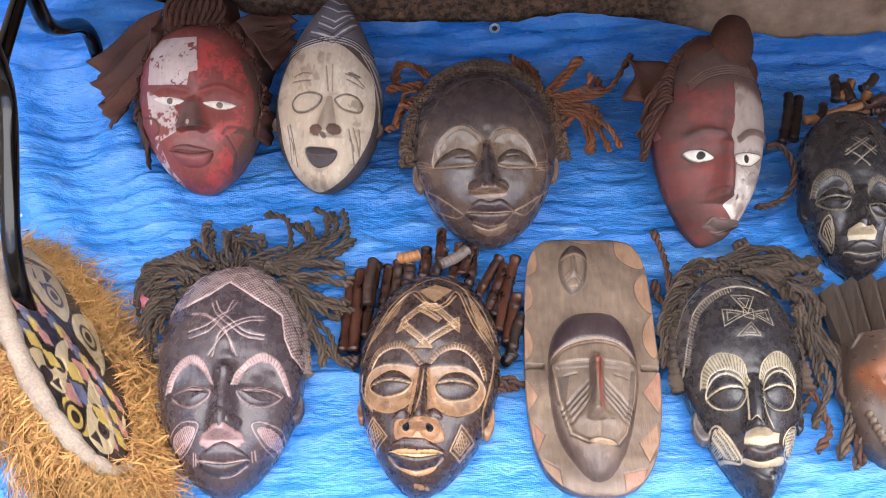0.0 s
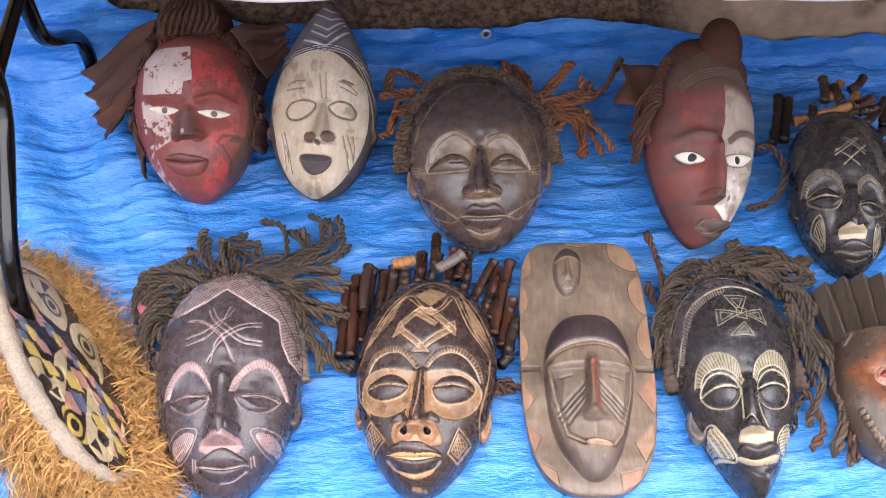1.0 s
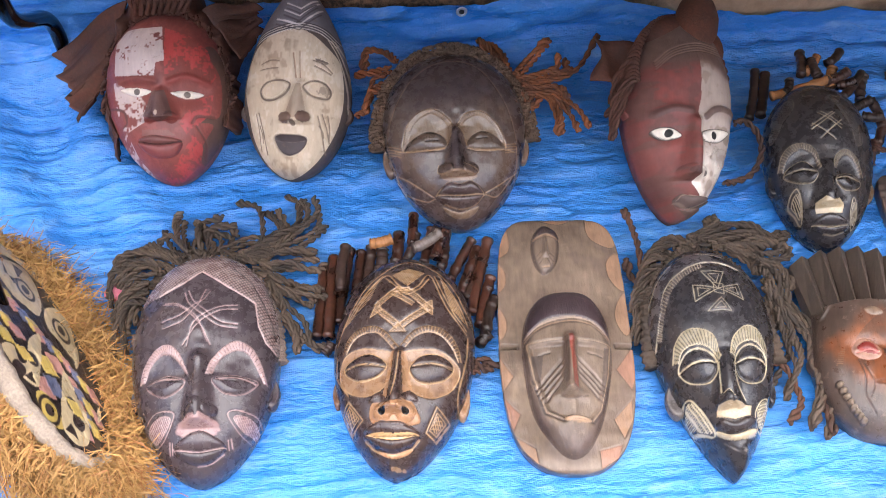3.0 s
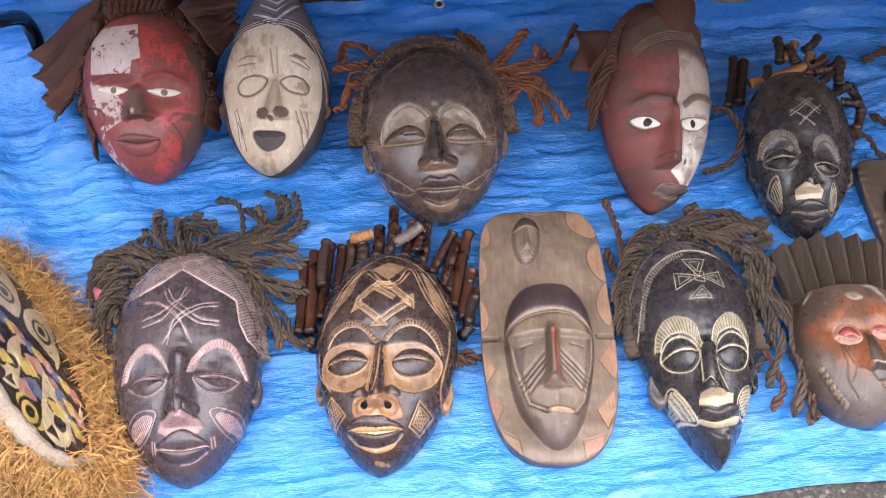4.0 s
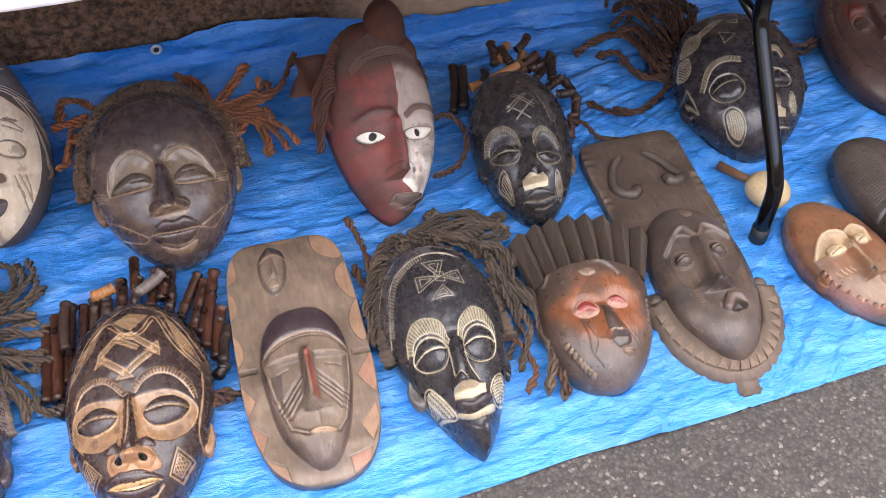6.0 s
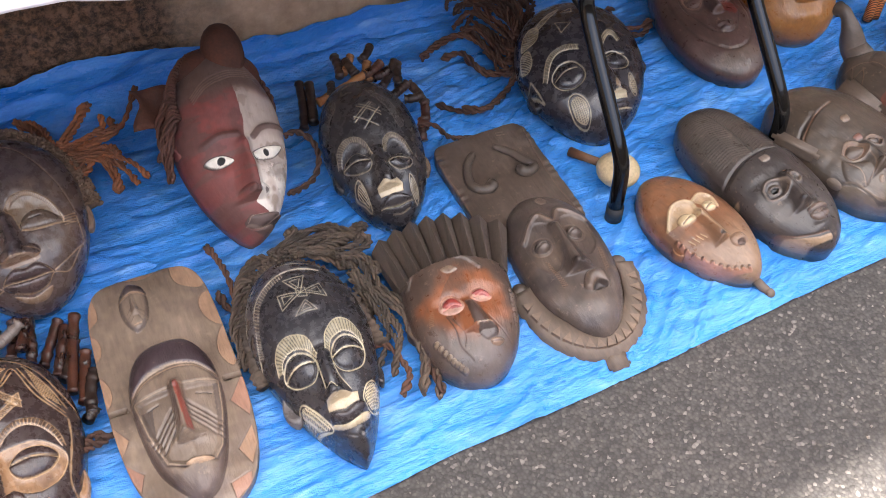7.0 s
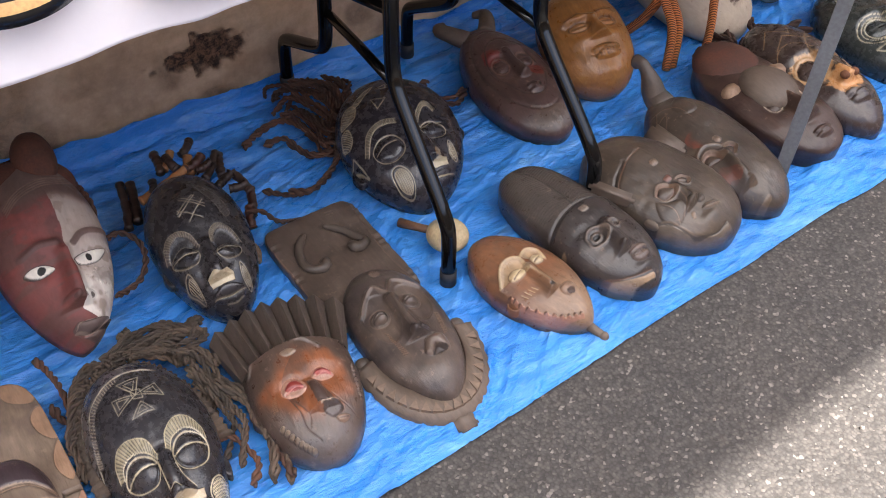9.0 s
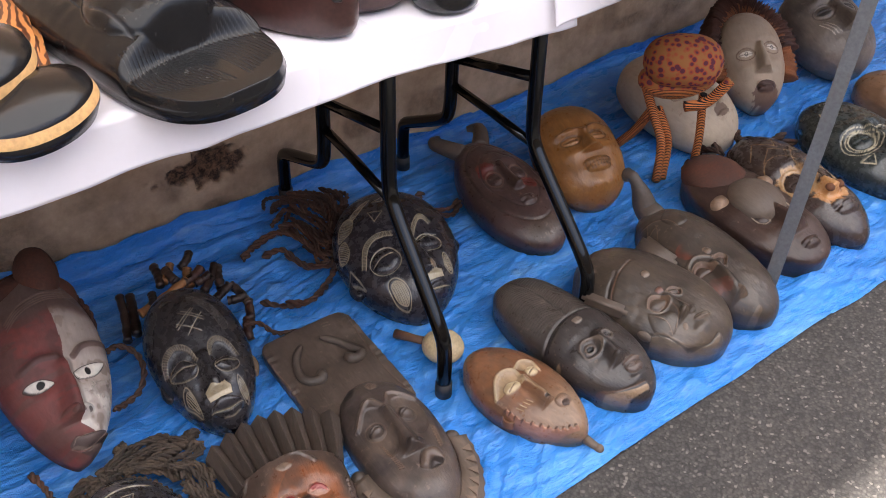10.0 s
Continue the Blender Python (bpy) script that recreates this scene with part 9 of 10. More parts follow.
# ---- raffia-fringed panel mask ----
def raffia_mask():
    m = pose(-0.479, 0.011, 0.100, 0, 60, 26)
    ob = thing("panel_mask", m, "round patterned panel mask with golden raffia fringe", "mask", "carved masks")
    A, B = 0.088, 0.188
    c = Carve(Matrix(), 2 * B, 2 * A, 0.012, 0.010, (0.0, 2.0, 2.0, 2.0, 2.0), rgb(44, 36, 36), k=0.6, cap=2.2, nx=150, ny=220, seed=261)
    BONE, INK = rgb(196, 180, 146), rgb(46, 34, 34)
    YEL, PINK, BLUE = rgb(202, 178, 98), rgb(190, 140, 132), rgb(104, 112, 142)

    def tile(ct, colour, q=1.0):
        a, b = (0.092 * q, -0.012), (0.030, -0.072 * q)
        t = [(ct[0] + sx * a[0] + sy * b[0], ct[1] + sx * a[1] + sy * b[1]) for sx, sy in ((-1, -1), (1, -1), (1, 1), (-1, 1))]
        c.poly(t, colour, 1.0)

    for row in (((-0.582, 0.643), (-0.529, 0.516), (-0.442, 0.412), (-0.367, 0.309), (-0.261, 0.218), (-0.154, 0.131), (-0.081, 0.040), (0.027, -0.035), (0.146, -0.112), (0.243, -0.197), (0.348, -0.283), (0.457, -0.359), (0.581, -0.432)), ((-0.828, 0.310), (-0.764, 0.205), (-0.663, 0.121), (-0.560, 0.023)), ((-0.724, 0.469), (-0.890, 0.074), (-0.801, -0.030)), ((0.167, -0.380), (0.251, -0.493), (0.358, -0.578), (0.472, -0.660)), ((0.152, -0.595), (0.232, -0.703), (0.305, -0.767), (0.086, -0.803))):
        for k, ct in enumerate(row):
            tile(ct, (PINK, BLUE, YEL)[k % 3])
    for ct, col in (((-0.234, -0.254), YEL), ((-0.030, -0.224), PINK), ((-0.443, -0.473), PINK), ((-0.250, -0.460), BLUE)):
        tile(ct, col, 1.3)
    for shape, eye, col in (([(-0.483, 0.748), (-0.205, 0.868), (0.109, 0.916), (0.362, 0.859), (0.398, 0.643), (0.269, 0.420), (0.066, 0.274), (-0.123, 0.341), (-0.297, 0.440), (-0.378, 0.613)], (0.041, 0.549), BONE), ([(0.277, 0.368), (0.507, 0.457), (0.801, 0.490), (0.856, 0.336), (0.739, 0.147), (0.573, -0.088), (0.441, -0.062), (0.304, 0.063), (0.177, 0.166)], (0.483, 0.194), BONE), ([(-0.602, -0.523), (-0.454, -0.539), (-0.350, -0.655), (-0.344, -0.817), (-0.494, -0.809), (-0.614, -0.719), (-0.658, -0.612)], (-0.506, -0.681), YEL)):
        c.dome(shape, 1.2, col)
        for r, k in ((0.17, INK), (0.125, col), (0.07, INK)):
            c.patch(eye[0], eye[1], r, r * 0.78, k)
    for shape in ([(-0.919, -0.134), (-0.727, -0.126), (-0.734, -0.264), (-0.606, -0.271), (-0.373, -0.028), (-0.113, 0.027), (-0.510, -0.438), (-0.579, -0.489), (-0.772, -0.421), (-0.886, -0.277)], [(0.051, -0.282), (0.114, -0.330), (0.147, -0.507), (0.182, -0.591), (0.200, -0.696), (0.065, -0.905), (-0.199, -0.930), (-0.344, -0.817), (-0.254, -0.623)], [(0.638, 0.050), (0.732, 0.068), (0.602, -0.107), (0.440, -0.184)], [(0.592, -0.532), (0.604, -0.596), (0.498, -0.677), (0.452, -0.662)]):
        c.dome(shape, 1.2, BONE)
    for tri in ([(-0.164, 0.847), (-0.171, 0.679), (-0.229, 0.700)], [(0.099, 0.881), (0.017, 0.684), (0.253, 0.813)], [(-0.180, 0.668), (0.019, 0.655), (-0.157, 0.576)], [(-0.743, -0.408), (-0.601, -0.360), (-0.587, -0.468)], [(-0.326, -0.825), (-0.186, -0.762), (-0.131, -0.896)]):
        c.poly(tri, INK)
    for ct in ((-0.784, -0.340), (-0.033, -0.597), (-0.484, -0.232), (-0.037, -0.750)):
        c.patch(ct[0], ct[1], 0.10, 0.075, INK)
    for ct in ((-0.592, -0.189), (-0.005, -0.625)):
        tile(ct, YEL)
    f = c.build("panel", "", WOOD_SATIN)
    panel = f.children[0]
    panel.parent, panel.name = ob, "panel"
    bpy.data.objects.remove(f)
    # fur rim
    path = [(A * 1.09 * math.cos(a), B * 1.05 * math.sin(a), 0.008) for a in np.linspace(0, 2 * math.pi, 90)]
    rr = 0.0095 * (1 - 0.45 * np.cos(np.linspace(0, 2 * math.pi, 90)) + 0.12 * np.sin(np.arange(90) * 2.3) + 0.1 * np.sin(np.arange(90) * 0.9))
    v, fc = tube_arrays(path, rr, 12, caps=False)
    add("fur_rim", mesh_of("fur_rim", v, fc), FELT, ob, "matted pale fur rim")
    # raffia: thin bent strips thrown out from the rim and down to the tarpaulin
    rnd = np.random.RandomState(7)
    mi = m.inverted()

    def fall(a, t, out, lift):
        p = m @ Vector((A * 1.10 * math.cos(a), B * 1.05 * math.sin(a), -0.004))
        h = (m.to_3x3() @ Vector((math.cos(a) / A, math.sin(a) / B, 0)))
        h.z = 0
        h.normalize()
        q = p + h * out * t + Vector((0, 0, lift * math.sin(t * math.pi)))
        q.z = max(0.006, p.z * (1 - t ** 1.4) + lift * math.sin(t * math.pi))
        return q, h

    for name, count, mat in (("raffia_fringe", 11000, RAFFIA), ("raffia_fringe", 2600, RAFFIA_RED)):
        vs, fs = [], []
        for k in range(count):
            a = rnd.uniform(0, 2 * math.pi)
            out, lift = rnd.uniform(0.015, 0.08), rnd.uniform(-0.005, 0.03)
            end = rnd.uniform(0.5, 1.0)
            start = rnd.choice([0.0, 0.0, rnd.uniform(0, 0.6)])
            sw = rnd.normal(0, 0.018, 3)
            i0 = len(vs)
            w = rnd.uniform(0.0003, 0.0008)
            for s in range(6):
                t = s / 5
                q, h = fall(a, start + (end - start) * t, out, lift)
                q = np.array(q) + sw * t + 0.011 * np.array([math.sin(9 * t + k), math.cos(7 * t + 2 * k), math.sin(5 * t + 3 * k)])
                q[2] = max(q[2], 0.006)
                side = np.array([math.sin(k * 1.3), math.cos(k * 1.3), math.sin(k * 2.1)])
                for e in (-1, 1):
                    vs.append(mi @ Vector(q + side * e * w))
            for s in range(5):
                b = i0 + 2 * s
                fs.append((b, b + 1, b + 3, b + 2))
        fr = add(name, mesh_of(name, vs, fs), mat, ob, "golden dry raffia strands")
        fr["kind"] = "stuff"
    rows = []
    for j in range(10):
        for i in range(72):
            q, h = fall(2 * math.pi * i / 72, j / 9, 0.045 + 0.006 * math.sin(i * 2.3), 0.008)
            rows.append(mi @ (q - Vector((0, 0, 0.003))))
    fs = [(j * 72 + i, (j + 1) * 72 + i, (j + 1) * 72 + (i + 1) % 72, j * 72 + (i + 1) % 72) for j in range(9) for i in range(72)]
    add("raffia_bed", mesh_of("raffia_bed", rows, fs), RAFFIA_RED, ob)


raffia_mask()
bm = bmesh.new()
bmesh.ops.create_icosphere(bm, subdivisions=3, radius=1.0, matrix=Matrix.LocRotScale((0, 0, 0), None, (0.022, 0.015, 0.008)))
for v in bm.verts:
    v.co += Vector((0.004, 0.004, 0.003)) * noise.noise(v.co * 90)
scrap = part("cloth_scrap", bm, PINK_CLOTH)
scrap.matrix_world = pose(-0.405, 0.165, 0.014)
tagged(scrap, "crumpled pink cloth scrap on the tarpaulin", "cloth")


# ---- gourd rattle ----
rattle = thing("rattle", pose(1.052, 0.085, 0.0, 0, 0, 25), "small pale gourd rattle with a brown wooden handle", "rattle")
bm = bmesh.new()
bmesh.ops.create_uvsphere(bm, u_segments=26, v_segments=16, radius=1.0, matrix=Matrix.LocRotScale((0, 0, 0.029), None, (0.036, 0.038, 0.026)))
part("gourd", bm, GOURD, rattle)
v, f = tube_arrays([(0, 0.03, 0.026), (0.0, 0.06, 0.021), (0.0, 0.095, 0.016)], [0.0075, 0.0075, 0.009], 12)
add("handle", mesh_of("handle", v, f), BROWN_STICK, rattle)


# ---- folding tables ----
ZT = 0.705


def table_leg(x, front, parent, W=0.555):
    """A bent steel leg: straight below the top, cranked outwards, with a rubber foot."""
    d, zb, zl = 0.176, 0.30, 0.12
    f0 = 0.0
    if front:
        pts = [(x, d, ZT), (x, d, 0.50), (x, d, zb + 0.03), (x, d - 0.012, zb), (x, f0 + 0.012, zl + 0.02), (x, f0, zl - 0.01), (x, f0, 0.012)]
    else:
        r = 0.40 if W > 0.5 else 0.32
        zb = 0.225 if W > 0.5 else 0.28
        pts = [(x, r, ZT), (x, r, 0.50), (x, r, zb + 0.03), (x, r + 0.02, zb), (x, W - 0.03, zb - 0.06), (x, W - 0.005, zb - 0.075), (x, W, zb - 0.10), (x, W, 0.045)]
    dense = []
    for a, b in zip(pts, pts[1:]):
        for k in range(6):
            dense.append(Vector(a).lerp(Vector(b), k / 6))
    dense.append(Vector(pts[-1]))
    p = np.array(dense)
    for _ in range(6):
        p[1:-1] = 0.25 * p[:-2] + 0.5 * p[1:-1] + 0.25 * p[2:]
    v, f = tube_arrays(p, 0.0128, 16)
    leg = add("leg", mesh_of("leg", v, f), BLACK_PAINT, parent)
    e = p[-1]
    v, f = tube_arrays([(e[0], e[1], e[2] + 0.02), (e[0], e[1], e[2] - 0.010)], 0.0145, 16)
    add("rubber_foot", mesh_of("rubber_foot", v, f), RUBBER, leg)


def west_end(parent, m):
    """The pair of cranked legs at the far end, with the bar between them."""
    x = -0.52
    inv = m.inverted()
    for name, pts, r in (("leg", [(0.06, 0.012), (0.06, 0.17), (0.10, 0.245), (0.245, 0.335), (0.276, 0.385), (0.276, 0.55), (0.276, ZT)], 0.0125),
                         ("leg", [(0.620, 0.05), (0.620, 0.15), (0.595, 0.195), (0.485, 0.275), (0.455, 0.315), (0.455, 0.45), (0.455, ZT)], 0.0125),
                         ("crossbar", [(0.276, 0.392), (0.36, 0.394), (0.455, 0.392)], 0.0105)):
        dense = []
        for (ay, az), (by, bz) in zip(pts, pts[1:]):
            dense += [(ay + (by - ay) * k / 6, az + (bz - az) * k / 6) for k in range(6)]
        p = np.array([(x, *q) for q in dense + [pts[-1]]])
        for _ in range(5):
            p[1:-1] = 0.25 * p[:-2] + 0.5 * p[1:-1] + 0.25 * p[2:]
        v, f = tube_arrays([inv @ Vector(q) for q in p], r, 16)
        leg = add(name, mesh_of(name, v, f), BLACK_PAINT, parent)
        if name == "leg":
            v, f = tube_arrays([inv @ Vector((x, p[0][1], p[0][2] + 0.02)), inv @ Vector((x, p[0][1], p[0][2] - 0.008))], 0.0145, 16)
            add("rubber_foot", mesh_of("rubber_foot", v, f), RUBBER, leg)


def folding_table(m, x0, x1, legs):
    t = thing("folding_table", m, "folding table with black cranked steel legs and top darkened for shade", "table", "folding tables")
    bm = bmesh.new()
    box(bm, x0, x1, -0.045, 0.60, ZT, ZT + 0.026, 0.006)
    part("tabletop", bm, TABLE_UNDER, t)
    for x in legs:
        if x < 0:
            west_end(t, m)
            continue
        for fr in (True, False):
            table_leg(x, fr, t, 0.59 if x < 1.2 else 0.555)
        v, f = tube_arrays([(x, 0.176, 0.435), (x, 0.40 if x > 0 else 0.32, 0.37)], 0.0095, 10)
        add("crossbar", mesh_of("crossbar", v, f), BLACK_PAINT, t)
        v, f = tube_arrays([(x, 0.40 if x > 0 else 0.32, 0.315), (x, 0.28, 0.312), (x, 0.178, 0.305)], 0.0085, 10)
        add("folding_brace", mesh_of("folding_brace", v, f), BLACK_PAINT, t)
    return t


def cover(m, x0, x1, label, seed, hang):
    """A white sheet on a table; its front edge hangs unevenly, by hang: places along it and drops."""
    X, V = np.meshgrid(np.linspace(x0, x1, 240), np.linspace(0, 1, 60))
    drop = np.interp(X, *hang) + 0.003 * value_noise(X * 9, X * 0, seed) + 0.002 * value_noise(X * 24, X * 0, seed + 1)
    y = np.where(V < 0.25, -0.054, -0.054 + 0.66 * (V - 0.25) / 0.75)
    Y = y - 0.006 * (V < 0.25) * (1 - V / 0.25) * (1 + value_noise(X * 9, X * 0, seed + 2))
    Z = ZT + 0.031 - np.where(V < 0.25, drop * (1 - V / 0.25), 0) + 0.0016 * value_noise(X * 12, y * 12, seed + 3) * (V > 0.25)
    ob = tagged(add("table_cover", grid_mesh("table_cover", X, Y, Z), WHITE_SHEET), label, "table cover", "table covers")
    ob.matrix_world = m
    ob.modifiers.new("thickness", "SOLIDIFY").thickness = 0.0015


TABLE_TURN = Matrix.Translation((1.0, 0.016, 0)) @ pose(0, 0, 0, 0, 0, -5) @ Matrix.Translation((-1.0, 0, 0))
folding_table(TABLE_TURN, -0.68, 1.145, (-0.565, 1.0))
folding_table(Matrix(), 1.165, 2.97, (1.31, 2.79))
cover(TABLE_TURN, -0.74, 1.15, "white plastic sheet with an uneven hanging edge", 41, ((-0.74, 0.0, 0.1, 0.27, 0.33, 0.5, 0.63, 0.86, 1.15), (0.06, 0.074, 0.066, 0.061, 0.074, 0.066, 0.061, 0.047, 0.055)))
cover(pose(0, -0.004, 0.003), 1.10, 3.02, "white plastic sheet on the second table", 51, ((1.1, 1.5, 3.1), (0.044, 0.04, 0.04)))

# ---- steel post ----
post = thing("steel_post", Matrix(), "grey square steel post standing on the tarpaulin", "post")
a, b = Vector((1.652, -0.150, 0.004)), Vector((1.905, -0.125, 2.31))
bm = bmesh.new()
box(bm, -0.0125, 0.0125, -0.0125, 0.0125, 0, (b - a).length, 0.002)
bm.transform(Matrix.Translation(a) @ (b - a).to_track_quat("Z", "Y").to_matrix().to_4x4() @ pose(0, 0, 0, 0, 0, 20))
part("square_tube", bm, GREY_STEEL, post, smooth=False)

TOPZ = ZT + 0.036


# ---- carvings on the table ----
def shell_bowl(m):
    """A thick half-round carved bowl: black outside, pale rim."""
    ob = thing("carved_bowl", m, "black carved wooden bowl with a pale rim", "bowl", "carved bowls")
    for name, prof, mat in (("bowl_body", ((0.0, 0.001), (0.7, 0.002), (0.93, 0.008), (1.0, 0.020), (1.0, 0.024)), EBONY), ("pale_rim", ((1.0, 0.024), (0.985, 0.027), (0.955, 0.032), (0.93, 0.035)), PALE_CUT), ("bowl_inside", ((0.93, 0.035), (0.88, 0.042), (0.5, 0.054), (0.0, 0.060)), EBONY)):
        vs, fs = [], []
        for r, z in prof:
            for k in range(40):
                a = 2 * math.pi * k / 40
                vs.append((r * 0.075 * math.cos(a), r * 0.055 * math.sin(a), z))
        for j in range(len(prof) - 1):
            for k in range(40):
                q = (j * 40 + k, j * 40 + (k + 1) % 40, (j + 1) * 40 + (k + 1) % 40, (j + 1) * 40 + k)
                fs.append(q)
        add(name, mesh_of(name, vs, fs), mat, ob)
    return ob


EBONY = plain("polished_ebony", (0.010, 0.009, 0.010), 0.6, 0.22, scale=40, relief=0.08, spec=0.4)
EBONY_CUT = plain("grooved_dark_wood", rgb(48, 46, 48), 0.6, 0.4, scale=40, relief=0.2)
PALE_CUT = plain("pale_cut_wood", rgb(214, 168, 112), 0.75, 0.55, scale=50, relief=0.2)
REDDISH = plain("dark_red_brown_wood", rgb(72, 44, 40), 0.6, 0.35, scale=40, relief=0.15)


def zebra_material():
    m, nt, b = material("striped_orange_wood", 0.45)
    tc = nt.nodes.new("ShaderNodeTexCoord")
    w = nt.nodes.new("ShaderNodeTexWave")
    w.inputs["Scale"].default_value = 34
    w.inputs["Distortion"].default_value = 9
    w.inputs["Detail"].default_value = 2
    w.inputs["Detail Scale"].default_value = 0.7
    nt.links.new(tc.outputs["Object"], w.inputs["Vector"])
    nt.links.new(ramp(nt, w.outputs["Fac"], [(0.28, rgb(84, 44, 26)), (0.42, rgb(206, 134, 78))]), b.inputs["Base Color"])
    return m


shell_bowl(pose(0.420, 0.060, TOPZ + 0.040, 10, 0, 30))
shell_bowl(pose(0.462, 0.015, TOPZ, 0, 0, 28))
board = thing("striped_board", pose(0.478, 0.145, TOPZ, 0, 0, -14), "orange wooden board with dark wavy grain", "board")
bm = bmesh.new()
box(bm, -0.055, 0.045, -0.085, 0.15, 0.0, 0.03, 0.008)
part("plank", bm, zebra_material(), board)

c = Carve(pose(0.628, 0.132, TOPZ, 0, 0, 6.9), 0.42, 0.185, 0.050, 0.016, (-0.1, 4.0, 3.0, 4.0, 2.6), (0.010, 0.010, 0.011), k=0.7, nx=190, ny=300, seed=301)
c.nose(0.0, 0.65, 0.22, 0.10, 0.2, 22, 0.5)
c.lips(0.0, 0.02, 0.40, 0.12, 20)
flat = step(-0.40, -0.50, c.Y + 0.10 * c.X ** 2)
c.H = c.H * (1 - flat) + 0.012 * flat * c.edge
c.ball(0.0, -0.16, 0.78, 0.34, 26)
for s in (-1, 1):
    c.line([(s * 0.62, 0.3), (s * 0.66, -0.1), (s * 0.58, -0.42)], 3.0, 2.0, rgb(52, 52, 54))
    for k in range(15):
        x = s * (0.04 + 0.056 * k)
        c.line([(x, -0.50 + 0.004 * k), (x + s * 0.10 + 0.05, -0.66), (x + s * 0.06 + 0.12, -0.88 + 0.01 * k)], 1.3, 0.9, rgb(44, 44, 46))
c.build("carved_bust", "large glossy black wooden head with a grooved beard", carved("polished_black_wood", 0.22, 0.3, wear=(0.05, 0.05, 0.05), worn=0.1, relief=0.05, spec=0.28), "table carvings", "carving")


def carved_block(m, sx, sy, sz, mat, label):
    """A rounded, tapering carving seen only by its lower edge."""
    ob = thing("carving", m, label, "carving", "table carvings")
    bm = bmesh.new()
    bmesh.ops.create_uvsphere(bm, u_segments=40, v_segments=24, radius=1.0)
    for v in bm.verts:
        p = v.co.copy()
        p.z = math.copysign(abs(p.z) ** 0.7, p.z)
        taper = 1 - 0.30 * p.y
        ripple = 1 + 0.05 * math.sin(p.y * 9) * (p.z > 0)
        v.co = Vector((p.x * sx * taper * ripple, p.y * sy, max(0.0, (p.z + 0.55) * sz * ripple)))
    part("body", bm, mat, ob)
    bm = bmesh.new()
    for k in range(7):
        a = -0.6 + 0.2 * k
        bmesh.ops.create_uvsphere(bm, u_segments=12, v_segments=8, radius=1.0, matrix=Matrix.LocRotScale((a * sx, -sy * 0.72, sz * 0.85), None, (sx * 0.07, sy * 0.2, sz * 0.08)))
    part("grooved_trim", bm, EBONY_CUT, ob)
    return ob


carved_block(pose(0.780, 0.088, TOPZ, 0, 0, 30), 0.032, 0.11, 0.06, REDDISH, "dark red-brown carving with a curved edge")
carved_block(pose(0.905, 0.100, TOPZ, 0, 0, -20), 0.060, 0.08, 0.06, REDDISH, "dark red-brown carved box-like figure")
carved_block(pose(0.990, 0.030, TOPZ, 0, 0, -35), 0.045, 0.075, 0.055, EBONY, "glossy black rounded carving")
carved_block(pose(1.155, 0.025, TOPZ, 0, 0, -25), 0.075, 0.07, 0.05, EBONY, "glossy black carving with a grooved trim")
carved_block(pose(1.235, -0.075, TOPZ, 0, 0, -60), 0.035, 0.06, 0.045, EBONY_CUT, "small grey-black grooved wooden carving")


# ---- stuffed striped figure ----
def striped_material():
    m, nt, b = material("striped_cotton", 0.85)
    tc = nt.nodes.new("ShaderNodeTexCoord")
    w = nt.nodes.new("ShaderNodeTexWave")
    w.bands_direction = "Z"
    w.inputs["Scale"].default_value = 80
    w.inputs["Distortion"].default_value = 0.8
    nt.links.new(tc.outputs["Object"], w.inputs["Vector"])
    stripes = ramp(nt, w.outputs["Fac"], [(0.44, rgb(26, 20, 22)), (0.54, rgb(214, 128, 68))])
    v = nt.nodes.new("ShaderNodeTexVoronoi")
    v.inputs["Scale"].default_value = 75
    nt.links.new(tc.outputs["Object"], v.inputs["Vector"])
    dots = ramp(nt, v.outputs["Distance"], [(0.32, rgb(96, 40, 58)), (0.42, rgb(168, 74, 44)), (0.6, rgb(160, 104, 56))])
    sep = nt.nodes.new("ShaderNodeSeparateXYZ")
    nt.links.new(tc.outputs["Object"], sep.inputs[0])
    hi = ramp(nt, sep.outputs["Z"], [(0.245, (0, 0, 0)), (0.25, (1, 1, 1))])
    nt.links.new(mix(nt, "MIX", hi, stripes, dots), b.inputs["Base Color"])
    return m


vs, fs = [], []


def limb(pts, r, n=26):
    v, f = tube_arrays(smooth_path(pts, n), r, 12)
    k = len(vs)
    vs.extend(v.tolist())
    fs.extend([tuple(i + k for i in q) for q in f])


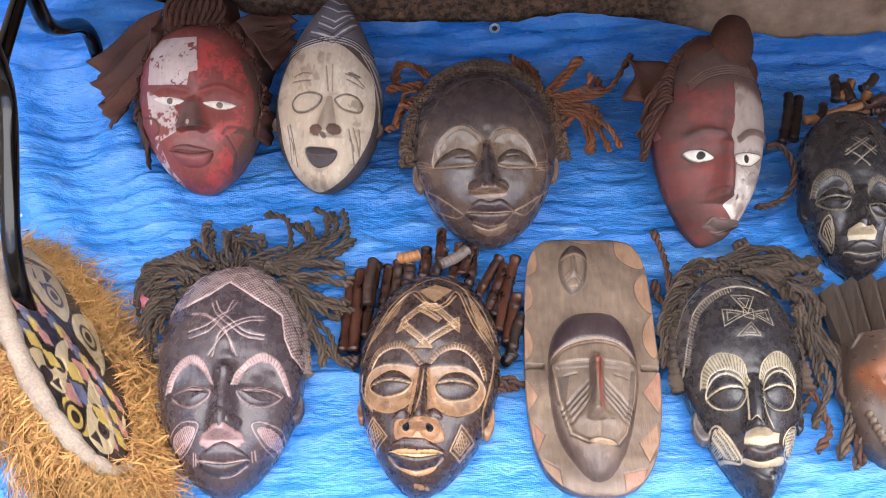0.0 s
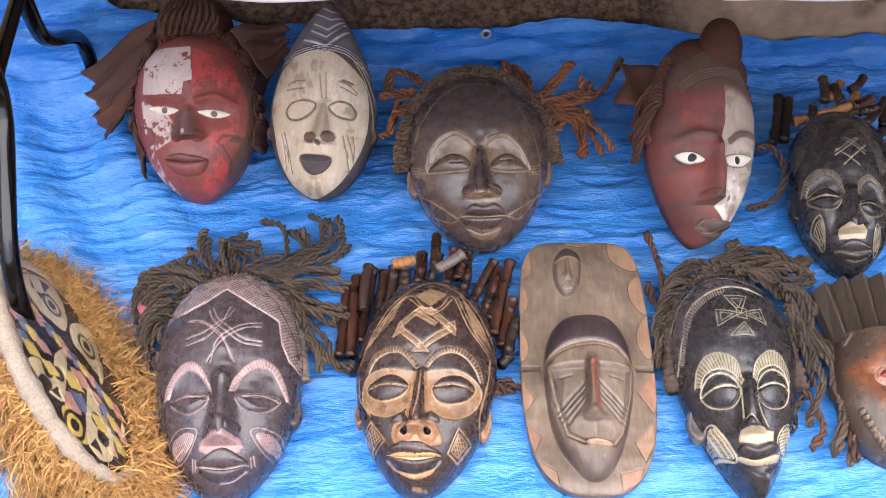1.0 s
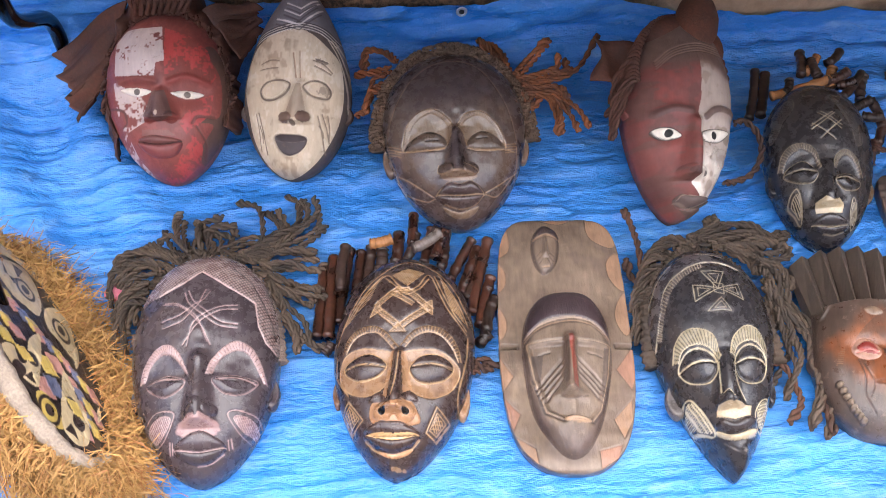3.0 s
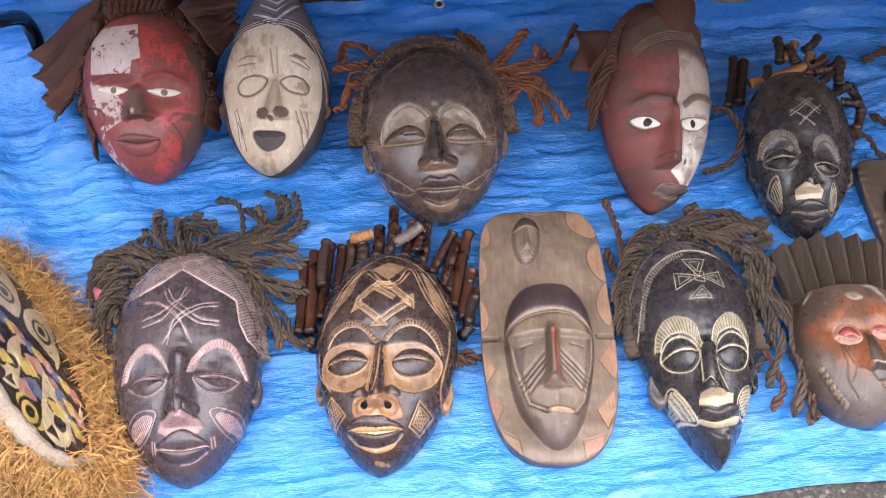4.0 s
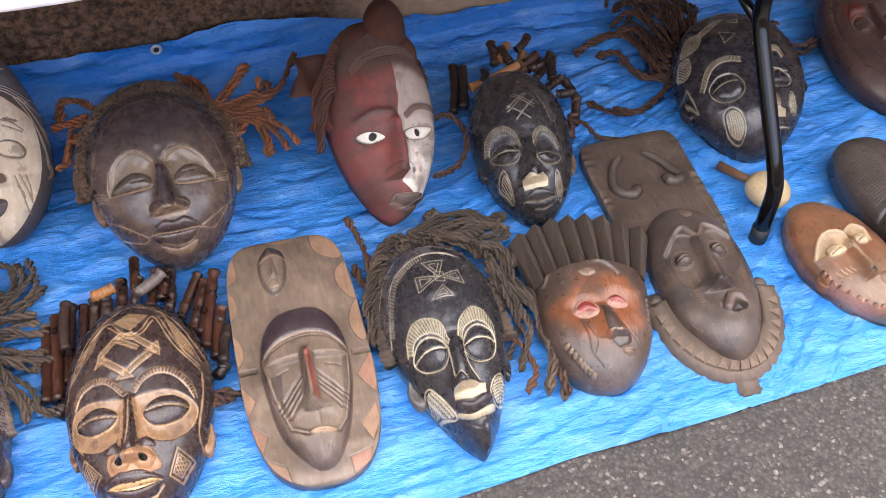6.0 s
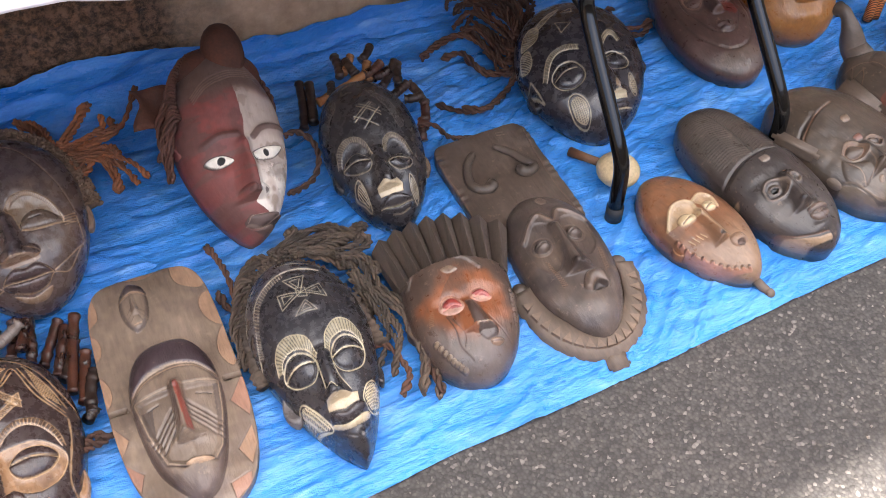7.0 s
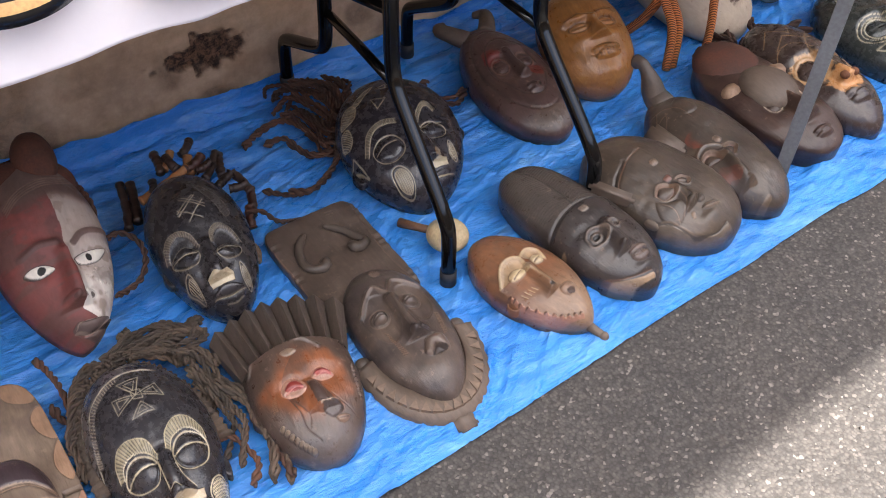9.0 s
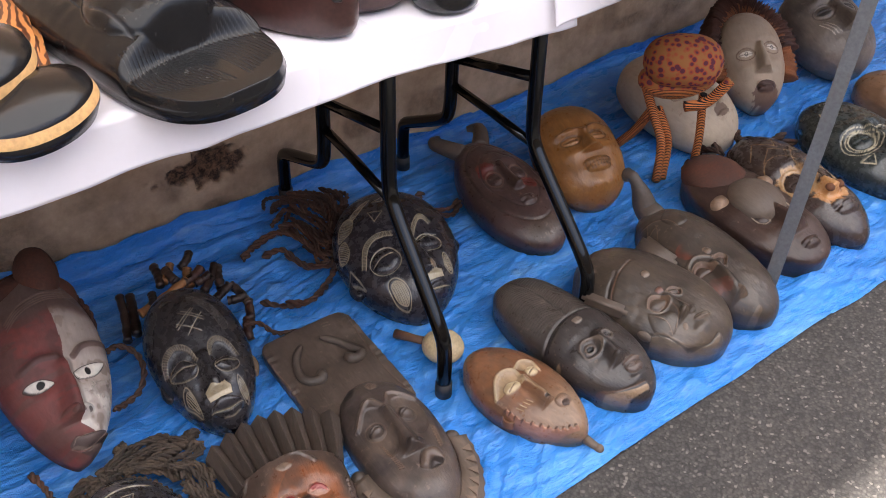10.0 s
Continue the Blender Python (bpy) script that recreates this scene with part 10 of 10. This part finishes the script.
limb([(0.0, 0, 0.004), (-0.004, 0, 0.10), (-0.03, 0.005, 0.17), (-0.06, 0.01, 0.25)], 0.0095)
limb([(0.015, 0.01, 0.004), (0.012, 0.01, 0.10), (-0.02, 0.01, 0.18)], 0.0095)
limb([(-0.03, 0.02, 0.17), (-0.05, 0.06, 0.09), (-0.085, 0.10, 0.02)], 0.010)
limb([(0.03, 0.0, 0.19), (0.075, 0.0, 0.20), (0.115, 0.0, 0.25)], 0.011)
limb([(0.075, 0.03, 0.20), (0.085, 0.03, 0.10), (0.085, 0.03, 0.03)], 0.009)
lump = np.sqrt(np.maximum(1 - np.abs(np.linspace(-1, 1, 26)) ** 3, 0.0))
limb([(-0.075, 0.0, 0.262), (0.0, 0.0, 0.245), (0.085, 0.0, 0.268)], 0.030 * lump + 0.002)
limb([(-0.07, 0.0, 0.292), (0.01, 0.0, 0.296), (0.09, 0.0, 0.292)], 0.052 * lump + 0.002)
fig = add("stuffed_figure", mesh_of("stuffed_figure", vs, fs), striped_material())
fig.matrix_world = pose(1.745, 0.225, 0.004, 0, 0, -35)
tagged(fig, "stuffed cloth figure with orange and black striped limbs", "soft toy")


# ---- loose grit on the asphalt ----
rnd = np.random.RandomState(5)
vs, fs = [], []
for k in range(600):
    x, y = rnd.uniform(0.1, 2.6), rnd.uniform(-1.25, -0.30)
    r = rnd.choice([0.0016, 0.0022, 0.003, 0.0042], p=[0.5, 0.3, 0.15, 0.05])
    i = len(vs)
    base = rnd.uniform(0, 6.28)
    ring = [(x + r * math.cos(base + a) * rnd.uniform(0.7, 1.2), y + r * math.sin(base + a) * rnd.uniform(0.7, 1.2), -0.0035) for a in (0, 1.26, 2.5, 3.8, 5.0)]
    vs += ring + [(px + (x - px) * 0.45, py + (y - py) * 0.45, -0.003 + r * rnd.uniform(0.5, 0.9)) for px, py, _ in ring]
    for j in range(5):
        fs.append((i + j, i + (j + 1) % 5, i + 5 + (j + 1) % 5, i + 5 + j))
    fs.append(tuple(i + 5 + j for j in range(5)))
grit = add("grit", mesh_of("grit", vs, fs, False), plain("pale_grit", (0.30, 0.27, 0.24), 0.45, 0.9, scale=8))
tagged(grit, "small pale stones loose on the asphalt", "gravel", kind="stuff")
